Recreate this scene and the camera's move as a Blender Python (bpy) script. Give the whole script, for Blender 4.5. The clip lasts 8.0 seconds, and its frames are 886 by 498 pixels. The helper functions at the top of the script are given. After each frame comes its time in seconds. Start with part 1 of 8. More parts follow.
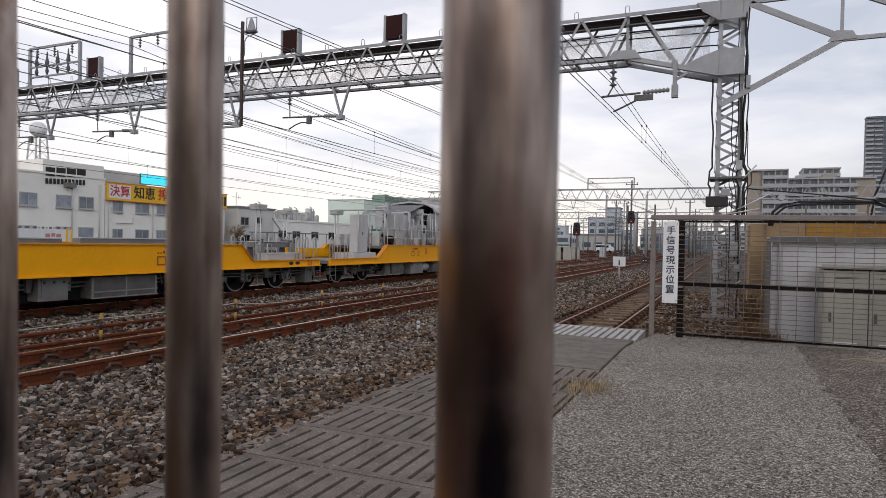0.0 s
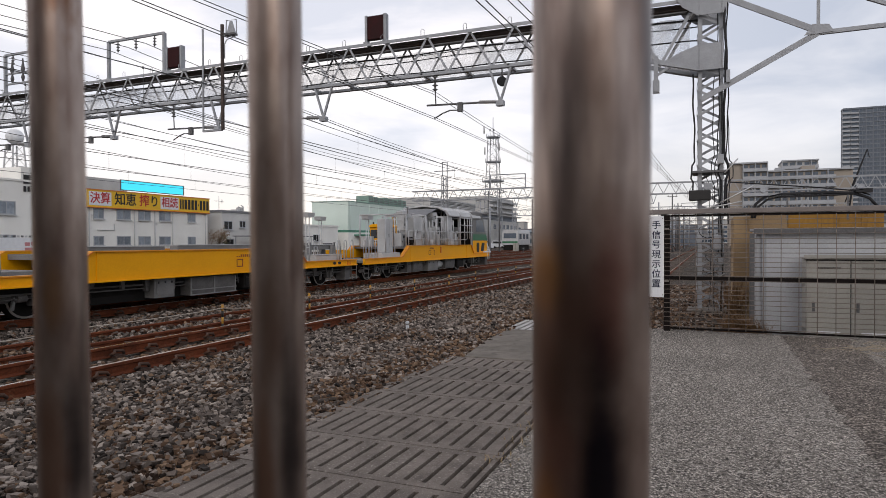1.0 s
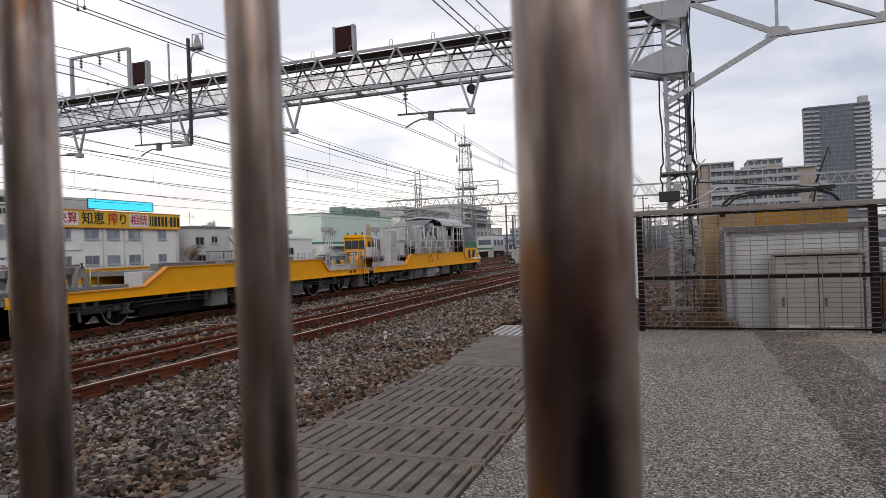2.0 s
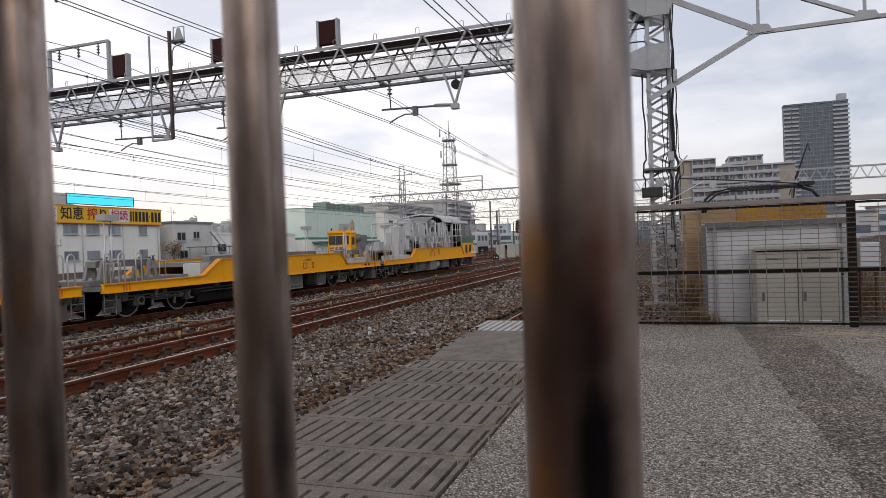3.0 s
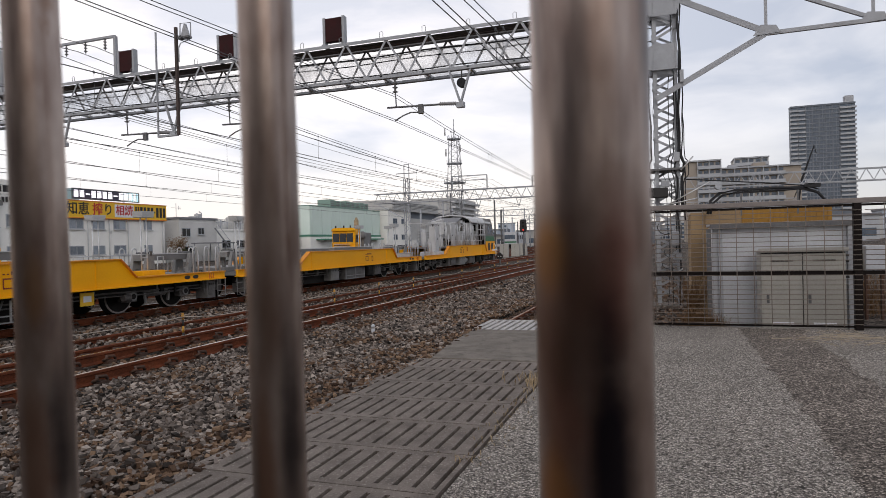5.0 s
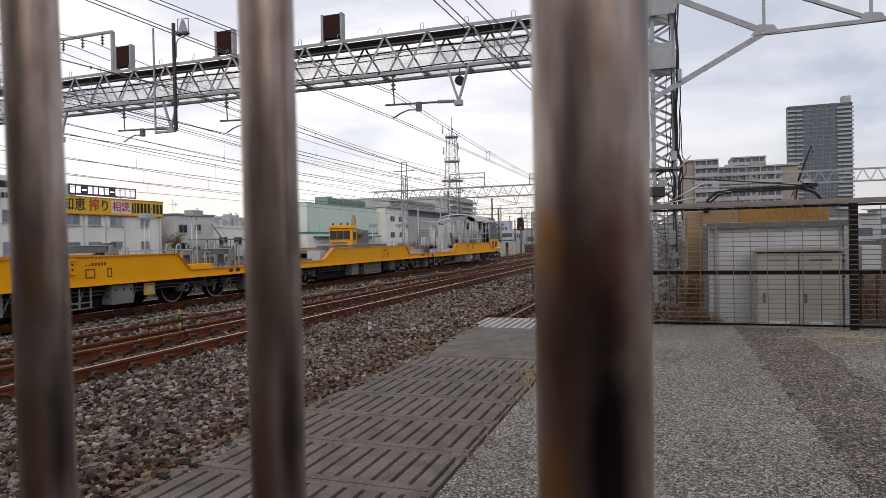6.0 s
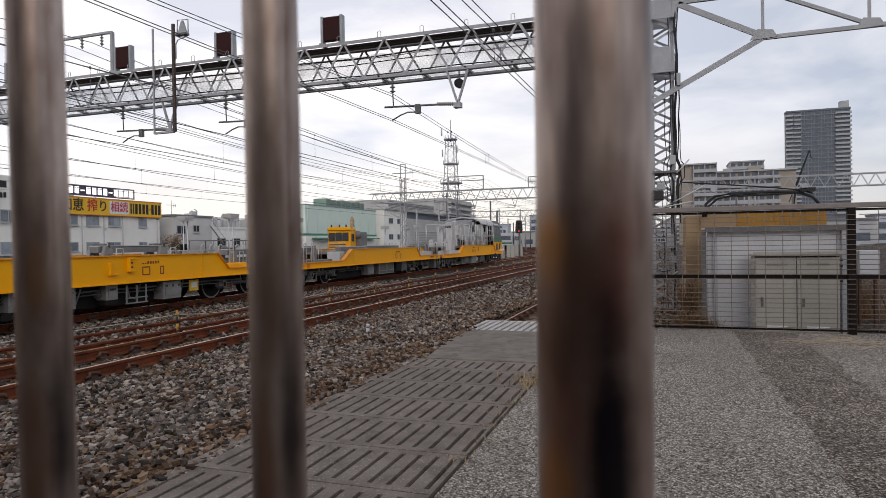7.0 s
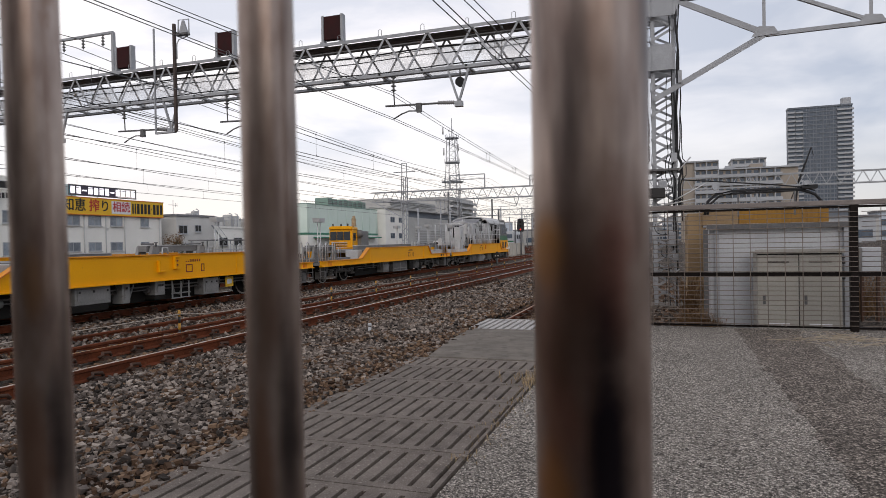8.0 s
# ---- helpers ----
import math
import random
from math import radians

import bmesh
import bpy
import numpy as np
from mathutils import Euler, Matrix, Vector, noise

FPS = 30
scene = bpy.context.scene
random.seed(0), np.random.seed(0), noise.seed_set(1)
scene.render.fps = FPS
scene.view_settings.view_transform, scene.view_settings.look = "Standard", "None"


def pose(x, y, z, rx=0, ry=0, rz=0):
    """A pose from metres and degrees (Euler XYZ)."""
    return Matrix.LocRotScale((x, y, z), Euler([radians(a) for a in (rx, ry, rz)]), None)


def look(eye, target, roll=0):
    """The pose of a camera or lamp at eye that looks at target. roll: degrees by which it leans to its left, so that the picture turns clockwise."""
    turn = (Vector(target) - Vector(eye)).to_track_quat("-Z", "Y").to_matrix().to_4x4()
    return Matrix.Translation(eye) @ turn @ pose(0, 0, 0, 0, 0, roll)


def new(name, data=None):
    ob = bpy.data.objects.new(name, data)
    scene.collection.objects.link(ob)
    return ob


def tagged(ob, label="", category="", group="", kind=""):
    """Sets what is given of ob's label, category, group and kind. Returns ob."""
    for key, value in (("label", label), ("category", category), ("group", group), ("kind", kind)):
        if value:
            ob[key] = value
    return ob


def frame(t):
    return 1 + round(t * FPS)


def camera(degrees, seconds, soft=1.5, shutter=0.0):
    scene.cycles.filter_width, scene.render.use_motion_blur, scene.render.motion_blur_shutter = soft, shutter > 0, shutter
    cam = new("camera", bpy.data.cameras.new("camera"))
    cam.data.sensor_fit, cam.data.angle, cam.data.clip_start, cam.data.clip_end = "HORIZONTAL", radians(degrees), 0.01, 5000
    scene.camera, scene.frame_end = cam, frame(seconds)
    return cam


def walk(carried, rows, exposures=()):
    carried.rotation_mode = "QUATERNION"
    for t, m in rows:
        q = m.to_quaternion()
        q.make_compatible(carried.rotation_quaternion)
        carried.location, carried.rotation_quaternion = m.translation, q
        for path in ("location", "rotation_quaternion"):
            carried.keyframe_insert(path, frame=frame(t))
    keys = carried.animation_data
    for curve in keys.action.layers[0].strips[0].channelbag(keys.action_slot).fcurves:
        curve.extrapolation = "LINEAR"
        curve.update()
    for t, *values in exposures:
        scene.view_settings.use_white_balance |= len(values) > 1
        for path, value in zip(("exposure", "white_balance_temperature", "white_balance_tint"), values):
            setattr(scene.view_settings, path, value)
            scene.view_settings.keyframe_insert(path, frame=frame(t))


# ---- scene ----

# camera: hand-held behind the bars, drifting a few centimetres
cam = camera(69.3, 8.0, soft=0.62)
cam.data.dof.use_dof = True
cam.data.dof.focus_distance = 22.0
cam.data.dof.aperture_fstop = 15.0
EYE = 1.5
walk(cam, [
    (0.0, pose(0.0413, 0.0189, EYE + 0.003, 89.385, -1.172, 23.898)),
    (0.5, pose(0.0255, 0.0108, EYE + 0.002, 89.078, -0.594, 22.902)),
    (1.0, pose(0.0085, 0.0016, EYE + 0.006, 89.346, 0.156, 22.562)),
    (1.5, pose(0.0074, 0.0001, EYE + 0.005, 90.097, 1.423, 21.467)),
    (3.0, pose(-0.0008, -0.002, EYE, 89.607, 2.049, 18.923)),
    (3.5, pose(-0.0009, -0.0009, EYE, 89.654, 2.265, 18.758)),
    (4.0, pose(0, 0, EYE, 89.388, 2.197, 18.944)),
    (4.5, pose(-0.0029, -0.0014, EYE, 89.579, 1.707, 19.317)),
    (6.0, pose(-0.0053, -0.0025, EYE - 0.004, 89.298, 1.147, 19.027)),
    (6.5, pose(-0.0058, -0.0035, EYE - 0.004, 89.576, 1.115, 18.988)),
    (7.0, pose(-0.0063, -0.0038, EYE - 0.004, 89.508, 0.831, 18.884)),
    (7.5, pose(-0.0060, -0.0033, EYE - 0.003, 89.362, 0.729, 18.790)),
    (8.0, pose(-0.0049, -0.0027, EYE - 0.002, 89.389, 1.070, 19.034)),
], exposures=((0.0, 0.27, 6800, 14), (8.0, 0.27, 6800, 14)))

# ---- light: an overcast late afternoon ----
SUN_EL, SUN_ROT = radians(30), radians(152)
world = bpy.data.worlds.new("world")
scene.world = world
world.use_nodes = True
wn, wl = world.node_tree.nodes, world.node_tree.links
wn.clear()
w_out = wn.new("ShaderNodeOutputWorld")
w_bg = wn.new("ShaderNodeBackground")
w_sky = wn.new("ShaderNodeTexSky")
w_sky.sky_type, w_sky.sun_disc = "NISHITA", False
w_sky.sun_elevation, w_sky.sun_rotation = SUN_EL, SUN_ROT
w_dim = wn.new("ShaderNodeVectorMath")
w_dim.operation = "SCALE"
w_dim.inputs["Scale"].default_value = 0.10
w_co = wn.new("ShaderNodeTexCoord")
w_sep = wn.new("ShaderNodeSeparateXYZ")
w_map = wn.new("ShaderNodeMapping")
w_map.inputs["Scale"].default_value = (1.6, 1.6, 5.5)
w_noise = wn.new("ShaderNodeTexNoise")
w_noise.inputs["Scale"].default_value = 1.7
w_noise.inputs["Detail"].default_value = 6
w_noise.inputs["Roughness"].default_value = 0.52
w_noise.inputs["Distortion"].default_value = 0.35
w_cloud = wn.new("ShaderNodeValToRGB")
w_cloud.color_ramp.elements[0].position, w_cloud.color_ramp.elements[0].color = 0.38, (0.64, 0.69, 0.78, 1)
w_cloud.color_ramp.elements[1].position, w_cloud.color_ramp.elements[1].color = 0.61, (1.0, 1.0, 1.02, 1)
w_hor = wn.new("ShaderNodeValToRGB")
w_hor.color_ramp.elements[0].position, w_hor.color_ramp.elements[0].color = 0.0, (1, 1, 1, 1)
w_hor.color_ramp.elements[1].position, w_hor.color_ramp.elements[1].color = 0.16, (0, 0, 0, 1)
w_warm = wn.new("ShaderNodeMixRGB")
w_warm.inputs["Color2"].default_value = (0.93, 0.885, 0.825, 1)
w_mix = wn.new("ShaderNodeMixRGB")
w_mix.inputs["Fac"].default_value = 0.88
w_bg.inputs["Strength"].default_value = 1.0
wl.new(w_co.outputs["Generated"], w_map.inputs["Vector"])
wl.new(w_map.outputs["Vector"], w_noise.inputs["Vector"])
wl.new(w_noise.outputs["Fac"], w_cloud.inputs["Fac"])
wl.new(w_co.outputs["Generated"], w_sep.inputs["Vector"])
wl.new(w_sep.outputs["Z"], w_hor.inputs["Fac"])
wl.new(w_hor.outputs["Color"], w_warm.inputs["Fac"])
wl.new(w_cloud.outputs["Color"], w_warm.inputs["Color1"])
wl.new(w_sky.outputs["Color"], w_dim.inputs["Vector"])
wl.new(w_dim.outputs["Vector"], w_mix.inputs["Color1"])
wl.new(w_warm.outputs["Color"], w_mix.inputs["Color2"])
# the cloud deck is thicker overhead
w_top = wn.new("ShaderNodeValToRGB")
w_top.color_ramp.elements[0].position, w_top.color_ramp.elements[0].color = 0.42, (1, 1, 1, 1)
w_top.color_ramp.elements[1].position, w_top.color_ramp.elements[1].color = 0.85, (0.60, 0.61, 0.63, 1)
w_deck = wn.new("ShaderNodeMixRGB")
w_deck.blend_type = "MULTIPLY"
w_deck.inputs["Fac"].default_value = 1
wl.new(w_sep.outputs["Z"], w_top.inputs["Fac"])
wl.new(w_mix.outputs["Color"], w_deck.inputs["Color1"])
wl.new(w_top.outputs["Color"], w_deck.inputs["Color2"])
# the cloud is thinner and brighter over the tracks, greyer over the town
w_side = wn.new("ShaderNodeValToRGB")
w_side.color_ramp.elements[0].position, w_side.color_ramp.elements[0].color = 0.30, (1.04, 1.03, 1.02, 1)
w_side.color_ramp.elements[1].position, w_side.color_ramp.elements[1].color = 0.66, (0.665, 0.715, 0.77, 1)
w_half = wn.new("ShaderNodeMath")
w_half.operation = "MULTIPLY_ADD"
w_half.inputs[1].default_value, w_half.inputs[2].default_value = 0.5, 0.5
w_far = wn.new("ShaderNodeMixRGB")
w_far.blend_type = "MULTIPLY"
w_far.inputs["Fac"].default_value = 1
wl.new(w_sep.outputs["X"], w_half.inputs[0])
wl.new(w_half.outputs["Value"], w_side.inputs["Fac"])
wl.new(w_deck.outputs["Color"], w_far.inputs["Color1"])
wl.new(w_side.outputs["Color"], w_far.inputs["Color2"])
wl.new(w_far.outputs["Color"], w_bg.inputs["Color"])
wl.new(w_bg.outputs["Background"], w_out.inputs["Surface"])

sun = new("sun", bpy.data.lights.new("sun", "SUN"))
sun.data.energy, sun.data.angle, sun.data.color = 0.6, radians(40), (1.0, 0.95, 0.88)
sun.matrix_world = look((0, 0, 60), (math.sin(SUN_ROT) * -60, math.cos(SUN_ROT) * -60, 60 - 60 * math.tan(SUN_EL)))


# ---- materials ----
def material(name, color, color2=None, rough=0.6, metal=0.0, scale=4.0, fine=60.0, var=0.5, bump=0.15, depth=0.01,
             rust=None, rust_at=0.6, rust_scale=6.0, stretch=(1, 1, 1), alpha=1.0, coord="Object", rough_var=0.15, piece=0.0, spec=0.5, streak=None, streak_at=0.55, streak_scale=(30, 30, 2.5)):
    """Two scales of variation in colour and roughness, fine relief, and stains with a shape of their own."""
    m = bpy.data.materials.new(name)
    m.use_nodes = True
    n, l = m.node_tree.nodes, m.node_tree.links
    b = n["Principled BSDF"]
    co = n.new("ShaderNodeTexCoord")
    mp = n.new("ShaderNodeMapping")
    mp.inputs["Scale"].default_value = stretch
    l.new(co.outputs[coord], mp.inputs["Vector"])
    info = n.new("ShaderNodeObjectInfo")
    shift = n.new("ShaderNodeVectorMath")
    shift.operation = "MULTIPLY_ADD"
    shift.inputs[1].default_value = (37, 53, 71)
    l.new(info.outputs["Random"], shift.inputs[0])
    l.new(mp.outputs["Vector"], shift.inputs[2])
    big = n.new("ShaderNodeTexNoise")
    big.inputs["Scale"].default_value, big.inputs["Detail"].default_value = scale, 5
    small = n.new("ShaderNodeTexNoise")
    small.inputs["Scale"].default_value, small.inputs["Detail"].default_value = fine, 3
    for t in (big, small):
        l.new(shift.outputs["Vector"], t.inputs["Vector"])
    mix = n.new("ShaderNodeMath")
    mix.operation = "MULTIPLY_ADD"
    mix.inputs[1].default_value = 0.45
    l.new(small.outputs["Fac"], mix.inputs[0])
    half = n.new("ShaderNodeMath")
    half.operation = "MULTIPLY"
    half.inputs[1].default_value = 0.55
    l.new(big.outputs["Fac"], half.inputs[0])
    l.new(half.outputs["Value"], mix.inputs[2])
    ramp = n.new("ShaderNodeValToRGB")
    c2 = color2 or tuple(c * (1 - 0.45 * var) for c in color)
    ramp.color_ramp.elements[0].position, ramp.color_ramp.elements[0].color = 0.36, (*c2, 1)
    ramp.color_ramp.elements[1].position, ramp.color_ramp.elements[1].color = 0.62, (*color, 1)
    l.new(mix.outputs["Value"], ramp.inputs["Fac"])
    col = ramp.outputs["Color"]
    if piece:
        hsv = n.new("ShaderNodeHueSaturation")
        rng = n.new("ShaderNodeMapRange")
        rng.inputs["To Min"].default_value, rng.inputs["To Max"].default_value = 1 - piece, 1 + piece
        l.new(info.outputs["Random"], rng.inputs["Value"])
        l.new(rng.outputs["Result"], hsv.inputs["Value"])
        l.new(col, hsv.inputs["Color"])
        col = hsv.outputs["Color"]
    if rust:
        spot = n.new("ShaderNodeTexNoise")
        spot.inputs["Scale"].default_value, spot.inputs["Detail"].default_value, spot.inputs["Roughness"].default_value = rust_scale, 7, 0.62
        l.new(shift.outputs["Vector"], spot.inputs["Vector"])
        cut = n.new("ShaderNodeValToRGB")
        cut.color_ramp.elements[0].position, cut.color_ramp.elements[1].position = rust_at - 0.03, rust_at + 0.06
        l.new(spot.outputs["Fac"], cut.inputs["Fac"])
        mr = n.new("ShaderNodeMixRGB")
        mr.inputs["Color2"].default_value = (*rust, 1)
        l.new(cut.outputs["Color"], mr.inputs["Fac"])
        l.new(col, mr.inputs["Color1"])
        col = mr.outputs["Color"]
    if streak:
        run = n.new("ShaderNodeMapping")
        run.inputs["Scale"].default_value = streak_scale
        l.new(co.outputs[coord], run.inputs["Vector"])
        off = n.new("ShaderNodeVectorMath")
        off.operation = "MULTIPLY_ADD"
        off.inputs[1].default_value = (19, 31, 43)
        l.new(info.outputs["Random"], off.inputs[0])
        l.new(run.outputs["Vector"], off.inputs[2])
        streak_noise = n.new("ShaderNodeTexNoise")
        streak_noise.inputs["Scale"].default_value, streak_noise.inputs["Detail"].default_value = 1.0, 4
        l.new(off.outputs["Vector"], streak_noise.inputs["Vector"])
        fall = n.new("ShaderNodeValToRGB")
        fall.color_ramp.elements[0].position, fall.color_ramp.elements[1].position = streak_at - 0.08, streak_at + 0.10
        l.new(streak_noise.outputs["Fac"], fall.inputs["Fac"])
        ms = n.new("ShaderNodeMixRGB")
        ms.inputs["Color2"].default_value = (*streak, 1)
        l.new(fall.outputs["Color"], ms.inputs["Fac"])
        l.new(col, ms.inputs["Color1"])
        col = ms.outputs["Color"]
    l.new(col, b.inputs["Base Color"])
    b.inputs["Specular IOR Level"].default_value = spec
    rr = n.new("ShaderNodeMapRange")
    rr.inputs["To Min"].default_value, rr.inputs["To Max"].default_value = max(0.02, rough - rough_var), min(1, rough + rough_var)
    l.new(big.outputs["Fac"], rr.inputs["Value"])
    l.new(rr.outputs["Result"], b.inputs["Roughness"])
    b.inputs["Metallic"].default_value = metal
    b.inputs["Alpha"].default_value = alpha
    if bump:
        bp = n.new("ShaderNodeBump")
        bp.inputs["Strength"].default_value, bp.inputs["Distance"].default_value = bump, depth
        l.new(mix.outputs["Value"], bp.inputs["Height"])
        l.new(bp.outputs["Normal"], b.inputs["Normal"])
    return m


def rust_and_reflection(m, spots):
    """Rust patches and painted dark reflections on one piece: each has a centre, a radius along x, y and z, a colour
    and a strength.
    """
    n, l = m.node_tree.nodes, m.node_tree.links
    b = n["Principled BSDF"]
    col = b.inputs["Base Color"].links[0].from_socket
    co = n.new("ShaderNodeTexCoord")
    wob = n.new("ShaderNodeTexNoise")
    wob.inputs["Scale"].default_value, wob.inputs["Detail"].default_value = 30, 5
    l.new(co.outputs["Object"], wob.inputs["Vector"])
    for at, radius, color, strength in spots:
        rel = n.new("ShaderNodeVectorMath")
        rel.operation = "SUBTRACT"
        rel.inputs[1].default_value = at
        l.new(co.outputs["Object"], rel.inputs[0])
        div = n.new("ShaderNodeVectorMath")
        div.operation = "DIVIDE"
        div.inputs[1].default_value = radius
        l.new(rel.outputs["Vector"], div.inputs[0])
        size = n.new("ShaderNodeVectorMath")
        size.operation = "LENGTH"
        l.new(div.outputs["Vector"], size.inputs[0])
        add = n.new("ShaderNodeMath")
        add.operation = "ADD"
        l.new(size.outputs["Value"], add.inputs[0])
        l.new(wob.outputs["Fac"], add.inputs[1])
        rg = n.new("ShaderNodeMapRange")
        rg.interpolation_type = "SMOOTHSTEP"
        rg.inputs["From Min"].default_value, rg.inputs["From Max"].default_value = 1.75, 0.75
        rg.inputs["To Min"].default_value, rg.inputs["To Max"].default_value = 0.0, strength
        l.new(add.outputs["Value"], rg.inputs["Value"])
        mx = n.new("ShaderNodeMixRGB")
        mx.inputs["Color2"].default_value = (*color, 1)
        l.new(rg.outputs["Result"], mx.inputs["Fac"])
        l.new(col, mx.inputs["Color1"])
        col = mx.outputs["Color"]
    l.new(col, b.inputs["Base Color"])
    return m


def gravel_material(name, colors, size, bump=0.9, depth=0.02, rough=0.9, patch=0.8):
    """Loose chips: one shade for each cell, dark gaps, broad dusty patches."""
    m = bpy.data.materials.new(name)
    m.use_nodes = True
    n, l = m.node_tree.nodes, m.node_tree.links
    b = n["Principled BSDF"]
    co = n.new("ShaderNodeTexCoord")
    vor = n.new("ShaderNodeTexVoronoi")
    vor.inputs["Scale"].default_value = 1 / size
    l.new(co.outputs["Object"], vor.inputs["Vector"])
    edge = n.new("ShaderNodeTexVoronoi")
    edge.feature = "DISTANCE_TO_EDGE"
    edge.inputs["Scale"].default_value = 1 / size
    l.new(co.outputs["Object"], edge.inputs["Vector"])
    sep = n.new("ShaderNodeSeparateColor")
    l.new(vor.outputs["Color"], sep.inputs["Color"])
    ramp = n.new("ShaderNodeValToRGB")
    ramp.color_ramp.elements[0].color, ramp.color_ramp.elements[1].color = (*colors[0], 1), (*colors[-1], 1)
    for i, c in enumerate(colors[1:-1]):
        e = ramp.color_ramp.elements.new((i + 1) / (len(colors) - 1))
        e.color = (*c, 1)
    l.new(sep.outputs["Red"], ramp.inputs["Fac"])
    broad = n.new("ShaderNodeTexNoise")
    broad.inputs["Scale"].default_value, broad.inputs["Detail"].default_value = patch, 6
    l.new(co.outputs["Object"], broad.inputs["Vector"])
    tone = n.new("ShaderNodeMapRange")
    tone.inputs["From Min"].default_value, tone.inputs["From Max"].default_value = 0.3, 0.7
    tone.inputs["To Min"].default_value, tone.inputs["To Max"].default_value = 0.78, 1.12
    l.new(broad.outputs["Fac"], tone.inputs["Value"])
    hsv = n.new("ShaderNodeHueSaturation")
    l.new(tone.outputs["Result"], hsv.inputs["Value"])
    l.new(ramp.outputs["Color"], hsv.inputs["Color"])
    gap = n.new("ShaderNodeValToRGB")
    gap.color_ramp.elements[0].position, gap.color_ramp.elements[0].color = 0.01, (0.12, 0.12, 0.12, 1)
    gap.color_ramp.elements[1].position, gap.color_ramp.elements[1].color = 0.12, (1, 1, 1, 1)
    l.new(edge.outputs["Distance"], gap.inputs["Fac"])
    mul = n.new("ShaderNodeMixRGB")
    mul.blend_type = "MULTIPLY"
    mul.inputs["Fac"].default_value = 1
    l.new(hsv.outputs["Color"], mul.inputs["Color1"])
    l.new(gap.outputs["Color"], mul.inputs["Color2"])
    l.new(mul.outputs["Color"], b.inputs["Base Color"])
    b.inputs["Roughness"].default_value = rough
    b.inputs["Specular IOR Level"].default_value = 0.15
    hgt = n.new("ShaderNodeMath")
    hgt.operation = "MULTIPLY_ADD"
    hgt.inputs[1].default_value = 0.6
    l.new(sep.outputs["Green"], hgt.inputs[0])
    l.new(edge.outputs["Distance"], hgt.inputs[2])
    bp = n.new("ShaderNodeBump")
    bp.inputs["Strength"].default_value, bp.inputs["Distance"].default_value = bump, depth
    l.new(hgt.outputs["Value"], bp.inputs["Height"])
    l.new(bp.outputs["Normal"], b.inputs["Normal"])
    return m


def stone_material(name, lo=0.42, hi=0.74, edge=0.20, share=0.75):
    """Crushed ballast: each stone has its own shade of grey or iron brown."""
    m = bpy.data.materials.new(name)
    m.use_nodes = True
    n, l = m.node_tree.nodes, m.node_tree.links
    b = n["Principled BSDF"]
    geo = n.new("ShaderNodeNewGeometry")
    co = n.new("ShaderNodeTexCoord")
    area = n.new("ShaderNodeTexNoise")
    area.inputs["Scale"].default_value, area.inputs["Detail"].default_value = 0.9, 4
    l.new(co.outputs["Object"], area.inputs["Vector"])
    grey = n.new("ShaderNodeValToRGB")
    brown = n.new("ShaderNodeValToRGB")
    for r, cs in ((grey, ((0.014, 0.0115, 0.010), (0.098, 0.080, 0.069), (0.215, 0.178, 0.155), (0.43, 0.365, 0.315))),
                  (brown, ((0.035, 0.021, 0.015), (0.105, 0.064, 0.042), (0.165, 0.102, 0.066), (0.28, 0.185, 0.12)))):
        r.color_ramp.elements[0].color, r.color_ramp.elements[1].color = (*cs[0], 1), (*cs[-1], 1)
        for i, c in enumerate(cs[1:-1]):
            r.color_ramp.elements.new((i + 1) / 3).color = (*c, 1)
        l.new(geo.outputs["Random Per Island"], r.inputs["Fac"])
    pick = n.new("ShaderNodeMapRange")
    pick.inputs["From Min"].default_value, pick.inputs["From Max"].default_value = lo, hi
    # rust dust from the track side gathers along the edge of the panels
    sx = n.new("ShaderNodeSeparateXYZ")
    l.new(co.outputs["Object"], sx.inputs["Vector"])
    band = n.new("ShaderNodeMapRange")
    band.inputs["From Min"].default_value, band.inputs["From Max"].default_value = -4.0, -3.3
    band.inputs["To Min"].default_value, band.inputs["To Max"].default_value = 0.0, edge
    l.new(sx.outputs["X"], band.inputs["Value"])
    more = n.new("ShaderNodeMath")
    more.operation = "ADD"
    l.new(area.outputs["Fac"], more.inputs[0])
    l.new(band.outputs["Result"], more.inputs[1])
    l.new(more.outputs["Value"], pick.inputs["Value"])
    mx = n.new("ShaderNodeMixRGB")
    white = n.new("ShaderNodeTexWhiteNoise")
    white.noise_dimensions = "1D"
    l.new(geo.outputs["Random Per Island"], white.inputs["W"])
    pick.inputs["To Max"].default_value = share
    few = n.new("ShaderNodeMath")
    few.operation = "LESS_THAN"
    l.new(white.outputs["Value"], few.inputs[0])
    l.new(pick.outputs["Result"], few.inputs[1])
    l.new(few.outputs["Value"], mx.inputs["Fac"])
    l.new(grey.outputs["Color"], mx.inputs["Color1"])
    l.new(brown.outputs["Color"], mx.inputs["Color2"])
    grain = n.new("ShaderNodeTexNoise")
    grain.inputs["Scale"].default_value, grain.inputs["Detail"].default_value = 70, 4
    l.new(co.outputs["Object"], grain.inputs["Vector"])
    tone = n.new("ShaderNodeMapRange")
    tone.inputs["To Min"].default_value, tone.inputs["To Max"].default_value = 0.65, 1.35
    l.new(grain.outputs["Fac"], tone.inputs["Value"])
    hsv = n.new("ShaderNodeHueSaturation")
    l.new(tone.outputs["Result"], hsv.inputs["Value"])
    l.new(mx.outputs["Color"], hsv.inputs["Color"])
    l.new(hsv.outputs["Color"], b.inputs["Base Color"])
    b.inputs["Roughness"].default_value = 0.88
    b.inputs["Specular IOR Level"].default_value = 0.15
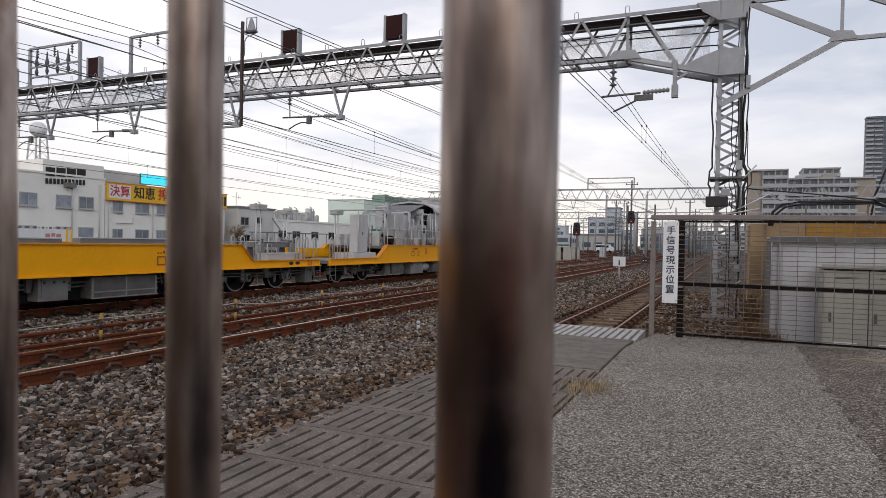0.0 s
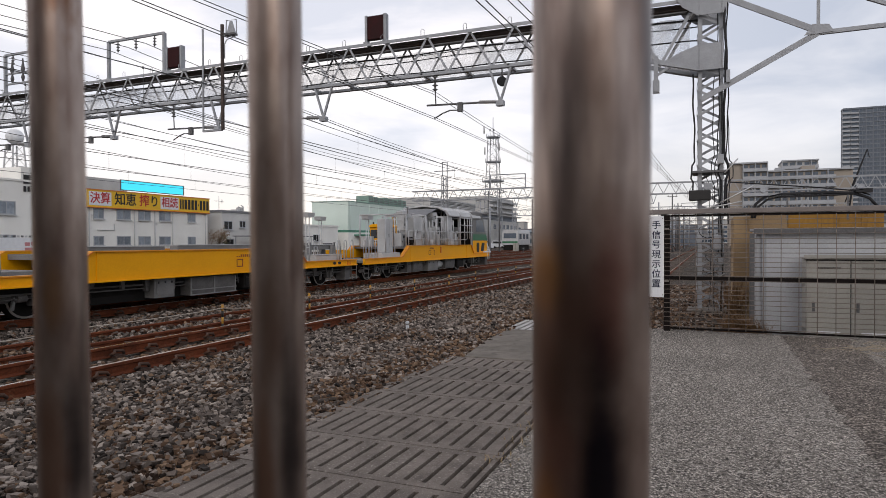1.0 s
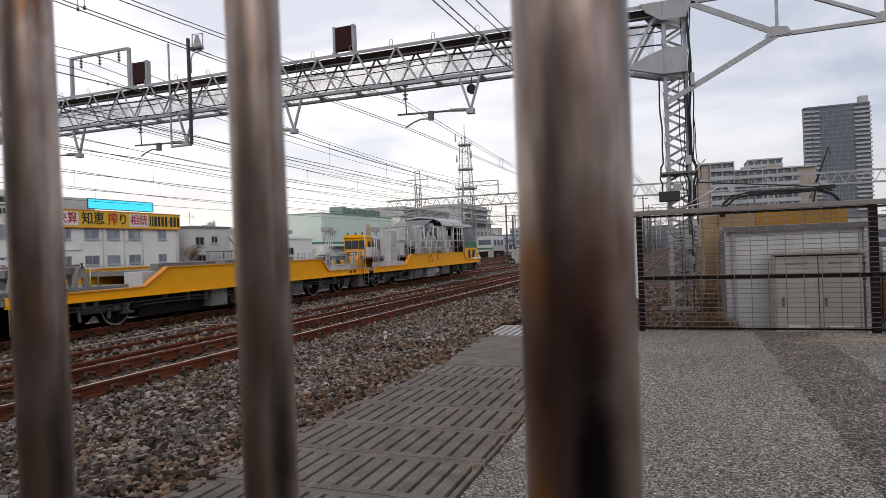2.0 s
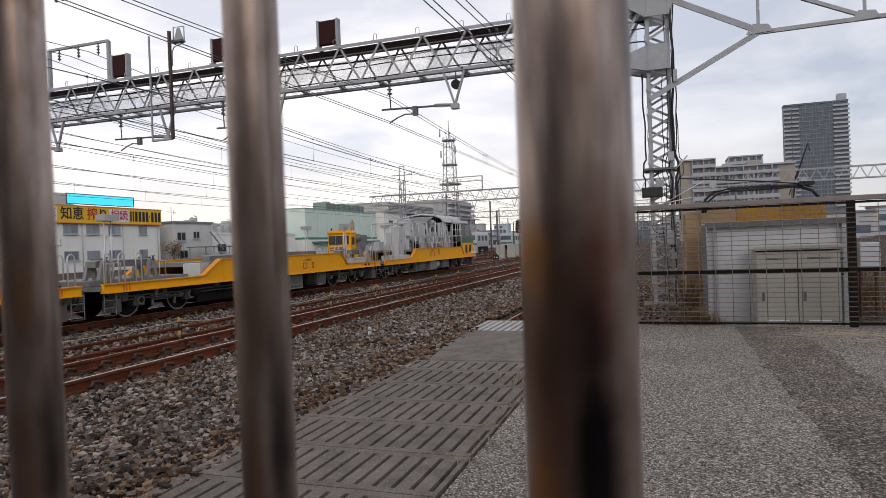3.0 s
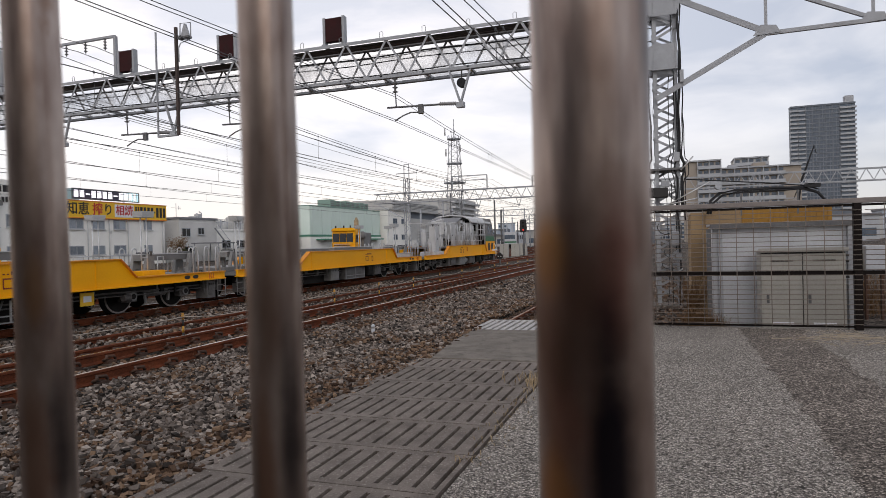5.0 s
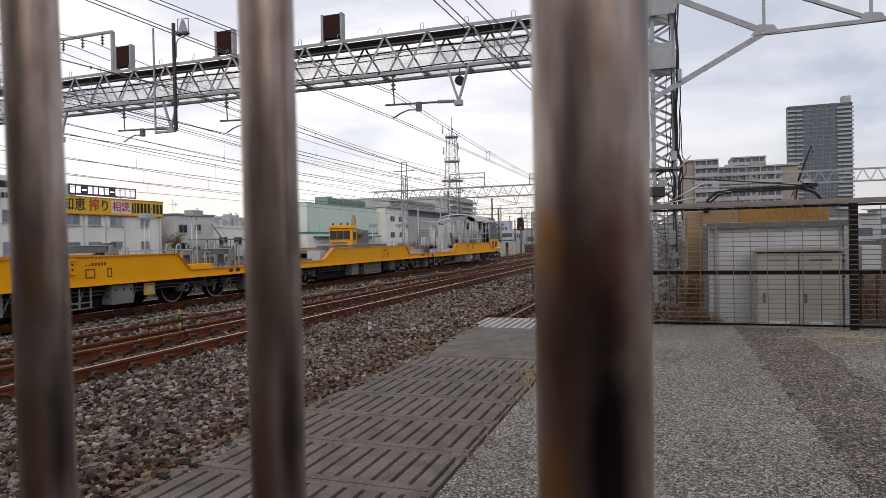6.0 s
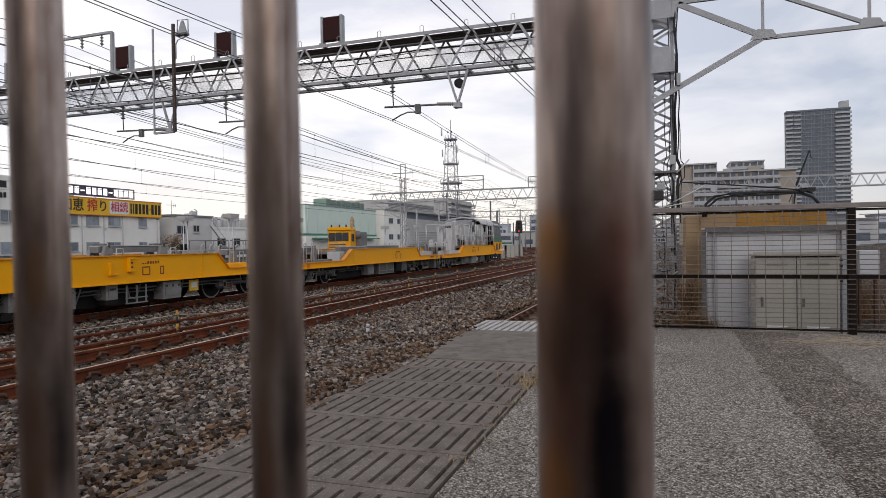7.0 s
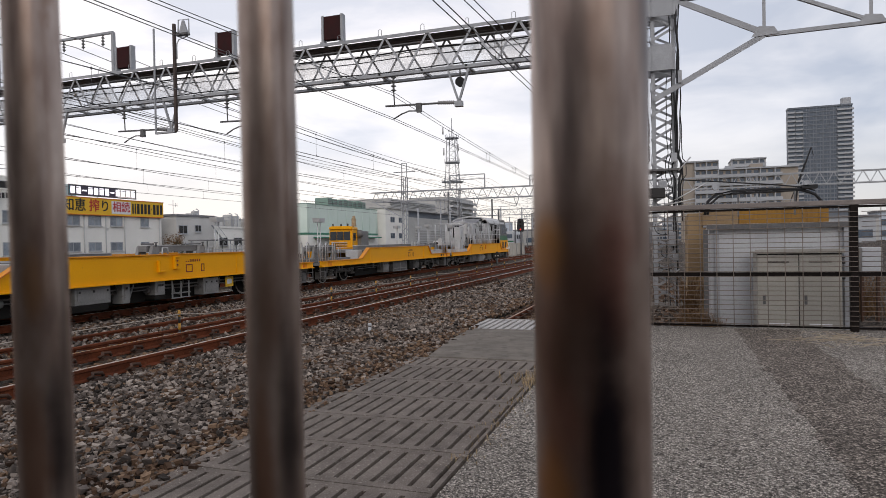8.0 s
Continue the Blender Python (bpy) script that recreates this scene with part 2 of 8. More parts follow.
    bp = n.new("ShaderNodeBump")
    bp.inputs["Strength"].default_value, bp.inputs["Distance"].default_value = 0.4, 0.006
    l.new(grain.outputs["Fac"], bp.inputs["Height"])
    l.new(bp.outputs["Normal"], b.inputs["Normal"])
    return m


def glow_material(name, color, strength):
    m = bpy.data.materials.new(name)
    m.use_nodes = True
    b = m.node_tree.nodes["Principled BSDF"]
    b.inputs["Base Color"].default_value = (*color, 1)
    b.inputs["Emission Color"].default_value = (*color, 1)
    b.inputs["Emission Strength"].default_value = strength
    b.inputs["Roughness"].default_value = 0.4
    return m


M_BALLAST = gravel_material("ballast_bed", ((0.022, 0.018, 0.015), (0.080, 0.066, 0.056), (0.145, 0.12, 0.10), (0.27, 0.225, 0.19)), 0.05, bump=1.0, depth=0.04)
M_CHIPS = gravel_material("chip_seal", ((0.055, 0.048, 0.041), (0.265, 0.234, 0.205), (0.405, 0.36, 0.316), (0.84, 0.76, 0.68)), 0.0125, bump=0.9, depth=0.006, patch=0.5)
M_ASPHALT = gravel_material("worn_asphalt", ((0.034, 0.028, 0.024), (0.142, 0.119, 0.101), (0.235, 0.198, 0.169), (0.66, 0.57, 0.49)), 0.014, bump=0.6, depth=0.005, patch=1.4)
M_STONE = stone_material("ballast_stone")
M_STONEBROWN = stone_material("rusty_stone", 0.22, 0.5, 0.05, 0.9)
M_CONCRETE = material("concrete", (0.235, 0.207, 0.178), (0.125, 0.108, 0.092), rough=0.9, spec=0.2, scale=3.2, fine=70, bump=0.5, depth=0.008, rust=(0.13, 0.115, 0.10), rust_at=0.56, rust_scale=6)
M_PANEL = material("crossing_panel", (0.225, 0.19, 0.165), (0.105, 0.086, 0.074), rough=0.85, scale=5.0, fine=110, bump=0.4, depth=0.004, spec=0.2, rust=(0.36, 0.32, 0.28), rust_at=0.61, rust_scale=48, piece=0.08)
# near-black colour that stands in for the shade down in the slots
M_SLOT = material("slot_shade", (0.005, 0.0045, 0.004), rough=0.95, spec=0.1, bump=0.2)
M_PLATE = material("plate", (0.50, 0.48, 0.46), (0.33, 0.315, 0.305), rough=0.7, scale=3, fine=80)
M_RAILTOP = material("rail_head", (0.60, 0.56, 0.53), (0.42, 0.37, 0.33), rough=0.3, metal=1.0, scale=2, fine=40, bump=0.05, stretch=(1, 0.1, 1))
M_RUST = material("rail_rust", (0.19, 0.052, 0.022), (0.075, 0.023, 0.011), spec=0.2, rough=0.9, scale=3, fine=60, bump=0.3, rust=(0.20, 0.095, 0.05), rust_at=0.63, rust_scale=9)
M_RUST_DARK = material("old_rust", (0.11, 0.055, 0.035), (0.05, 0.03, 0.022), rough=0.92, scale=3, fine=60, bump=0.3)
M_TIMBER = material("old_timber", (0.23, 0.15, 0.095), (0.11, 0.068, 0.042), rough=0.9, scale=5, fine=60, stretch=(0.3, 1, 1))
M_RAILBROWN = material("rusty_head", (0.34, 0.20, 0.13), (0.2, 0.10, 0.06), rough=0.6, scale=2, fine=60)
M_SLEEPER = material("sleeper", (0.12, 0.092, 0.072), (0.07, 0.05, 0.038), rough=0.9, scale=4, fine=70)
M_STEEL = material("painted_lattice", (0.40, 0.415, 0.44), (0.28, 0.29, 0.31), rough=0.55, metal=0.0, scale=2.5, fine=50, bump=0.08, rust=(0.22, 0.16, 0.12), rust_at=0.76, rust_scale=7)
# dark steel parts; also the shaded copy of the lattice paint on the gantry
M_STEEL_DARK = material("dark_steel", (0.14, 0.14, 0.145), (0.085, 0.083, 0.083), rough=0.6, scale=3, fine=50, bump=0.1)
M_PLANK = material("weathered_plank", (0.085, 0.062, 0.055), (0.05, 0.037, 0.033), rough=0.85, scale=3, fine=40, stretch=(0.2, 1, 1))
M_CABLE = material("cable", (0.018, 0.018, 0.02), spec=0.3, rough=0.55, bump=0)
M_WIRE = material("wire", (0.13, 0.13, 0.135), rough=0.6, metal=0.3, bump=0)
M_BOXBROWN = material("maroon_sheet", (0.045, 0.008, 0.009), (0.022, 0.006, 0.006), spec=0.2, rough=0.7)
M_INSUL = material("porcelain", (0.28, 0.275, 0.28), (0.2, 0.195, 0.195), rough=0.3)
M_FENCE = material("fence_post", (0.012, 0.008, 0.007), (0.007, 0.005, 0.0045), spec=0.12, rough=0.6, scale=6, fine=80)
M_FENCEWIRE = material("fence_wire", (0.25, 0.205, 0.175), (0.16, 0.13, 0.11), rough=0.55, metal=0.3, bump=0)
M_FENCERAIL = material("fence_rail", (0.23, 0.20, 0.185), (0.15, 0.13, 0.12), rough=0.6, scale=5, fine=80)
M_WHITE = material("white_board", (0.80, 0.81, 0.83), (0.70, 0.71, 0.73), rough=0.5, scale=3, fine=40, bump=0.03)
M_INK = material("navy_ink", (0.02, 0.025, 0.06), rough=0.6, bump=0)
M_INKBLACK = material("black_ink", (0.02, 0.018, 0.018), rough=0.6, bump=0)
M_INKRED = material("red_ink", (0.55, 0.03, 0.03), rough=0.6, bump=0)
M_CABINET = material("cabinet_paint", (0.40, 0.385, 0.345), (0.33, 0.315, 0.285), rough=0.5, scale=1.5, fine=40, bump=0.04, rust=(0.33, 0.32, 0.29), rust_at=0.66)
M_CABWHITE = material("cabinet_white", (0.55, 0.56, 0.58), (0.45, 0.46, 0.485), rough=0.5, scale=1.5, fine=40, bump=0.04)
M_OCHRE = material("ochre_sheet", (0.35, 0.175, 0.018), (0.24, 0.115, 0.014), rough=0.65, scale=2, fine=50, bump=0.1)
M_TAN = material("tan_wall", (0.33, 0.225, 0.12), (0.24, 0.155, 0.08), rough=0.8, scale=2, fine=60)
M_YELLOW = material("train_yellow", (0.95, 0.43, 0.003), (0.86, 0.375, 0.003), rough=0.5, spec=0.22, scale=0.8, fine=30, bump=0.03, rust=(0.5, 0.24, 0.03), rust_at=0.74, rust_scale=5)
M_EDGE = material("flange_orange", (0.86, 0.34, 0.01), (0.7, 0.25, 0.01), rough=0.5, bump=0.03)
M_STENCIL = material("stencil_red", (0.22, 0.03, 0.015), rough=0.6, bump=0)
M_ORANGE = material("edge_orange", (0.70, 0.20, 0.02), (0.6, 0.17, 0.02), rough=0.5, bump=0.03)
M_TGREY = material("train_grey", (0.22, 0.215, 0.21), (0.13, 0.126, 0.122), rough=0.6, scale=2, fine=50, bump=0.06, rust=(0.2, 0.17, 0.14), rust_at=0.66)
M_UBOX = material("under_box_grey", (0.27, 0.265, 0.26), (0.17, 0.166, 0.162), rough=0.55, scale=2, fine=40, bump=0.05, rust=(0.15, 0.12, 0.10), rust_at=0.64, rust_scale=8)
M_TLIGHT = material("train_light_grey", (0.56, 0.56, 0.56), (0.44, 0.44, 0.44), rough=0.5, scale=2, fine=40, bump=0.04)
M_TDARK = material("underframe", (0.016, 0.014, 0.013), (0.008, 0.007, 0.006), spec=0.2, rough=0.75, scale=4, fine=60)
M_UNDER = material("under_grey", (0.15, 0.142, 0.138), (0.065, 0.06, 0.058), spec=0.3, rough=0.65, scale=3, fine=60, rust=(0.12, 0.085, 0.06), rust_at=0.64)
M_WHEEL = material("wheel_rim", (0.40, 0.37, 0.35), (0.25, 0.22, 0.20), rough=0.45, metal=0.7, bump=0.05)
M_GREEN = material("cab_green", (0.02, 0.16, 0.07), rough=0.4, bump=0)
M_TUBE = material("galvanised_tube", (0.62, 0.62, 0.63), (0.5, 0.5, 0.5), rough=0.4, metal=0.4, bump=0)
M_HAZARD_Y = material("stake_yellow", (0.56, 0.29, 0.04), (0.36, 0.18, 0.03), rough=0.6, bump=0.05)
M_HAZARD_K = material("stake_black", (0.025, 0.022, 0.02), rough=0.6, bump=0.05)
M_ROPE = material("rope", (0.48, 0.42, 0.36), (0.36, 0.31, 0.26), rough=0.9, bump=0)
M_OFFICE = material("office_wall", (0.87, 0.855, 0.81), (0.78, 0.765, 0.725), rough=0.85, scale=0.5, fine=12, bump=0.05, rust=(0.60, 0.585, 0.55), rust_at=0.68, rust_scale=0.8)
M_OFFICE2 = material("grey_wall", (0.48, 0.475, 0.46), (0.39, 0.385, 0.375), rough=0.85, scale=0.5, fine=12, bump=0.05)
M_MINT = material("mint_wall", (0.66, 0.76, 0.695), (0.60, 0.70, 0.635), rough=0.8, scale=0.4, fine=9, bump=0.04)
M_MINTDARK = material("green_trim", (0.08, 0.26, 0.18), rough=0.7, bump=0)
M_BEIGE = material("beige_tile", (0.35, 0.305, 0.255), (0.29, 0.25, 0.21), rough=0.8, scale=0.3, fine=6, bump=0)
M_TOWER = material("tower_dark", (0.13, 0.15, 0.18), (0.10, 0.12, 0.15), rough=0.6, scale=0.2, fine=4, bump=0)
M_TOWERSLAB = material("tower_slab", (0.22, 0.24, 0.275), (0.18, 0.20, 0.23), rough=0.6, scale=0.2, fine=4, bump=0)
M_TOWERLIGHT = material("tower_light", (0.41, 0.425, 0.45), (0.34, 0.355, 0.38), rough=0.7, scale=0.2, fine=4, bump=0)
M_GLASS = material("window_glass", (0.10, 0.13, 0.17), (0.06, 0.08, 0.11), rough=0.12, scale=0.7, fine=5, bump=0)
M_GLASSPALE = material("curtained_glass", (0.30, 0.335, 0.37), (0.18, 0.21, 0.25), rough=0.15, scale=0.9, fine=5, bump=0, piece=0.35)
M_HOUSE = material("pale_house_wall", (0.62, 0.61, 0.59), (0.52, 0.51, 0.49), rough=0.85, scale=0.5, fine=12, bump=0.05)
M_BLUEWALL = material("pale_blue_wall", (0.50, 0.55, 0.62), (0.42, 0.47, 0.54), rough=0.8, scale=0.3, fine=8, bump=0)
M_BLACKGLASS = material("black_glass", (0.010, 0.011, 0.013), rough=0.15, bump=0)
M_ROOF = material("grey_roof", (0.22, 0.22, 0.23), (0.16, 0.16, 0.17), rough=0.7, scale=1, fine=20)
M_SIGNYELLOW = material("sign_yellow", (0.84, 0.50, 0.02), (0.78, 0.45, 0.02), rough=0.5, scale=0.6, fine=10, bump=0)
M_PINK = material("pink_ink", (0.62, 0.26, 0.27), rough=0.6, bump=0)
M_CYAN = glow_material("screen_cyan", (0.03, 0.60, 0.78), 0.8)
M_SCREENTEXT = glow_material("screen_text", (0.85, 0.85, 0.92), 0.95)
M_VIOLET = material("unlit_screen", (0.060, 0.050, 0.085), (0.045, 0.04, 0.065), rough=0.5, bump=0)
M_MINTUNIT = material("mint_unit", (0.26, 0.37, 0.32), (0.18, 0.27, 0.23), rough=0.7, bump=0)
M_RED_LAMP = glow_material("red_signal", (0.8, 0.03, 0.02), 0.45)
M_LEAF = material("leaf", (0.075, 0.085, 0.03), (0.04, 0.05, 0.02), rough=0.8, bump=0)
M_LEAFBROWN = material("leaf_brown", (0.20, 0.11, 0.045), (0.12, 0.065, 0.03), rough=0.85, bump=0)
M_BARK = material("bark", (0.10, 0.075, 0.055), rough=0.95)
M_STALK = material("dead_stalk", (0.50, 0.42, 0.32), (0.33, 0.26, 0.18), rough=0.9, bump=0)
M_STRAW = material("straw", (0.44, 0.33, 0.20), (0.22, 0.15, 0.08), rough=0.9, bump=0)
M_BAR = material("bar_metal", (0.50, 0.405, 0.35), (0.25, 0.175, 0.145), rough=0.38, metal=0.85, scale=26, fine=110, bump=0.08, depth=0.002,
                 stretch=(1, 1, 0.35), rust=(0.22, 0.105, 0.055), rust_at=0.62, rust_scale=22, streak=(0.07, 0.05, 0.043), streak_at=0.60, streak_scale=(60, 60, 5))
M_POST = material("post_metal", (0.56, 0.445, 0.385), (0.28, 0.19, 0.158), rough=0.37, metal=0.85, scale=24, fine=95, bump=0.08, depth=0.002,
                  stretch=(1, 1, 0.4), rust=(0.30, 0.15, 0.08), rust_at=0.66, rust_scale=26, streak=(0.075, 0.058, 0.055), streak_at=0.60, streak_scale=(36, 36, 5))
# rust spots, plus near-black bands that paint a dark reflection low on each bar
rust_and_reflection(M_BAR, (((-0.1355, 0.196, 1.43), (0.0036, 0.012, 0.055), (0.022, 0.018, 0.022), 0.88), ((-0.144, 0.195, 1.415), (0.0045, 0.014, 0.045), (0.26, 0.105, 0.05), 0.65), ((-0.141, 0.195, 1.475), (0.005, 0.014, 0.025), (0.20, 0.10, 0.06), 0.55),
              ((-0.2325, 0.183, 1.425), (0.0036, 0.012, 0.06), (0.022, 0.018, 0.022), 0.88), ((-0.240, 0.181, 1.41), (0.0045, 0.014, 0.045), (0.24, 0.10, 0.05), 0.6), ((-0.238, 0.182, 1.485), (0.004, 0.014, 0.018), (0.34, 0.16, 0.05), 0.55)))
# orange and brown rust; the near-black band paints the reflection of a figure
rust_and_reflection(M_POST, (((-0.028, 0.205, 1.452), (0.017, 0.03, 0.052), (0.17, 0.10, 0.078), 0.72), ((-0.041, 0.205, 1.493), (0.008, 0.02, 0.013), (0.74, 0.32, 0.03), 0.92), ((-0.030, 0.204, 1.483), (0.008, 0.02, 0.014), (0.22, 0.09, 0.06), 0.7),
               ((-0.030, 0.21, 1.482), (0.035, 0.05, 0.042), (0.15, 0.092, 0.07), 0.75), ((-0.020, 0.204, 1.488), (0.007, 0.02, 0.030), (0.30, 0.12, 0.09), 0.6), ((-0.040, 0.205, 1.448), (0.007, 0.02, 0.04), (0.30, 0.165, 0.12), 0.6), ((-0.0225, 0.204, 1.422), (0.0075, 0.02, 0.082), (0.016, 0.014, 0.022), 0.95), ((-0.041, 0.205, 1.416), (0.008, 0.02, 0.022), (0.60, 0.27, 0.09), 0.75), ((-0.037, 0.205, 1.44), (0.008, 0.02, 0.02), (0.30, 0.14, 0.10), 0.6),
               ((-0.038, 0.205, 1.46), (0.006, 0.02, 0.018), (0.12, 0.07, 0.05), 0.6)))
M_BACKWALL = material("back_wall", (0.055, 0.042, 0.036), (0.035, 0.027, 0.024), rough=0.9, scale=1.2, fine=30)


# ---- mesh building ----
class Build:
    """Collects pieces of one part, in the part's own space."""

    def __init__(self):
        self.v, self.f, self.s = [], [], []

    def add(self, verts, faces, smooth=False):
        o = len(self.v)
        self.v += [tuple(p) for p in verts]
        self.f += [tuple(i + o for i in f) for f in faces]
        self.s += [smooth] * len(faces)
        return self

    def box(self, x0, x1, y0, y1, z0, z1):
        vs = [(x, y, z) for x in (x0, x1) for y in (y0, y1) for z in (z0, z1)]
        return self.add(vs, [(0, 1, 3, 2), (4, 6, 7, 5), (0, 4, 5, 1), (2, 3, 7, 6), (0, 2, 6, 4), (1, 5, 7, 3)])

    def bar(self, p, q, w, h, up=(0, 0, 1)):
        """A rectangular bar from p to q, w wide and h high."""
        p, q = Vector(p), Vector(q)
        d = (q - p).normalized()
        u = Vector(up)
        if abs(d.dot(u)) > 0.98:
            u = Vector((0, 1, 0))
        a = d.cross(u).normalized() * (w / 2)
        b = a.cross(d).normalized() * (h / 2)
        vs = [e + sa * a + sb * b for e in (p, q) for sa in (-1, 1) for sb in (-1, 1)]
        return self.add(vs, [(0, 1, 3, 2), (4, 6, 7, 5), (0, 4, 5, 1), (2, 3, 7, 6), (0, 2, 6, 4), (1, 5, 7, 3)])

    def angle(self, p, q, w, t, a, b):
        """An L-section from p to q; the legs point along a and b."""
        p, q, a, b = Vector(p), Vector(q), Vector(a), Vector(b)
        sec = [Vector(), a * w, a * w + b * t, a * t + b * t, a * t + b * w, b * w]
        vs = [e + s for e in (p, q) for s in sec]
        fs = [(i, (i + 1) % 6, 6 + (i + 1) % 6, 6 + i) for i in range(6)]
        return self.add(vs, fs + [(0, 5, 4, 3), (0, 3, 2, 1), (6, 7, 8, 9), (6, 9, 10, 11)])

    def tube(self, pts, r, n=8, smooth=True):
        """A round tube through pts; r is one radius or one for each point."""
        pts = [Vector(p) for p in pts]
        rs = r if isinstance(r, (list, tuple)) else [r] * len(pts)
        vs, fs = [], []
        ref = None
        for i, p in enumerate(pts):
            d = (pts[min(i + 1, len(pts) - 1)] - pts[max(i - 1, 0)]).normalized()
            if ref is None or abs(d.dot(ref)) > 0.95:
                ref = Vector((0, 0, 1)) if abs(d.z) < 0.9 else Vector((1, 0, 0))
            a = d.cross(ref).normalized()
            b = a.cross(d).normalized()
            vs += [p + (a * math.cos(2 * math.pi * k / n) + b * math.sin(2 * math.pi * k / n)) * rs[i] for k in range(n)]
        for i in range(len(pts) - 1):
            fs += [(i * n + k, i * n + (k + 1) % n, (i + 1) * n + (k + 1) % n, (i + 1) * n + k) for k in range(n)]
        self.add(vs, fs, smooth)
        o = len(self.v) - len(vs)
        self.f += [tuple(o + k for k in reversed(range(n))), tuple(o + (len(pts) - 1) * n + k for k in range(n))]
        self.s += [False, False]
        return self

    def prism(self, poly, lo, hi, axis="x"):
        """A polygon pushed along an axis; poly is in the other two axes, in order."""
        def at(a, c):
            return {"x": (c, a[0], a[1]), "y": (a[0], c, a[1]), "z": (a[0], a[1], c)}[axis]
        n = len(poly)
        vs = [at(a, lo) for a in poly] + [at(a, hi) for a in poly]
        fs = [(i, (i + 1) % n, n + (i + 1) % n, n + i) for i in range(n)]
        return self.add(vs, fs + [tuple(reversed(range(n))), tuple(range(n, 2 * n))])

    def mesh(self, name, mat):
        me = bpy.data.meshes.new(name)
        me.from_pydata(self.v, [], self.f)
        me.polygons.foreach_set("use_smooth", self.s)
        me.materials.append(mat)
        bm = bmesh.new()
        bm.from_mesh(me)
        bmesh.ops.recalc_face_normals(bm, faces=bm.faces)
        bm.to_mesh(me)
        bm.free()
        return me


def part(name, b, mat, parent=None, label="", bevel=0.0, at=None):
    """Links one built mesh, as a part of its parent or as a thing."""
    ob = new(name, b.mesh(name, mat) if isinstance(b, Build) else b)
    if parent is not None:
        ob.parent = parent
    if at is not None:
        ob.matrix_basis = at
    if bevel:
        md = ob.modifiers.new("bevel", "BEVEL")
        md.width, md.segments, md.limit_method = bevel, 2, "ANGLE"
    if label:
        ob["label"] = label
    return ob


def thing(name, label, category, group="", at=None, kind=""):
    e = new(name)
    e.empty_display_size = 0.2
    if at is not None:
        e.matrix_basis = at
    return tagged(e, label, category, group, kind)


def lettering(text, size, mat, name, parent, at, depth=0.004, label="", widen=1.0):
    """Words in the built-in font as a solid mesh, centred on the pose at."""
    c = bpy.data.curves.new(name, "FONT")
    c.body, c.size, c.align_x, c.align_y, c.extrude = text, size, "CENTER", "CENTER", depth
    c.resolution_u = 3
    c.space_line = 0.92
    c.offset = size * 0.012
    tmp = bpy.data.objects.new("tmp", c)
    scene.collection.objects.link(tmp)
    me = bpy.data.meshes.new_from_object(tmp.evaluated_get(bpy.context.evaluated_depsgraph_get()))
    bpy.data.objects.remove(tmp)
    bpy.data.curves.remove(c)
    me.materials.clear()
    me.materials.append(mat)
    if widen != 1.0:
        me.transform(Matrix.Diagonal((widen, 1, 1, 1)))
    return part(name, me, mat, parent, label, at=at)


# ---- ground ----
RAIL_Z = 0.04


def ballast_z(x, y):
    """Height of the ballast: shoulder beside the crossing panels, lower between the tracks."""
    if x > -3.3:
        base = -0.04 if y < 11.0 else -0.2
    elif x > -6.2:
        k = (x + 6.2) / 2.9
        base = -0.15 + 0.13 * k * k * (3 - 2 * k)
        if y > 11:
            base -= 0.10 * min(1, (y - 11) / 6) * k
    elif x > -8.0:
        base = -0.145
    elif x > -11.8:
        base = -0.16 + 0.05 * math.sin((x + 8.0) / -3.8 * math.pi)
    else:
        base = -0.15
    return base


def build_ground():
    xs = [-4000, -1200, -400, -150, -60, -30, -20, -16] + [-14 + 0.25 * i for i in range(53)] + [0, 2, 5, 12, 30, 100, 400, 1500, 4000]
    ys = [-1500, -300, -60, -20] + [-6 + 0.5 * i for i in range(80)] + [36, 40, 50, 80, 150, 400, 1200, 4500]
    b = Build()
    vs = []
    for y in ys:
        for x in xs:
            z = ballast_z(x, y) if -14 <= x <= -1.0 and -6 <= y <= 60 else -0.17
            vs.append((x, y, z - 0.012))
    n = len(xs)
    fs = [(j * n + i, j * n + i + 1, (j + 1) * n + i + 1, (j + 1) * n + i) for j in range(len(ys) - 1) for i in range(n - 1)]
    b.add(vs, fs, True)
    return tagged(part("ground", b, M_BALLAST), "grey brown crushed stone ground of the railway yard", "ground", kind="structure")


build_ground()


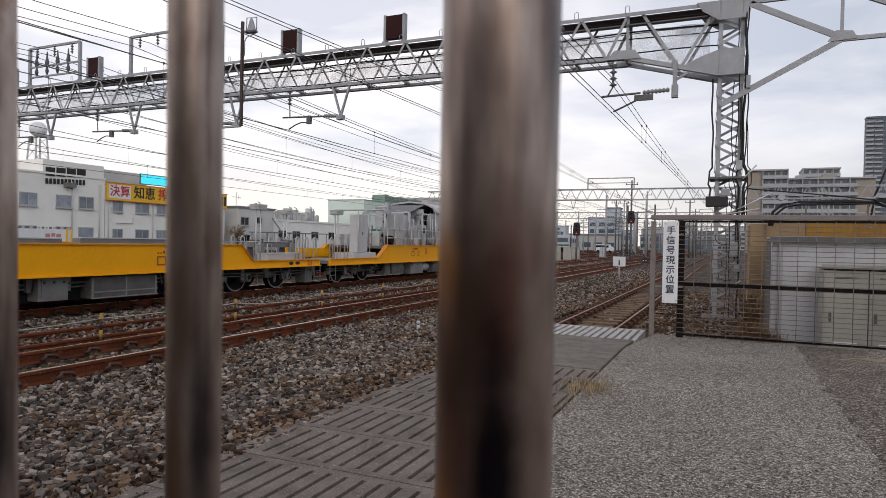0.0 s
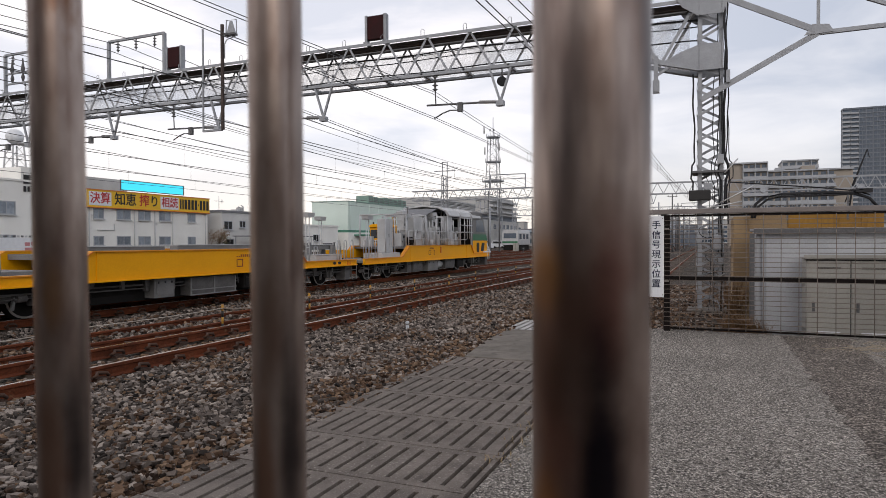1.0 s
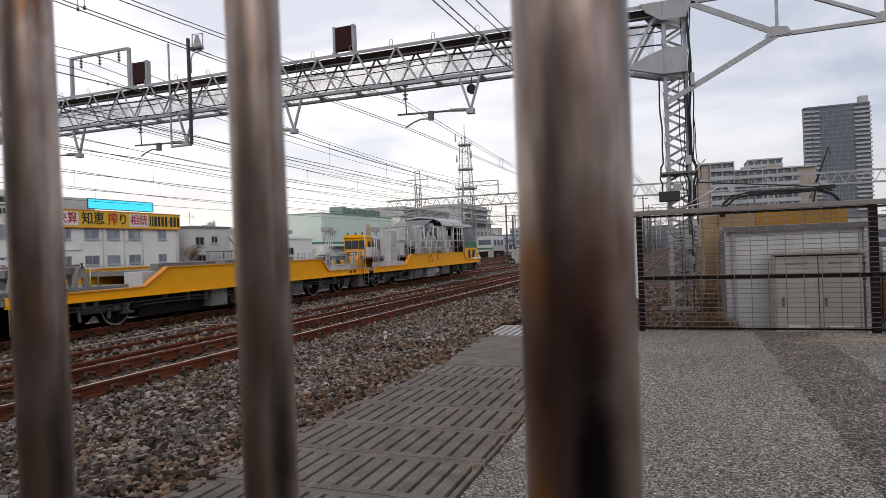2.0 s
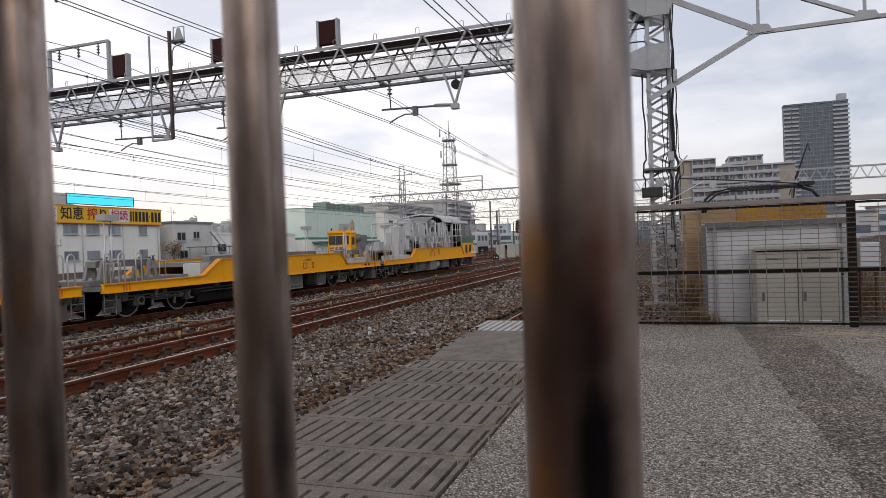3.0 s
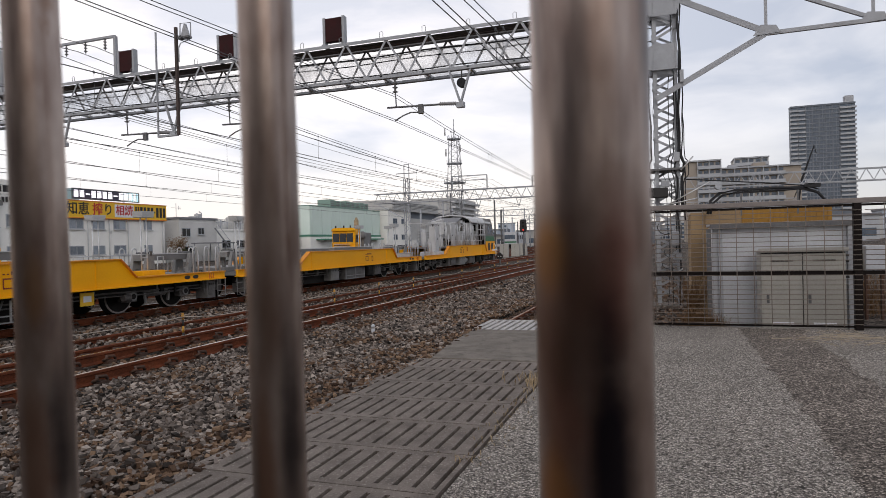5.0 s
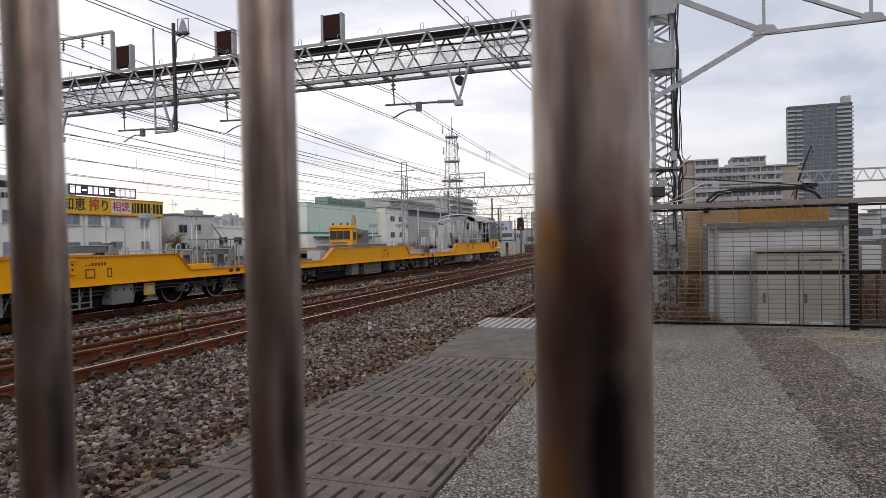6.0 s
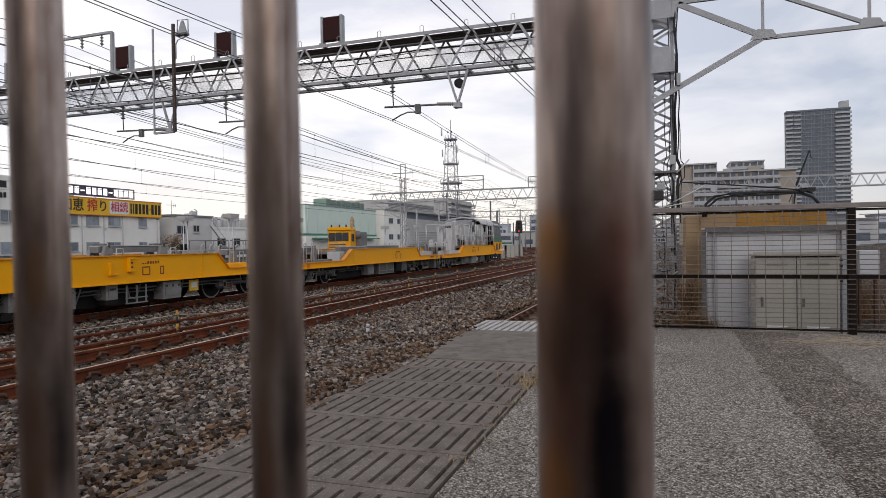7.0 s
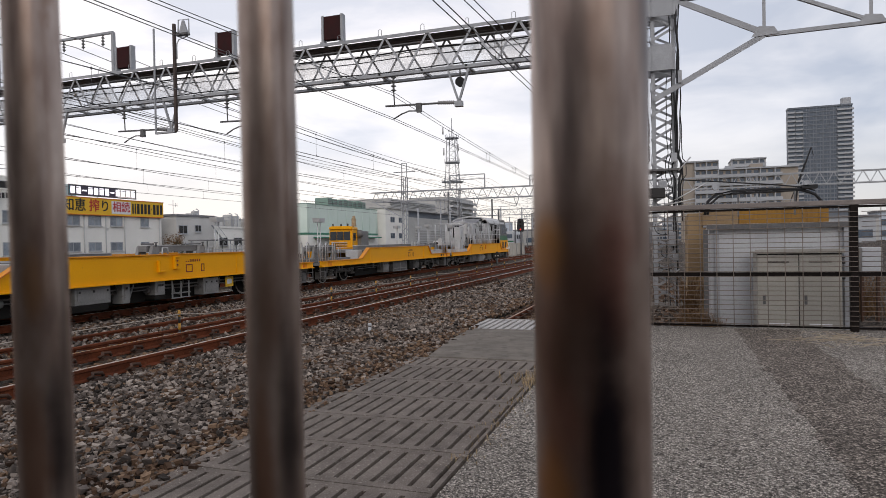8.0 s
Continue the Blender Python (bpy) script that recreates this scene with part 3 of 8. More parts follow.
def stone_field(name, x0, x1, y0, y1, count, lo, hi, label, seed, mat=None, avoid=()):
    """Loose crushed stones, each an angular broken block, as one mesh."""
    rng = np.random.default_rng(seed)
    cube = np.array([(x, y, z) for x in (-1, 1) for y in (-1, 1) for z in (-1, 1)], float) * 0.72
    tri = np.array([(0, 1, 3), (0, 3, 2), (4, 6, 7), (4, 7, 5), (0, 4, 5), (0, 5, 1), (2, 3, 7), (2, 7, 6), (0, 2, 6), (0, 6, 4), (1, 5, 7), (1, 7, 3)])
    n = count
    px, py = rng.uniform(x0, x1, n), rng.uniform(y0, y1, n)
    pz = np.array([ballast_z(a, c) for a, c in zip(px, py)])
    size = rng.uniform(lo, hi, n) * rng.choice([0.6, 0.85, 1.0, 1.25], n)
    for a, c in avoid:
        pz[(px > a) & (px < c)] -= 0.035
    stretch = np.stack([rng.uniform(0.9, 1.55, n), rng.uniform(0.65, 1.05, n), rng.uniform(0.45, 0.8, n)], 1)
    # most stones lie on their flat side
    turn, lean, side = rng.uniform(0, 6.283, n), rng.normal(0, 0.5, n), rng.uniform(0, 6.283, n)
    ch, sh = np.cos(lean / 2), np.sin(lean / 2)
    ct, st = np.cos(turn / 2), np.sin(turn / 2)
    ax, ay = np.cos(side) * sh, np.sin(side) * sh
    w, x, y, z = ct * ch, ct * ax - st * ay, ct * ay + st * ax, st * ch
    rot = np.stack([1 - 2 * (y * y + z * z), 2 * (x * y - z * w), 2 * (x * z + y * w), 2 * (x * y + z * w), 1 - 2 * (x * x + z * z), 2 * (y * z - x * w), 2 * (x * z - y * w), 2 * (y * z + x * w), 1 - 2 * (x * x + y * y)], 1).reshape(n, 3, 3)
    pts = (cube[None] * rng.uniform(0.7, 1.2, (n, 8, 1)) + rng.uniform(-0.22, 0.22, (n, 8, 3))) * stretch[:, None, :] * size[:, None, None]
    pts = np.einsum("nij,nkj->nki", rot, pts)
    pts += np.stack([px, py, pz + rng.uniform(-0.6, 1.5, n) * size], 1)[:, None, :]
    me = bpy.data.meshes.new(name)
    me.vertices.add(n * 8)
    me.vertices.foreach_set("co", pts.reshape(-1).astype(np.float32))
    faces = (tri[None] + (np.arange(n) * 8)[:, None, None]).reshape(-1)
    me.loops.add(len(faces))
    me.loops.foreach_set("vertex_index", faces.astype(np.int32))
    me.polygons.add(n * 12)
    me.polygons.foreach_set("loop_start", np.arange(0, len(faces), 3, dtype=np.int32))
    me.polygons.foreach_set("use_smooth", np.zeros(n * 12, dtype=bool))
    me.update(calc_edges=True)
    me.validate()
    me.materials.append(mat or M_STONE)
    return tagged(new(name, me), label, "gravel", kind="stuff")


stone_field("ballast", -6.60, -3.02, 2.2, 9.0, 54000, 0.017, 0.028, "loose grey and brown crushed ballast stones", 1)
stone_field("ballast", -6.60, -3.05, 9.0, 20.0, 46000, 0.019, 0.030, "loose grey ballast stones beside the near track", 2)
stone_field("ballast", -7.55, -6.75, 3.0, 24.0, 8000, 0.022, 0.036, "brown ballast stones between the near rails", 3, M_STONEBROWN)
stone_field("ballast", -11.9, -8.0, 4.5, 26.0, 26000, 0.021, 0.035, "grey ballast stones between the tracks", 4)
stone_field("ballast", -1.62, 0.9, 11.7, 26.0, 8000, 0.022, 0.036, "grey ballast stones behind the fence", 7)
stone_field("ballast", -3.4, -1.62, 12.2, 30.0, 6000, 0.024, 0.04, "brown ballast stones around the siding", 5, M_STONEBROWN, ((-3.0, -1.75),))
stone_field("ballast", -6.3, -3.3, 20.0, 45.0, 16000, 0.026, 0.042, "grey ballast stones further along the line", 6)

# chip-sealed platform, its darker strip, and the concrete apron
plat = Build()
plat.prism([(-1.30, -4.0), (9.0, -4.0), (9.0, 11.55), (-1.05, 11.55), (-1.16, 10.9), (-1.30, 9.8)], -0.3, 0.0, "z")
pavement = tagged(part("pavement", plat, M_CHIPS), "grey chip-sealed platform surface with fine stones", "pavement", kind="structure")
strip = Build()
edge = []
for k in range(58):
    y = 11.35 - 0.2 * k
    edge.append((1.06 + 0.05 * noise.noise((y * 1.3, 3, 0)) + 0.09 * noise.noise((y * 5.1, 7, 0)), y))
for k in range(58):
    y = 11.35 - 0.2 * (57 - k)
    edge.append((1.92 + 0.10 * noise.noise((y * 1.1, 13, 0)) + 0.12 * noise.noise((y * 4.7, 17, 0)), y))
strip.prism(edge[::-1], 0.0, 0.005, "z")
tagged(part("asphalt_patch", strip, M_ASPHALT), "dark worn asphalt patch in the platform surface", "pavement", kind="structure")
apron = Build()
apron.prism([(-2.95, 7.84), (-1.33, 7.84), (-1.33, 9.8), (-1.28, 10.55), (-3.15, 10.55), (-3.12, 9.3)], -0.2, 0.012, "z")
tagged(part("concrete_apron", apron, M_CONCRETE, bevel=0.01), "smooth grey concrete slab at the platform edge", "pavement", kind="structure")

# slotted crossing panels
PITCH = 0.128


def slotted_panel(x0, x1, y0, y1, mat, parent, end=0.07, gap=0.033):
    b = Build()
    b.box(x0, x1, y0, y0 + end, -0.12, 0.0)
    b.box(x0, x1, y1 - end, y1, -0.12, 0.0)
    n = int((x1 - x0) / PITCH)
    first = x0
    for i in range(n + 1):
        a, c = first, min(x0 + (i + 1) * PITCH - gap, x1)
        if i == n:
            c = x1
        if c - a > 0.01:
            b.box(a, c, y0 + end, y1 - end, -0.12, 0.0)
        first = x0 + (i + 1) * PITCH
    return part("panel", b, mat, parent)


walkway = thing("crossing_panels", "grey slotted concrete crossing panels laid beside the track", "walkway", kind="structure")
# slot floor, its shade put into the colour
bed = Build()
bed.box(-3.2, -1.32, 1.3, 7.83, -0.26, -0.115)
part("bed", bed, M_SLOT, walkway, "near-black bed painted as shade in the slots")
rows_y = [1.36, 2.095, 2.83, 3.565, 4.30, 5.035, 5.77, 6.505, 7.24, 7.83]
for k, (a, c) in enumerate(zip(rows_y, rows_y[1:])):
    slotted_panel(-3.16 + 0.012 * (k % 3), -1.33, a + 0.006, c - 0.006, M_PANEL, walkway)
plate_thing = thing("end_plate", "pale ribbed plate at the end of the siding", "plate", kind="structure")
slotted_panel(-3.25, -1.26, 10.57, 12.0, M_PLATE, plate_thing, end=0.05, gap=0.05)
under = Build()
under.box(-3.25, -1.26, 10.57, 12.0, -0.24, -0.121)
part("bed", under, M_STEEL_DARK, plate_thing)

# ---- tracks ----
PROFILE = [(-0.0625, -0.153), (0.0625, -0.153), (0.0625, -0.142), (0.010, -0.122), (0.010, -0.045), (0.0325, -0.034), (0.0325, -0.006), (0.026, 0.0),
           (-0.026, 0.0), (-0.0325, -0.006), (-0.0325, -0.034), (-0.010, -0.045), (-0.010, -0.122), (-0.0625, -0.142)]
rail_mesh = {}


def shared(key, make):
    if key not in rail_mesh:
        rail_mesh[key] = make()
    return rail_mesh[key]


def sleeper_mesh(mat):
    b = Build()
    b.prism([(-0.13, -0.19), (0.13, -0.19), (0.10, 0.0), (-0.10, 0.0)], -1.0, 1.0, "x")
    return b.mesh("sleeper", mat)


def clip_mesh():
    b = Build()
    b.box(-0.06, 0.085, -0.08, 0.08, 0.0, 0.045)
    b.tube([(0.03, -0.12, 0.05), (0.09, -0.10, 0.09), (0.01, -0.04, 0.105), (0.075, 0.04, 0.10), (0.02, 0.11, 0.055)], 0.022, 5)
    return b.mesh("clip", M_RUST_DARK)


def track(label, centre, y0, y1, top, shiny=True, pieces=(0, 0), sleepers=True, rail_mat=None, gauge=1.067, lift=0.0, wood=None, head=None):
    t = thing("railway_track", label, "railway track", kind="structure")
    for side in (-1, 1):
        x = centre + side * (gauge + 0.065) / 2
        r = part("rail", Build().prism([(x + a, top + c) for a, c in PROFILE], y0, y1, "y"), rail_mat or M_RUST, t)
        if shiny:
            part("running_surface", Build().box(x - 0.024, x + 0.024, y0, y1, top, top + 0.0025), head or M_RAILTOP, r, "brown rusty strip" if head else "bright worn steel strip")
    if not sleepers:
        return t
    z = top - 0.165 + lift
    rest, rest_clip = Build(), Build()
    y = y0 + 0.2
    while y < min(y1, 110):
        if pieces[0] <= y <= pieces[1]:
            part("sleeper", shared("sleeper" if wood is None else "timber", lambda: sleeper_mesh(wood or M_SLEEPER)), wood or M_SLEEPER, t, at=Matrix.Translation((centre, y, z)))
            for side in (-1, 1):
                for out in (-1, 1):
                    x = centre + side * (gauge + 0.065) / 2 + out * 0.062
                    part("clip", shared("clip", clip_mesh), M_RUST_DARK, t, at=pose(x, y, z, 0, 0, 0 if out > 0 else 180))
        else:
            rest.box(centre - 1.0, centre + 1.0, y - 0.12, y + 0.12, z - 0.15, z)
        y += 0.6
    if rest.v:
        tagged(part("far_sleeper", rest, M_SLEEPER, t), kind="stuff")
    return t


track("near running line with bright worn rail heads", -7.25, -8, 260, RAIL_Z, pieces=(3.0, 26.0))
track("line on which the yellow train runs", -12.77, -12, 260, RAIL_Z, pieces=(5.0, 22.0))
track("old rusty brown rails lying between the running lines", -9.02, -6, 120, 0.0, shiny=False, pieces=(4.0, 20.0), rail_mat=M_RUST, gauge=0.93)
track("rusty siding that ends at the platform", -2.38, 12.02, 160, -0.04, shiny=True, pieces=(12.0, 24.0), lift=0.045, wood=M_TIMBER, head=M_RAILBROWN)
for cx in (-17.3, -21.5, -26.2, -31.0):
    track("further yard line with brown rails", cx, -10, 260, RAIL_Z, pieces=(0, 0))

# ---- rope line on striped stakes ----
stake_ys = [6.66 + 2.86 * i for i in range(-1, 16)]
rope = thing("rope_barrier", "yellow and black striped stakes with a slack rope beside the track", "rope barrier")
for i, y in enumerate(stake_ys):
    x = -8.42 - 0.004 * (y - 6)
    tilt = random.uniform(-2.5, 2.5)
    s = new("stake")
    s.parent = rope
    s.matrix_basis = pose(x, y, -0.15, tilt, random.uniform(-2, 2), 0)
    z0 = 0.0
    for k, (h, mt) in enumerate(((0.13, M_HAZARD_K), (0.12, M_HAZARD_Y), (0.12, M_HAZARD_K), (0.12, M_HAZARD_Y))):
        part("band", Build().tube([(0, 0, z0), (0, 0, z0 + h)], 0.022, 8), mt, s)
        z0 += h
    part("cap", Build().tube([(0, 0, z0 - 0.09), (0, 0, z0 - 0.045)], 0.033, 8), M_HAZARD_Y, s)
for a, c in zip(stake_ys, stake_ys[1:]):
    sag = random.uniform(0.03, 0.11) * (1 if a > 9 else 0.5)
    pts = [(-8.42 - 0.004 * (a + (c - a) * k / 8 - 6) + 0.025, a + (c - a) * k / 8, 0.27 - sag * 4 * (k / 8) * (1 - k / 8)) for k in range(9)]
    part("rope", Build().tube(pts, 0.009, 5), M_ROPE, rope)

# white reference post in the ballast, white box on a post by the siding
wp = thing("marker_post", "small white reference post set in the ballast", "post", at=pose(-5.05, 10.48, -0.10))
part("post", Build().tube([(0, 0, -0.1), (0, 0, 0.09)], 0.03, 10), M_CABWHITE, wp)
part("cap", Build().tube([(0, 0, 0.105), (0, 0, 0.12), (0, 0, 0.15), (0, 0, 0.165)], [0.02, 0.036, 0.036, 0.02], 10), M_CABWHITE, wp)
part("band", Build().tube([(0, 0, 0.10), (0, 0, 0.108)], 0.024, 8), M_INKBLACK, wp)
wb = thing("trackside_board", "white trackside board on a thin post", "sign", at=pose(-4.5, 30.5, -0.2))
part("post", Build().tube([(0, 0, 0), (0, 0, 0.95)], 0.04, 8), M_STEEL, wb)
part("board", Build().box(-0.28, 0.28, -0.07, -0.04, 0.75, 1.2), M_WHITE, wb)
part("mark", Build().box(-0.03, 0.03, -0.078, -0.071, 0.8, 1.05), M_INKBLACK, wb)

# ---- mesh fence across the platform end ----
FY = 11.4


def mesh_panel(fence, x0, x1, z0, z1):
    n = int((x1 - x0) / 0.262)
    for i in range(1, n + 1):
        x = x0 + (x1 - x0) * i / (n + 1)
        part("upright_wire", Build().tube([(x, FY - 0.045, z0), (x, FY - 0.045, z1)], 0.0062, 5), M_FENCEWIRE, fence)
    z = z0 + 0.04
    while z < z1 - 0.02:
        part("cross_wire", Build().tube([(x0, FY - 0.056, z), (x1, FY - 0.056, z)], 0.006, 5), M_FENCEWIRE, fence)
        z += 0.0765


fence = thing("mesh_fence", "brown steel fence with welded wire mesh across the platform end", "fence")
part("end_post", Build().box(-1.14, -1.06, FY - 0.04, FY + 0.04, -0.05, 1.93), M_FENCERAIL, fence, bevel=0.008)
part("post", Build().box(-0.70, -0.60, FY - 0.05, FY + 0.05, -0.05, 1.94), M_FENCE, fence, bevel=0.008)
part("post", Build().box(2.70, 2.81, FY - 0.05, FY + 0.05, -0.05, 1.96), M_FENCE, fence, bevel=0.008)
part("post", Build().box(6.2, 6.35, FY - 0.05, FY + 0.05, -0.05, 1.96), M_FENCE, fence, bevel=0.008)
part("top_rail", Build().box(-1.14, 6.6, FY - 0.055, FY + 0.055, 1.955, 2.035), M_FENCERAIL, fence, bevel=0.01)
part("mesh_edge", Build().bar((-0.60, FY, 1.93), (6.2, FY, 1.93), 0.04, 0.035), M_FENCE, fence)
part("middle_rail", Build().bar((-0.60, FY + 0.03, 0.885), (6.2, FY + 0.03, 0.885), 0.04, 0.065), M_FENCE, fence)
part("bottom_rail", Build().bar((-0.60, FY, 0.05), (6.2, FY, 0.05), 0.03, 0.03), M_FENCE, fence)
mesh_panel(fence, -0.695, 2.80, 0.05, 1.93)
mesh_panel(fence, 2.85, 6.2, 0.05, 1.93)

board = thing("notice_board", "tall white board with dark blue Japanese characters on the fence", "sign", at=pose(-0.815, FY - 0.07, 1.245))
part("panel", Build().box(-0.122, 0.122, -0.006, 0.012, -0.68, 0.68), M_WHITE, board, bevel=0.004)
for k, ch in enumerate("手信号現示位置"):
    lettering(ch, 0.148, M_INK, "lettering", board, pose(0, -0.009, 0.522 - 0.1635 * k, 90, 0, 0), depth=0.002, label="dark blue character")
for zz in (-0.64, 0.64):
    for xx in (-0.1, 0.1):
        part("bolt", Build().tube([(xx, -0.012, zz), (xx, -0.005, zz)], 0.008, 6), M_STEEL_DARK, board)
part("strap", Build().box(-0.24, 0.2, 0.0125, 0.03, 0.45, 0.48), M_FENCERAIL, board)
part("strap", Build().box(-0.24, 0.2, 0.0125, 0.03, -0.42, -0.39), M_FENCERAIL, board)

# ---- foreground bars ----
BAR0 = Vector((-0.2433, 0.1887))
BDIR = Vector((math.cos(0.1519), math.sin(0.1519)))
railing = thing("barred_gate", "blurred brown metal gate bars close to the eye", "gate")
LEAN = Vector((0.0061, -0.0187))


def upright(s, r, mat, name):
    p = BAR0 + BDIR * s
    lo, hi = p - LEAN * 1.48, p + LEAN * 0.85
    part(name, Build().tube([(lo.x, lo.y, 0.02), (p.x, p.y, 1.5), (hi.x, hi.y, 2.35)], r, 32), mat, railing)


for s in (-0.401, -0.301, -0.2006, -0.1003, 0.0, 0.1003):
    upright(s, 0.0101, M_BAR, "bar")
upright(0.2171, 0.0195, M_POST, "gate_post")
for s in (0.352, 0.452, 0.552):
    upright(s, 0.0115, M_BAR, "bar")
for z in (0.05, 2.33):
    k = (z - 1.5)
    a, c = BAR0 + BDIR * -0.5 + LEAN * k, BAR0 + BDIR * 0.65 + LEAN * k
    part("cross_rail", Build().bar((a.x, a.y, z), (c.x, c.y, z), 0.03, 0.05), M_BAR, railing)

# unseen dark wall added behind the camera to darken the reflections in the bars
back = Build()
back.box(-7.0, 9.0, -2.4, -2.2, -0.2, 2.9)
tagged(part("wall_back", back, M_BACKWALL), "unseen brown wall added behind the viewer to darken reflections", "wall", kind="structure")


# ---- overhead gantry ----
GY = 16.85
YF, YB = GY - 0.38, GY + 0.38
TOP, BOT = 7.30, 6.16


def lattice_column(parent, cx, cy, half, z0, z1, step, mat=M_STEEL, leg=0.09):
    for sx in (-1, 1):
        for sy in (-1, 1):
            p = (cx + sx * half, cy + sy * half)
            part("leg", Build().angle((*p, z0), (*p, z1), leg, 0.012, (-sx, 0, 0), (0, -sy, 0)), mat, parent)
    for face in range(4):
        z, k = z0 + 0.25, 0
        while z < z1 - step:
            b = Build()
            a, c = (-half, half) if (k + face) % 2 else (half, -half)
            if face < 2:
                y = cy + (half + 0.008 + 0.014 * (k % 2)) * (1 if face else -1)
                b.bar((cx + a, y, z), (cx + c, y, z + step), 0.06, 0.012, up=(0, 1, 0))
            else:
                x = cx + (half + 0.008 + 0.014 * (k % 2)) * (1 if face == 3 else -1)
                b.bar((x, cy + a, z), (x, cy + c, z + step), 0.06, 0.012, up=(1, 0, 0))
            part("lacing_bar", b, mat, parent)
            z += step
            k += 1


gantry = thing("catenary_gantry", "grey riveted lattice gantry that spans the tracks", "gantry")
lattice_column(gantry, 0.03, GY, 0.28, -0.25, 7.2, 0.30)
for y, nm in ((YF, "front"), (YB, "rear")):
    ins = 1 if y == YF else -1
    part("top_chord", Build().angle((-34, y, TOP), (0.3, y, TOP), 0.09, 0.014, (0, 0, -1), (0, ins, 0)), M_STEEL, gantry)
    part("bottom_chord", Build().angle((-34, y, BOT), (-2.4, y, BOT), 0.085, 0.014, (0, 0, 1), (0, ins, 0)), M_STEEL, gantry)
    part("haunch_chord", Build().angle((-2.45, y, BOT), (-0.25, y, 5.57), 0.11, 0.014, (0, 0, 1), (0, ins, 0)), M_STEEL, gantry)
    nodes = [-3.5 - 1.27 * k for k in range(24)]
    shift = 0.0 if y == YF else 0.32
    for k, x in enumerate(nodes):
        m = x - 0.635 + shift
        xs = x + shift
        # rear lattice has the same grey paint; the darker material imitates its shade
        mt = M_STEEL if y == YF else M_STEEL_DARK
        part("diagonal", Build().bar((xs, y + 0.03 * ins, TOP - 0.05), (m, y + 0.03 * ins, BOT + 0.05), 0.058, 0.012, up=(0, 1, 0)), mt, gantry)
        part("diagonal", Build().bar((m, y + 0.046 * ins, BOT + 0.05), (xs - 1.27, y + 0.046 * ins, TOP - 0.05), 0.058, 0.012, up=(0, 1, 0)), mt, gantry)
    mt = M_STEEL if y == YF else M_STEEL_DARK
    for j, (p, q) in enumerate((((-3.5, TOP - 0.05), (-2.85, BOT + 0.05)), ((-2.85, BOT + 0.05), (-2.35, TOP - 0.05)), ((-2.0, TOP - 0.05), (-1.15, 5.9)), ((-1.05, 5.9), (-0.3, TOP - 0.1)), ((-2.35, TOP - 0.05), (-2.35, BOT)))):
        yy = y + (0.032 + 0.017 * j) * ins
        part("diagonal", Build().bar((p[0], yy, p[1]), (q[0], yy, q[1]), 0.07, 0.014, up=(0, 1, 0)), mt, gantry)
    part("gusset", Build().prism([(-0.75, TOP + 0.02), (0.45, TOP + 0.02), (0.40, 7.12), (0.31, 6.86), (-0.25, 6.86), (-0.6, 7.1)], y - 0.012 - 0.02 * ins, y + 0.012 - 0.02 * ins, "y"), M_STEEL, gantry)
    part("gusset", Build().prism([(-1.15, 5.80), (-0.25, 5.56), (0.31, 5.56), (0.31, 6.18), (-0.2, 6.18), (-0.6, 6.05)], y - 0.012 - 0.02 * ins, y + 0.012 - 0.02 * ins, "y"), M_STEEL, gantry)
    part("gusset", Build().prism([(-2.65, BOT + 0.22), (-2.15, BOT + 0.2), (-2.0, BOT - 0.02), (-2.85, BOT + 0.0)], y - 0.012 - 0.02 * ins, y + 0.012 - 0.02 * ins, "y"), M_STEEL, gantry)
    if y == YF:
        riv = Build()
        for i in range(10):
            for x in (-0.22, 0.27):
                z = 5.62 + i * 0.06
                riv.tube([(x, y - 0.05, z), (x, y - 0.03, z)], 0.014, 6)
                riv.tube([(x, y - 0.05, z + 1.27 if z + 1.27 < 7.3 else 7.27), (x, y - 0.03, z + 1.27 if z + 1.27 < 7.3 else 7.27)], 0.014, 6)
        tagged(part("rivet_rows", riv, M_STEEL, gantry), kind="stuff")
# walkway planks and cross members on the beam
part("walk_plank", Build().box(-34, -0.4, YF + 0.12, YF + 0.40, TOP - 0.10, TOP - 0.075), M_PLANK, gantry)
part("walk_plank", Build().box(-34, -0.4, YF + 0.43, YF + 0.71, TOP - 0.10, TOP - 0.055), M_PLANK, gantry)
part("cable_tray", Build().box(-34, -0.5, YF + 0.05, YF + 0.22, TOP - 0.30, TOP - 0.27), M_STEEL_DARK, gantry)
for k in range(26):
    x = -2.4 - 1.27 * k
    part("cross_member", Build().bar((x, YF, BOT + 0.06), (x, YB, BOT + 0.06), 0.06, 0.06), M_STEEL, gantry)
    part("hand_loop", Build().tube([(x, YF - 0.02, TOP), (x, YF - 0.02, TOP + 0.14), (x + 0.05, YF - 0.02, TOP + 0.17), (x + 0.1, YF - 0.02, TOP + 0.14), (x + 0.1, YF - 0.02, TOP)], 0.009, 5), M_STEEL, gantry)
# cables along the beam
for dz, dy, r in ((0.42, 0.30, 0.022), (0.50, 0.60, 0.016), (0.34, 0.66, 0.014), (0.98, 0.16, 0.018)):
    part("cable", Build().tube([(min(-34 + 0.6 * i, -0.2), YF + dy, TOP - dz + 0.02 * math.sin(i * 0.9 + dz * 9)) for i in range(58)], r, 5), M_CABLE, gantry)
# dark strips added under the bottom chords as their shaded underside
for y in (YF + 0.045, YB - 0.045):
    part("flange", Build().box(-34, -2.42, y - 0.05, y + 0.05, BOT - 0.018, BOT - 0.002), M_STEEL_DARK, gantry)
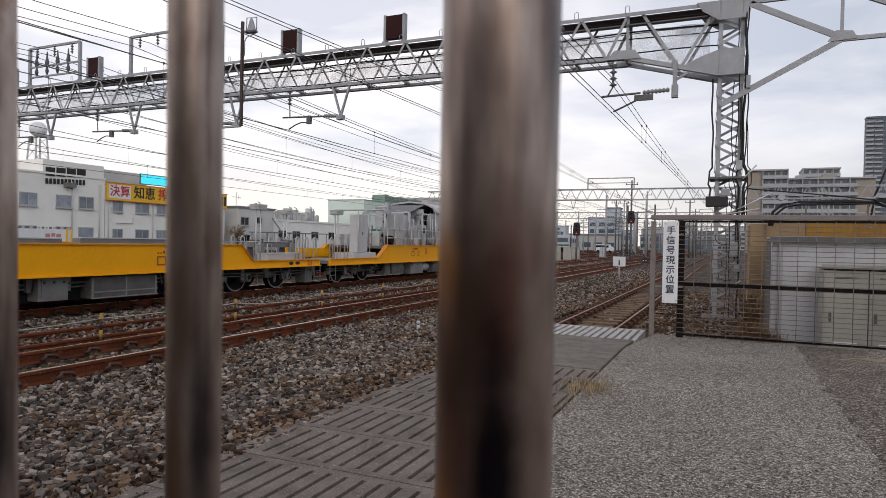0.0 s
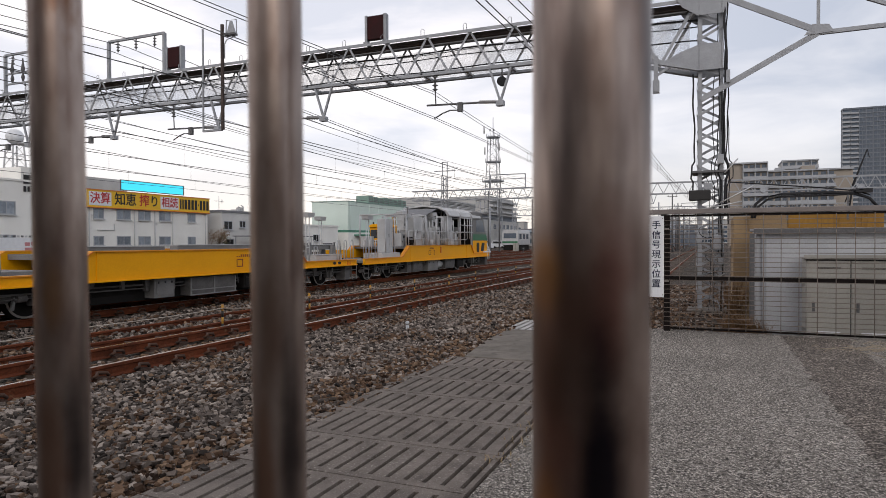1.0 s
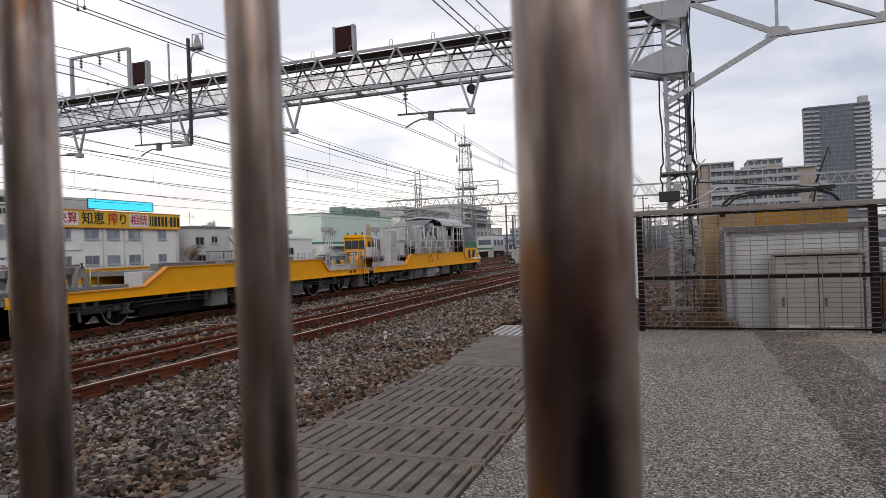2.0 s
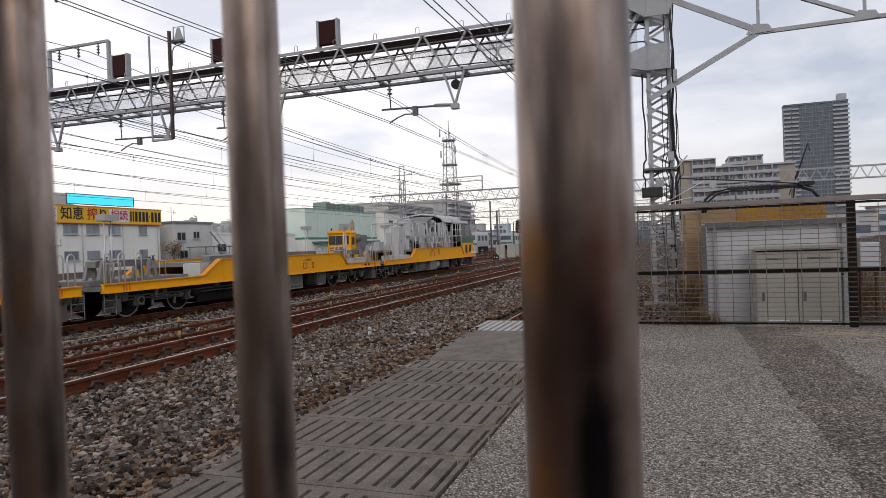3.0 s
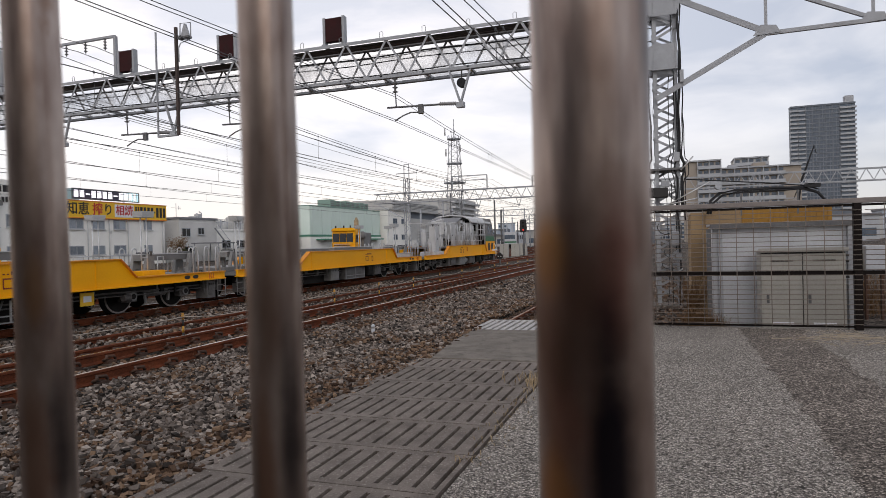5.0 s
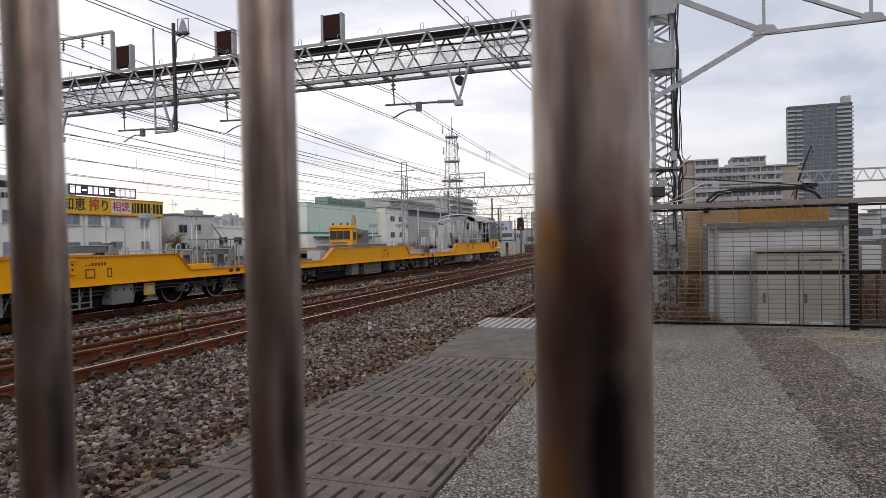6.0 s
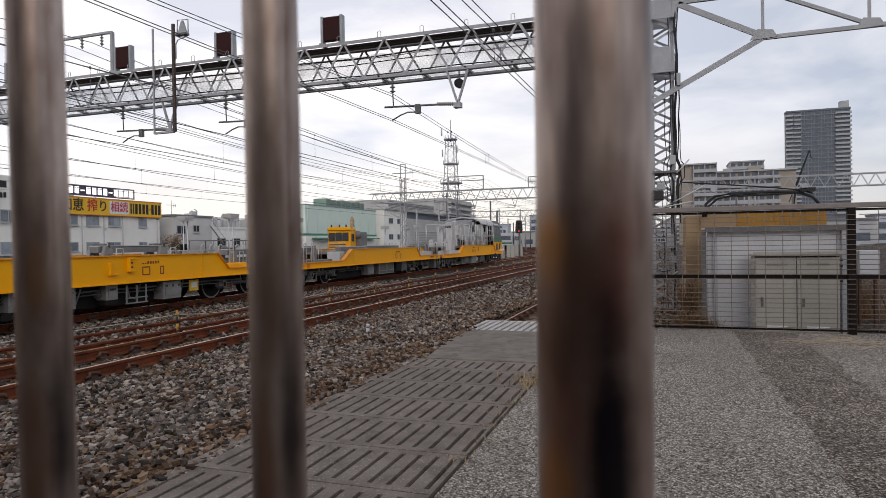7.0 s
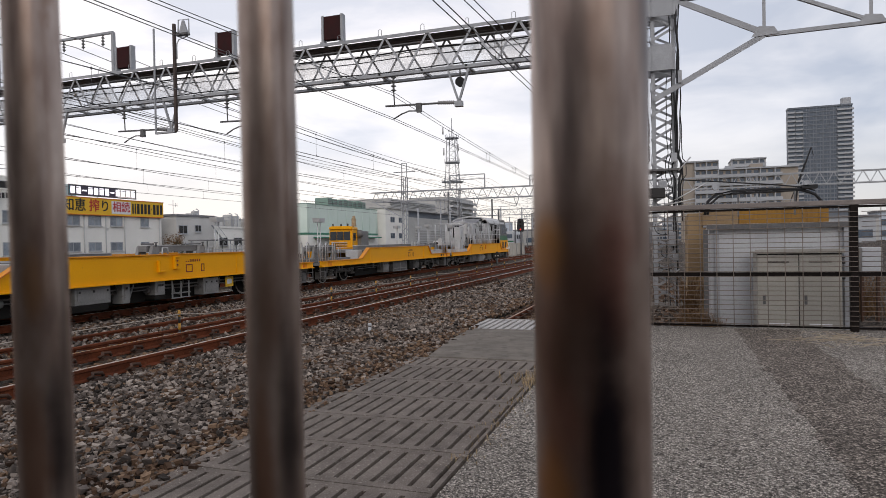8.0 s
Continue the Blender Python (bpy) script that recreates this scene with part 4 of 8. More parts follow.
# column platform, base and cables
part("platform", Build().box(-0.38, 0.40, GY - 0.40, GY + 0.40, 3.13, 3.18), M_STEEL_DARK, gantry)
part("footing", Build().box(-0.5, 0.56, GY - 0.5, GY + 0.5, -0.4, -0.14), M_CONCRETE, gantry, bevel=0.02)
for j, (x, r, z0, z1) in enumerate(((-0.34, 0.022, 2.5, 5.5), (0.34, 0.030, 2.1, 7.2), (0.39, 0.017, 1.9, 7.2), (0.27, 0.022, -0.2, 5.0), (0.10, 0.011, -0.2, 5.4), (0.20, 0.013, 1.2, 7.0), (0.02, 0.008, -0.2, 3.1), (0.43, 0.012, 2.2, 4.6))):
    pts = [(x + 0.02 * math.sin(z * 2.1 + j * 2) + 0.010 * math.sin(z * 6.3 + j) + (0.06 if 2.95 < z < 3.4 else 0) * (1 if x > 0.3 else -1), YF + 0.02 + 0.03 * math.cos(z * 1.3 + j), z) for z in [z0 + (z1 - z0) * i / 30 for i in range(31)]]
    part("cable", Build().tube(pts, r, 6), M_CABLE, gantry)
for x, z, w, h in ((0.10, 1.30, 0.17, 0.34), (0.20, 0.95, 0.12, 0.18), (-0.12, 2.72, 0.2, 0.16), (0.18, 3.32, 0.14, 0.22), (0.36, 5.2, 0.09, 0.3)):
    part("junction_box", Build().box(x, x + w, YF - 0.10, YF - 0.005, z, z + h), M_STEEL, gantry, bevel=0.012)
for p, q in (((0.05, 2.30), (0.95, 2.78)), ((-0.2, 2.25), (0.7, 2.42)), ((0.34, 3.10), (0.62, 3.42)), ((0.1, 0.55), (0.34, 0.75))):
    part("stay_rod", Build().tube([(p[0], YF - 0.06, p[1]), (q[0], YF - 0.06, q[1])], 0.017, 6), M_TUBE, gantry)
for j, (x, z, w) in enumerate(((0.0, 1.75, 0.22), (0.12, 1.15, 0.18), (0.3, 2.55, 0.2), (0.05, 0.85, 0.14))):
    part("cable", Build().tube([(x + w * math.cos(a) * (1 + 0.1 * j), YF - 0.07, z + 0.8 * w * math.sin(a)) for a in [2.6 + 0.34 * i + 0.12 * math.sin(3 * i + j) for i in range(9)]], 0.010, 6), M_CABLE, gantry)
# bracket truss to the other side of the column
RT = [((0.30, 7.2), (8.0, 7.2), 0.09), ((0.42, 7.16), (2.2, 6.2), 0.135), ((-0.18, 4.86), (2.245, 6.14), 0.13), ((2.245, 6.14), (8.0, 6.19), 0.09), ((2.24, 6.15), (2.24, 7.2), 0.07),
      ((2.3, 7.2), (4.36, 6.2), 0.08), ((4.36, 6.18), (4.36, 7.2), 0.07), ((4.4, 7.2), (6.4, 6.2), 0.08), ((6.4, 6.18), (6.4, 7.2), 0.07), ((6.45, 7.2), (8.0, 6.3), 0.08)]
for p, q, w in RT:
    part("bracket_bar", Build().bar((p[0], YF - 0.03, p[1]), (q[0], YF - 0.03, q[1]), w, 0.012, up=(0, 1, 0)).bar((p[0], YF + 0.01, p[1] - w * 0.42), (q[0], YF + 0.01, q[1] - w * 0.42), 0.014, 0.07, up=(0, 1, 0)), M_STEEL, gantry)
for x in (2.245, 4.36, 6.4):
    part("joint_plate", Build().prism([(x - 0.28, 6.10), (x + 0.3, 6.13), (x + 0.2, 6.3), (x - 0.12, 6.34)], YF - 0.055, YF - 0.04, "y"), M_STEEL, gantry)
# a far support so that the bracket and beam end on columns
lattice_column(gantry, 8.2, GY, 0.28, -0.25, 7.2, 0.6)
lattice_column(gantry, -34.2, GY, 0.28, -0.25, 7.2, 0.6)


def net_material():
    m = bpy.data.materials.new("bird_net")
    m.use_nodes = True
    n, l = m.node_tree.nodes, m.node_tree.links
    out, b = n["Material Output"], n["Principled BSDF"]
    b.inputs["Base Color"].default_value = (0.80, 0.81, 0.83, 1)
    b.inputs["Roughness"].default_value = 0.8
    co = n.new("ShaderNodeTexCoord")
    ns = n.new("ShaderNodeTexNoise")
    ns.inputs["Scale"].default_value, ns.inputs["Detail"].default_value = 1.6, 3
    l.new(co.outputs["Object"], ns.inputs["Vector"])
    thread = n.new("ShaderNodeTexNoise")
    thread.inputs["Scale"].default_value, thread.inputs["Detail"].default_value = 38, 3
    l.new(co.outputs["Object"], thread.inputs["Vector"])
    mul = n.new("ShaderNodeMath")
    mul.operation = "MULTIPLY"
    l.new(ns.outputs["Fac"], mul.inputs[0])
    l.new(thread.outputs["Fac"], mul.inputs[1])
    rg = n.new("ShaderNodeMapRange")
    rg.inputs["From Min"].default_value, rg.inputs["From Max"].default_value = 0.17, 0.36
    rg.inputs["To Min"].default_value, rg.inputs["To Max"].default_value = 0.22, 0.75
    l.new(mul.outputs["Value"], rg.inputs["Value"])
    tr = n.new("ShaderNodeBsdfTransparent")
    mx = n.new("ShaderNodeMixShader")
    l.new(rg.outputs["Result"], mx.inputs["Fac"])
    l.new(tr.outputs["BSDF"], mx.inputs[1])
    l.new(b.outputs["BSDF"], mx.inputs[2])
    l.new(mx.outputs["Shader"], out.inputs["Surface"])
    return m


M_NET = net_material()


def net_sheet(name, x0, x1, y, low, high):
    """A sheet of netting, slack between its ties."""
    nx, nz = int((x1 - x0) / 0.16), 7
    vs = []
    for i in range(nx + 1):
        x = x0 + (x1 - x0) * i / nx
        lo, hi = low(x), high(x)
        for j in range(nz + 1):
            z = lo + (hi - lo) * j / nz
            w = noise.noise((x * 1.7, z * 2.3, y))
            vs.append((x, y + 0.07 * w, z + 0.03 * noise.noise((x * 2.5, 5, y)) * (j == nz)))
    fs = [(i * (nz + 1) + j, (i + 1) * (nz + 1) + j, (i + 1) * (nz + 1) + j + 1, i * (nz + 1) + j + 1) for i in range(nx) for j in range(nz)]
    return tagged(part(name, Build().add(vs, fs, True), M_NET, gantry), "thin white bird netting")


net_sheet("netting", -33, -0.45, GY + 0.20, lambda x: (BOT + 0.05 if x < -2.4 else BOT - (x + 2.4) * 0.27 + 0.05), lambda x: TOP - 0.28)


# maroon boxes on the gantry
def gantry_box(x, label):
    t = thing("signal_back_box", label, "equipment box", group="boxes on the gantry", at=pose(x, GY, TOP))
    part("sheet", Build().box(-0.27, 0.27, -0.30, -0.12, 0.12, 0.80), M_BOXBROWN, t, bevel=0.01)
    for sx in (-1, 1):
        part("upright", Build().box(sx * 0.31 - 0.035, sx * 0.31 + 0.035, -0.32, -0.14, 0.0, 0.82), M_STEEL, t)
        part("foot", Build().box(sx * 0.31 - 0.06, sx * 0.31 + 0.06, -0.36, -0.08, -0.02, 0.05), M_STEEL, t)
    part("back_rail", Build().box(-0.31, 0.31, -0.12, -0.09, 0.3, 0.36), M_STEEL, t)
    return t


for x in (-8.98, -12.70, -16.68, -21.65, -26.5):
    gantry_box(x, "maroon sheet-metal box between grey uprights on the gantry")

# cable frame and wire supports above the beam
for x0, x1, zt in ((-20.05, -17.40, 8.75), (-25.7, -22.78, 8.9)):
    t = thing("insulator_portal", "grey portal frame with insulators on the gantry", "portal", at=pose(0, GY, 0))
    for x in (x0, x1):
        part("upright", Build().bar((x, 0, TOP - 0.02), (x, 0, zt), 0.10, 0.10), M_STEEL, t)
        part("foot", Build().prism([(x - 0.12, TOP - 0.02), (x + 0.12, TOP - 0.02), (x + 0.05, TOP + 0.16), (x - 0.05, TOP + 0.16)], -0.06, 0.06, "y"), M_STEEL, t)
    part("head_bar", Build().bar((x0, 0, zt), (x1, 0, zt), 0.08, 0.08), M_STEEL, t)
    for k in range(3):
        x = x0 + 0.45 + k * (x1 - x0 - 0.9) / 2
        pts = [(x, 0, zt - 0.03 - 0.035 * i) for i in range(12)]
        part("insulator", Build().tube(pts, [0.02 if i % 3 else 0.065 for i in range(12)], 10), M_STEEL_DARK, t)
    if zt > 8.8:
        part("rail_bar", Build().bar((x0, 0, 8.15), (x1, 0, 8.15), 0.06, 0.06), M_STEEL, t)
        part("rail_bar", Build().bar((x0, 0, 7.75), (x1, 0, 7.75), 0.06, 0.06), M_STEEL, t)
        for k in range(4):
            x = x0 + 0.4 + 0.62 * k
            part("switch", Build().tube([(x, 0, 7.8), (x, 0, 7.95), (x, 0, 8.1), (x, 0, 8.25), (x, 0, 8.5), (x, 0, 8.7)], [0.03, 0.07, 0.03, 0.08, 0.035, 0.02], 8), M_STEEL_DARK, t)

mast = thing("gantry_mast", "tall grey mast with a warning triangle frame on the gantry", "mast", at=pose(0, YF - 0.10, 0))
part("pole", Build().bar((-14.45, 0, 5.13), (-14.45, 0, 8.5), 0.08, 0.08), M_PLANK, mast)
part("thin_pole", Build().bar((-15.25, 0, 5.10), (-15.25, 0, 8.45), 0.045, 0.045), M_STEEL, mast)
part("shelf", Build().bar((-15.25, 0, 5.13), (-14.48, 0, 5.13), 0.10, 0.06), M_STEEL, mast)
part("loop", Build().tube([(-14.36, 0, 7.4), (-14.36, 0, 7.85), (-14.28, 0, 7.98), (-14.12, 0, 8.02), (-13.93, 0, 8.06), (-13.88, 0, 8.15), (-13.88, 0, 8.58), (-14.28, 0, 8.6), (-14.3, 0, 8.1)], 0.02, 6), M_STEEL, mast)
part("triangle", Build().prism([(-14.26, 8.16), (-13.92, 8.16), (-14.06, 8.56), (-14.12, 8.56)], -0.03, 0.03, "y"), M_STEEL, mast)
part("lamp", Build().box(-14.3, -13.9, -0.1, 0.08, 8.10, 8.16), M_STEEL_DARK, mast)


# ---- hangers, cantilevers and wires ----
def hanger(x, side, label):
    """A V-frame under the beam with a registration arm that reaches towards -side."""
    t = thing("wire_support", label, "wire support", group="wire supports under the gantry", at=pose(x, GY - 0.35, 0))
    part("v_leg", Build().bar((-0.30, 0, BOT), (0.0, 0, 5.25), 0.07, 0.05), M_STEEL, t)
    part("v_leg", Build().bar((0.30, 0, BOT), (0.0, 0, 5.25), 0.07, 0.05), M_STEEL, t)
    part("shoe", Build().box(-0.10, 0.10, -0.09, 0.09, 5.14, 5.28), M_STEEL, t)
    rib = Build()
    pts = [(-0.12 - 0.03 * i, 0, 5.26 + 0.002 * i) for i in range(17)]
    rib.tube(pts, [0.06 if i % 2 else 0.03 for i in range(17)], 10)
    part("insulator", rib, M_INSUL, t)
    part("arm", Build().tube([(-0.60, 0, 5.28), (-2.15, 0, 5.33)], 0.028, 8), M_STEEL_DARK, t)
    part("arm_block", Build().box(-1.22, -1.08, -0.05, 0.05, 5.08, 5.33), M_STEEL_DARK, t)
    part("pull_off", Build().tube([(-1.15, 0, 5.12), (-1.45, 0, 5.14), (-1.68, 0, 5.07), (-1.92, 0, 4.95)], 0.02, 6), M_STEEL_DARK, t)
    part("drop_rod", Build().tube([(-1.88, 0, 5.34), (-1.9, 0, 5.75)], 0.018, 6), M_STEEL_DARK, t)
    pts = [(-1.9, 0, 5.72 + 0.03 * i) for i in range(14)]
    part("drop_insulator", Build().tube(pts, [0.085 if i % 4 == 1 else 0.03 for i in range(14)], 10), M_STEEL_DARK, t)
    return t


hangers = (-5.17, -10.73, -14.75, -19.41, -23.9, -28.5)
for x in hangers:
    hanger(x, -1, "grey V-shaped hanger with a registration arm under the gantry")
t = thing("wire_support", "registration arm with ribbed insulator beside the column", "wire support", group="wire supports under the gantry", at=pose(-1.2, GY - 0.35, 0))
part("post", Build().bar((0, -0.06, 5.15), (0, -0.06, 6.0), 0.10, 0.06), M_STEEL, t)
part("brace", Build().bar((0.02, 0, 5.55), (0.55, 0, 5.86), 0.05, 0.06), M_STEEL, t)
part("shoe", Build().box(-0.075, 0.075, -0.075, 0.075, 5.12, 5.42), M_STEEL, t)
part("insulator", Build().tube([(-0.12 - 0.045 * i, 0, 5.32 - 0.002 * i) for i in range(15)], [0.065 if i % 2 else 0.03 for i in range(15)], 10), M_INSUL, t)
part("arm", Build().tube([(-0.8, 0, 5.29), (-1.75, 0, 5.26)], 0.028, 8), M_STEEL_DARK, t)
part("pull_off", Build().tube([(-0.5, 0, 5.12), (-0.85, 0, 5.14), (-1.1, 0, 5.02), (-1.45, 0, 4.87)], 0.024, 6), M_STEEL_DARK, t)
part("clamp", Build().box(-0.95, -0.5, -0.03, 0.03, 5.10, 5.24), M_STEEL_DARK, t)
part("drop_insulator", Build().tube([(-1.47, 0, 5.5 + 0.04 * i) for i in range(15)], [0.10 if i % 4 == 1 else 0.03 for i in range(15)], 10), M_STEEL_DARK, t)
part("drop_rod", Build().tube([(-1.47, 0, 5.5), (-1.6, 0, 5.27)], 0.02, 6), M_STEEL_DARK, t)

weight = thing("hanging_disc", "black round disc that hangs under the gantry", "disc", at=pose(-5.2, GY - 0.1, 5.86))
part("disc", Build().tube([(0, -0.06, 0), (0, 0.06, 0)], 0.13, 16), M_CABLE, weight)
part("stem", Build().bar((0, 0, 0.1), (0, 0, 0.33), 0.03, 0.03), M_STEEL_DARK, weight)


def catenary(x, label, z_contact, z_mess, twin=True, r=0.011, stagger=((-33.5, -0.5), (16.5, 0.0), (68, -0.3), (118, 0.3), (170, 0.0)), spans=((-33.5, 16.5), (16.5, 68), (68, 118), (118, 170))):
    t = thing("overhead_wire", label, "overhead wire", group="overhead lines")
    offs = (-0.06, 0.06) if twin else (0.0,)

    def at(y):
        """Stagger of the wire across the track, straight between its supports."""
        for (ya, xa), (yc, xc) in zip(stagger, stagger[1:]):
            if ya <= y <= yc:
                return x + xa + (xc - xa) * (y - ya) / (yc - ya)
        return x

    for o in offs:
        part("contact_wire", Build().tube([(at(y) + o, y, z_contact) for y in [-33.5] + [s for s, _ in stagger] + [170]], r, 5), M_WIRE, t)
        pts = []
        for a, c in spans:
            for k in range(12):
                u = k / 12
                pts.append((at(a + (c - a) * u) + o * 1.2, a + (c - a) * u, z_mess - 0.55 * 4 * u * (1 - u)))
        part("messenger_wire", Build().tube(pts, r, 5), M_WIRE, t)
    for a, c in spans[:3]:
        for k in range(1, 10):
            u = k / 10
            y = a + (c - a) * u
            zt = z_mess - 0.55 * 4 * u * (1 - u)
            for o in offs:
                drop = Build()
                xx = at(y)
                drop.tube([(xx + o, y, z_contact), (xx + o * 1.2, y, zt)], 0.005, 4)
                drop.tube([(xx + o * 1.2, y, zt - 0.03), (xx + o * 1.2, y, zt + 0.03)], 0.022, 5)
                drop.tube([(xx + o, y, z_contact - 0.02), (xx + o, y, z_contact + 0.03)], 0.018, 5)
                part("dropper", drop, M_WIRE, t)
    return t


catenary(-2.65, "twin overhead wires above the siding", 4.87, 5.60, r=0.009, stagger=((-33.5, -1.8), (16.5, 0.0), (68, 1.5), (118, 1.5), (170, 1.5)))
catenary(-7.08, "twin overhead wires above the near line", 4.95, 5.65, r=0.008, stagger=((-33.5, -2.2), (16.5, 0.0), (68, -0.2), (118, 0.3), (170, 0.0)))
for x in (-12.5, -16.7, -21.2, -25.8, -30.4):
    catenary(x, "overhead wires above a further line", 4.88, 5.9, twin=False, r=0.013)
feed = thing("feeder_wires", "bundle of thin feeder wires along the line", "wire")
for x, z, dz in ((-17.9, 8.35, 0.9), (-18.7, 8.3, 0.9), (-19.6, 8.3, 0.9), (-23.2, 8.4, 0.9), (-24.0, 8.4, 0.9), (-24.8, 8.4, 0.9), (-15.0, 6.6, 0.4), (-18.2, 6.55, 0.4), (-22.5, 6.55, 0.4), (-27.5, 8.0, 0.8), (-28.2, 7.4, 0.7)):
    pts = []
    for a, c in ((-33.5, 16.5), (16.5, 68), (68, 118)):
        pts += [(x, a + (c - a) * k / 12, z - dz * 4 * (k / 12) * (1 - k / 12)) for k in range(12)]
    part("wire", Build().tube(pts + [(x, 118, z)], 0.013, 5), M_WIRE, feed)

# ---- equipment behind the fence ----
CY = 12.6
cab = thing("equipment_cabinet", "large pale grey trackside equipment cabinet behind the fence", "cabinet", at=pose(0, CY, -0.17))
part("body", Build().box(0.78, 3.05, 0.25, 1.3, 0.0, 1.84), M_CABWHITE, cab, bevel=0.012)
part("roof", Build().box(0.74, 3.10, 0.14, 1.4, 1.85, 1.90), M_STEEL, cab, bevel=0.008)
# dark strip that paints the shadow line at the roof edge
part("roof_lip", Build().box(0.74, 3.10, 0.10, 0.137, 1.815, 1.885), M_STEEL_DARK, cab)
part("corner_frame", Build().box(0.68, 0.76, 0.16, 0.245, 0.0, 1.81), M_STEEL_DARK, cab)
part("corner_frame", Build().box(0.88, 0.95, 0.18, 0.247, 0.0, 1.81), M_STEEL, cab)
part("corner_frame", Build().box(2.94, 3.06, 0.14, 0.247, 0.0, 1.81), M_STEEL, cab)
front = thing("door_cabinet", "beige grey two-door cabinet in front of the larger one", "cabinet", at=pose(0, CY, -0.17))
part("body", Build().box(1.50, 2.79, -0.35, 0.13, 0.05, 1.36), M_CABINET, front, bevel=0.01)
part("top", Build().box(1.47, 2.82, -0.40, 0.135, 1.365, 1.40), M_CABINET, front, bevel=0.006)
for x0, x1 in ((1.52, 2.14), (2.155, 2.775)):
    d = part("door", Build().box(x0, x1, -0.375, -0.354, 0.12, 1.34), M_CABINET, front, bevel=0.004)
    xm = (x0 + x1) / 2
    part("vent", Build().box(xm - 0.17, xm + 0.17, -0.382, -0.376, 1.21, 1.235), M_INKBLACK, d)
    part("handle", Build().box(x0 + 0.07, x0 + 0.11, -0.40, -0.376, 0.5, 0.66), M_STEEL_DARK, d)
    part("plate", Build().box(xm - 0.17, xm + 0.17, -0.38, -0.376, 0.14, 0.175), M_WHITE, d)
part("seam", Build().box(1.51, 2.78, -0.364, -0.352, 1.343, 1.362).box(2.141, 2.154, -0.364, -0.352, 0.12, 1.342), M_INKBLACK, front, "dark joint")
part("top_lip", Build().box(1.47, 2.82, -0.43, -0.402, 1.37, 1.44), M_CABINET, front, bevel=0.006)
for z in (1.28, 1.18, 1.02, 0.92):
    part("side_hinge", Build().box(2.792, 2.85, -0.30, -0.22, z, z + 0.035), M_INKBLACK, front)
part("plinth", Build().box(1.52, 2.77, -0.33, 0.12, 0.0, 0.05), M_STEEL_DARK, front)
shed = thing("ochre_shed", "ochre yellow metal shed behind the cabinets", "shed", at=pose(0, 14.3, -0.2))
part("wall", Build().box(0.46, 3.03, 0.0, 1.8, 0.0, 2.2), M_TAN, shed, bevel=0.01)
part("fascia", Build().box(1.43, 3.03, -0.05, -0.004, 1.93, 2.23), M_OCHRE, shed)
part("side_fascia", Build().box(0.75, 1.425, -0.045, -0.004, 1.93, 2.22), M_TAN, shed)
ribs = Build()
for k in range(17):
    ribs.box(1.445 + 0.094 * k, 1.485 + 0.094 * k, -0.062, -0.05, 1.94, 2.22)
part("ribs", ribs, M_OCHRE, shed)
small = thing("relay_box", "small white trackside box on a post", "box", at=pose(3.72, 14.3, -0.2))
part("body", Build().box(-0.17, 0.17, -0.15, 0.15, 0.97, 1.45), M_CABWHITE, small, bevel=0.015)
part("leg", Build().box(-0.15, -0.11, -0.05, 0.05, 0, 0.97), M_RUST_DARK, small)
part("leg", Build().box(0.11, 0.15, -0.05, 0.05, 0, 0.97), M_RUST_DARK, small)
# black conduit arching over the shed, and the dark lamp on the column
conduit = thing("cable_run", "thick black cables that arch over the cabinets", "cable")
for dx, dz, r in ((0, 0, 0.028), (0.05, -0.05, 0.022), (0.02, 0.30, 0.013)):
    pts = [(0.78 + dx, 14.0, 1.95), (0.84 + dx, 14.0, 2.22 + dz), (1.0 + dx, 14.0, 2.36 + dz), (1.3, 14.0, 2.41 + dz), (2.0, 14.0, 2.42 + dz), (2.5, 14.0, 2.40 + dz * 0.4), (2.75, 14.0, 2.29), (2.9, 14.0, 2.1)]
    if dz > 0.1:
        pts = [(0.40, 14.5, 2.72), (1.0, 14.3, 2.64), (1.9, 14.0, 2.52), (2.5, 14.0, 2.44), (2.75, 14.0, 2.36)]
    part("cable", Build().tube(pts, r, 7), M_CABLE, conduit)
for x in (0.98, 2.6):
    part("roller", Build().tube([(x, 13.9, 2.50), (x, 14.1, 2.50)], 0.06, 12), M_STEEL, conduit)
part("support", Build().bar((1.4, 14.0, 1.9), (1.4, 14.0, 2.38), 0.03, 0.03), M_STEEL_DARK, conduit)
part("support", Build().bar((2.4, 14.0, 1.9), (2.4, 14.0, 2.38), 0.03, 0.03), M_STEEL_DARK, conduit)
part("end_box", Build().box(2.52, 2.78, 13.9, 14.1, 2.40, 2.47), M_CABLE, conduit)
lampbox = thing("column_lamp", "dark rectangular floodlight fixed to the column", "lamp", at=pose(-0.2, GY - 0.52, 2.58))
part("housing", Build().box(-0.24, 0.24, -0.12, 0.10, -0.12, 0.12), M_INKBLACK, lampbox, bevel=0.02)
part("bracket", Build().bar((0.1, 0.1, 0), (0.2, 0.26, 0), 0.05, 0.05), M_STEEL, lampbox)


# ---- the yellow rail-carrying train ----
TX = -12.77


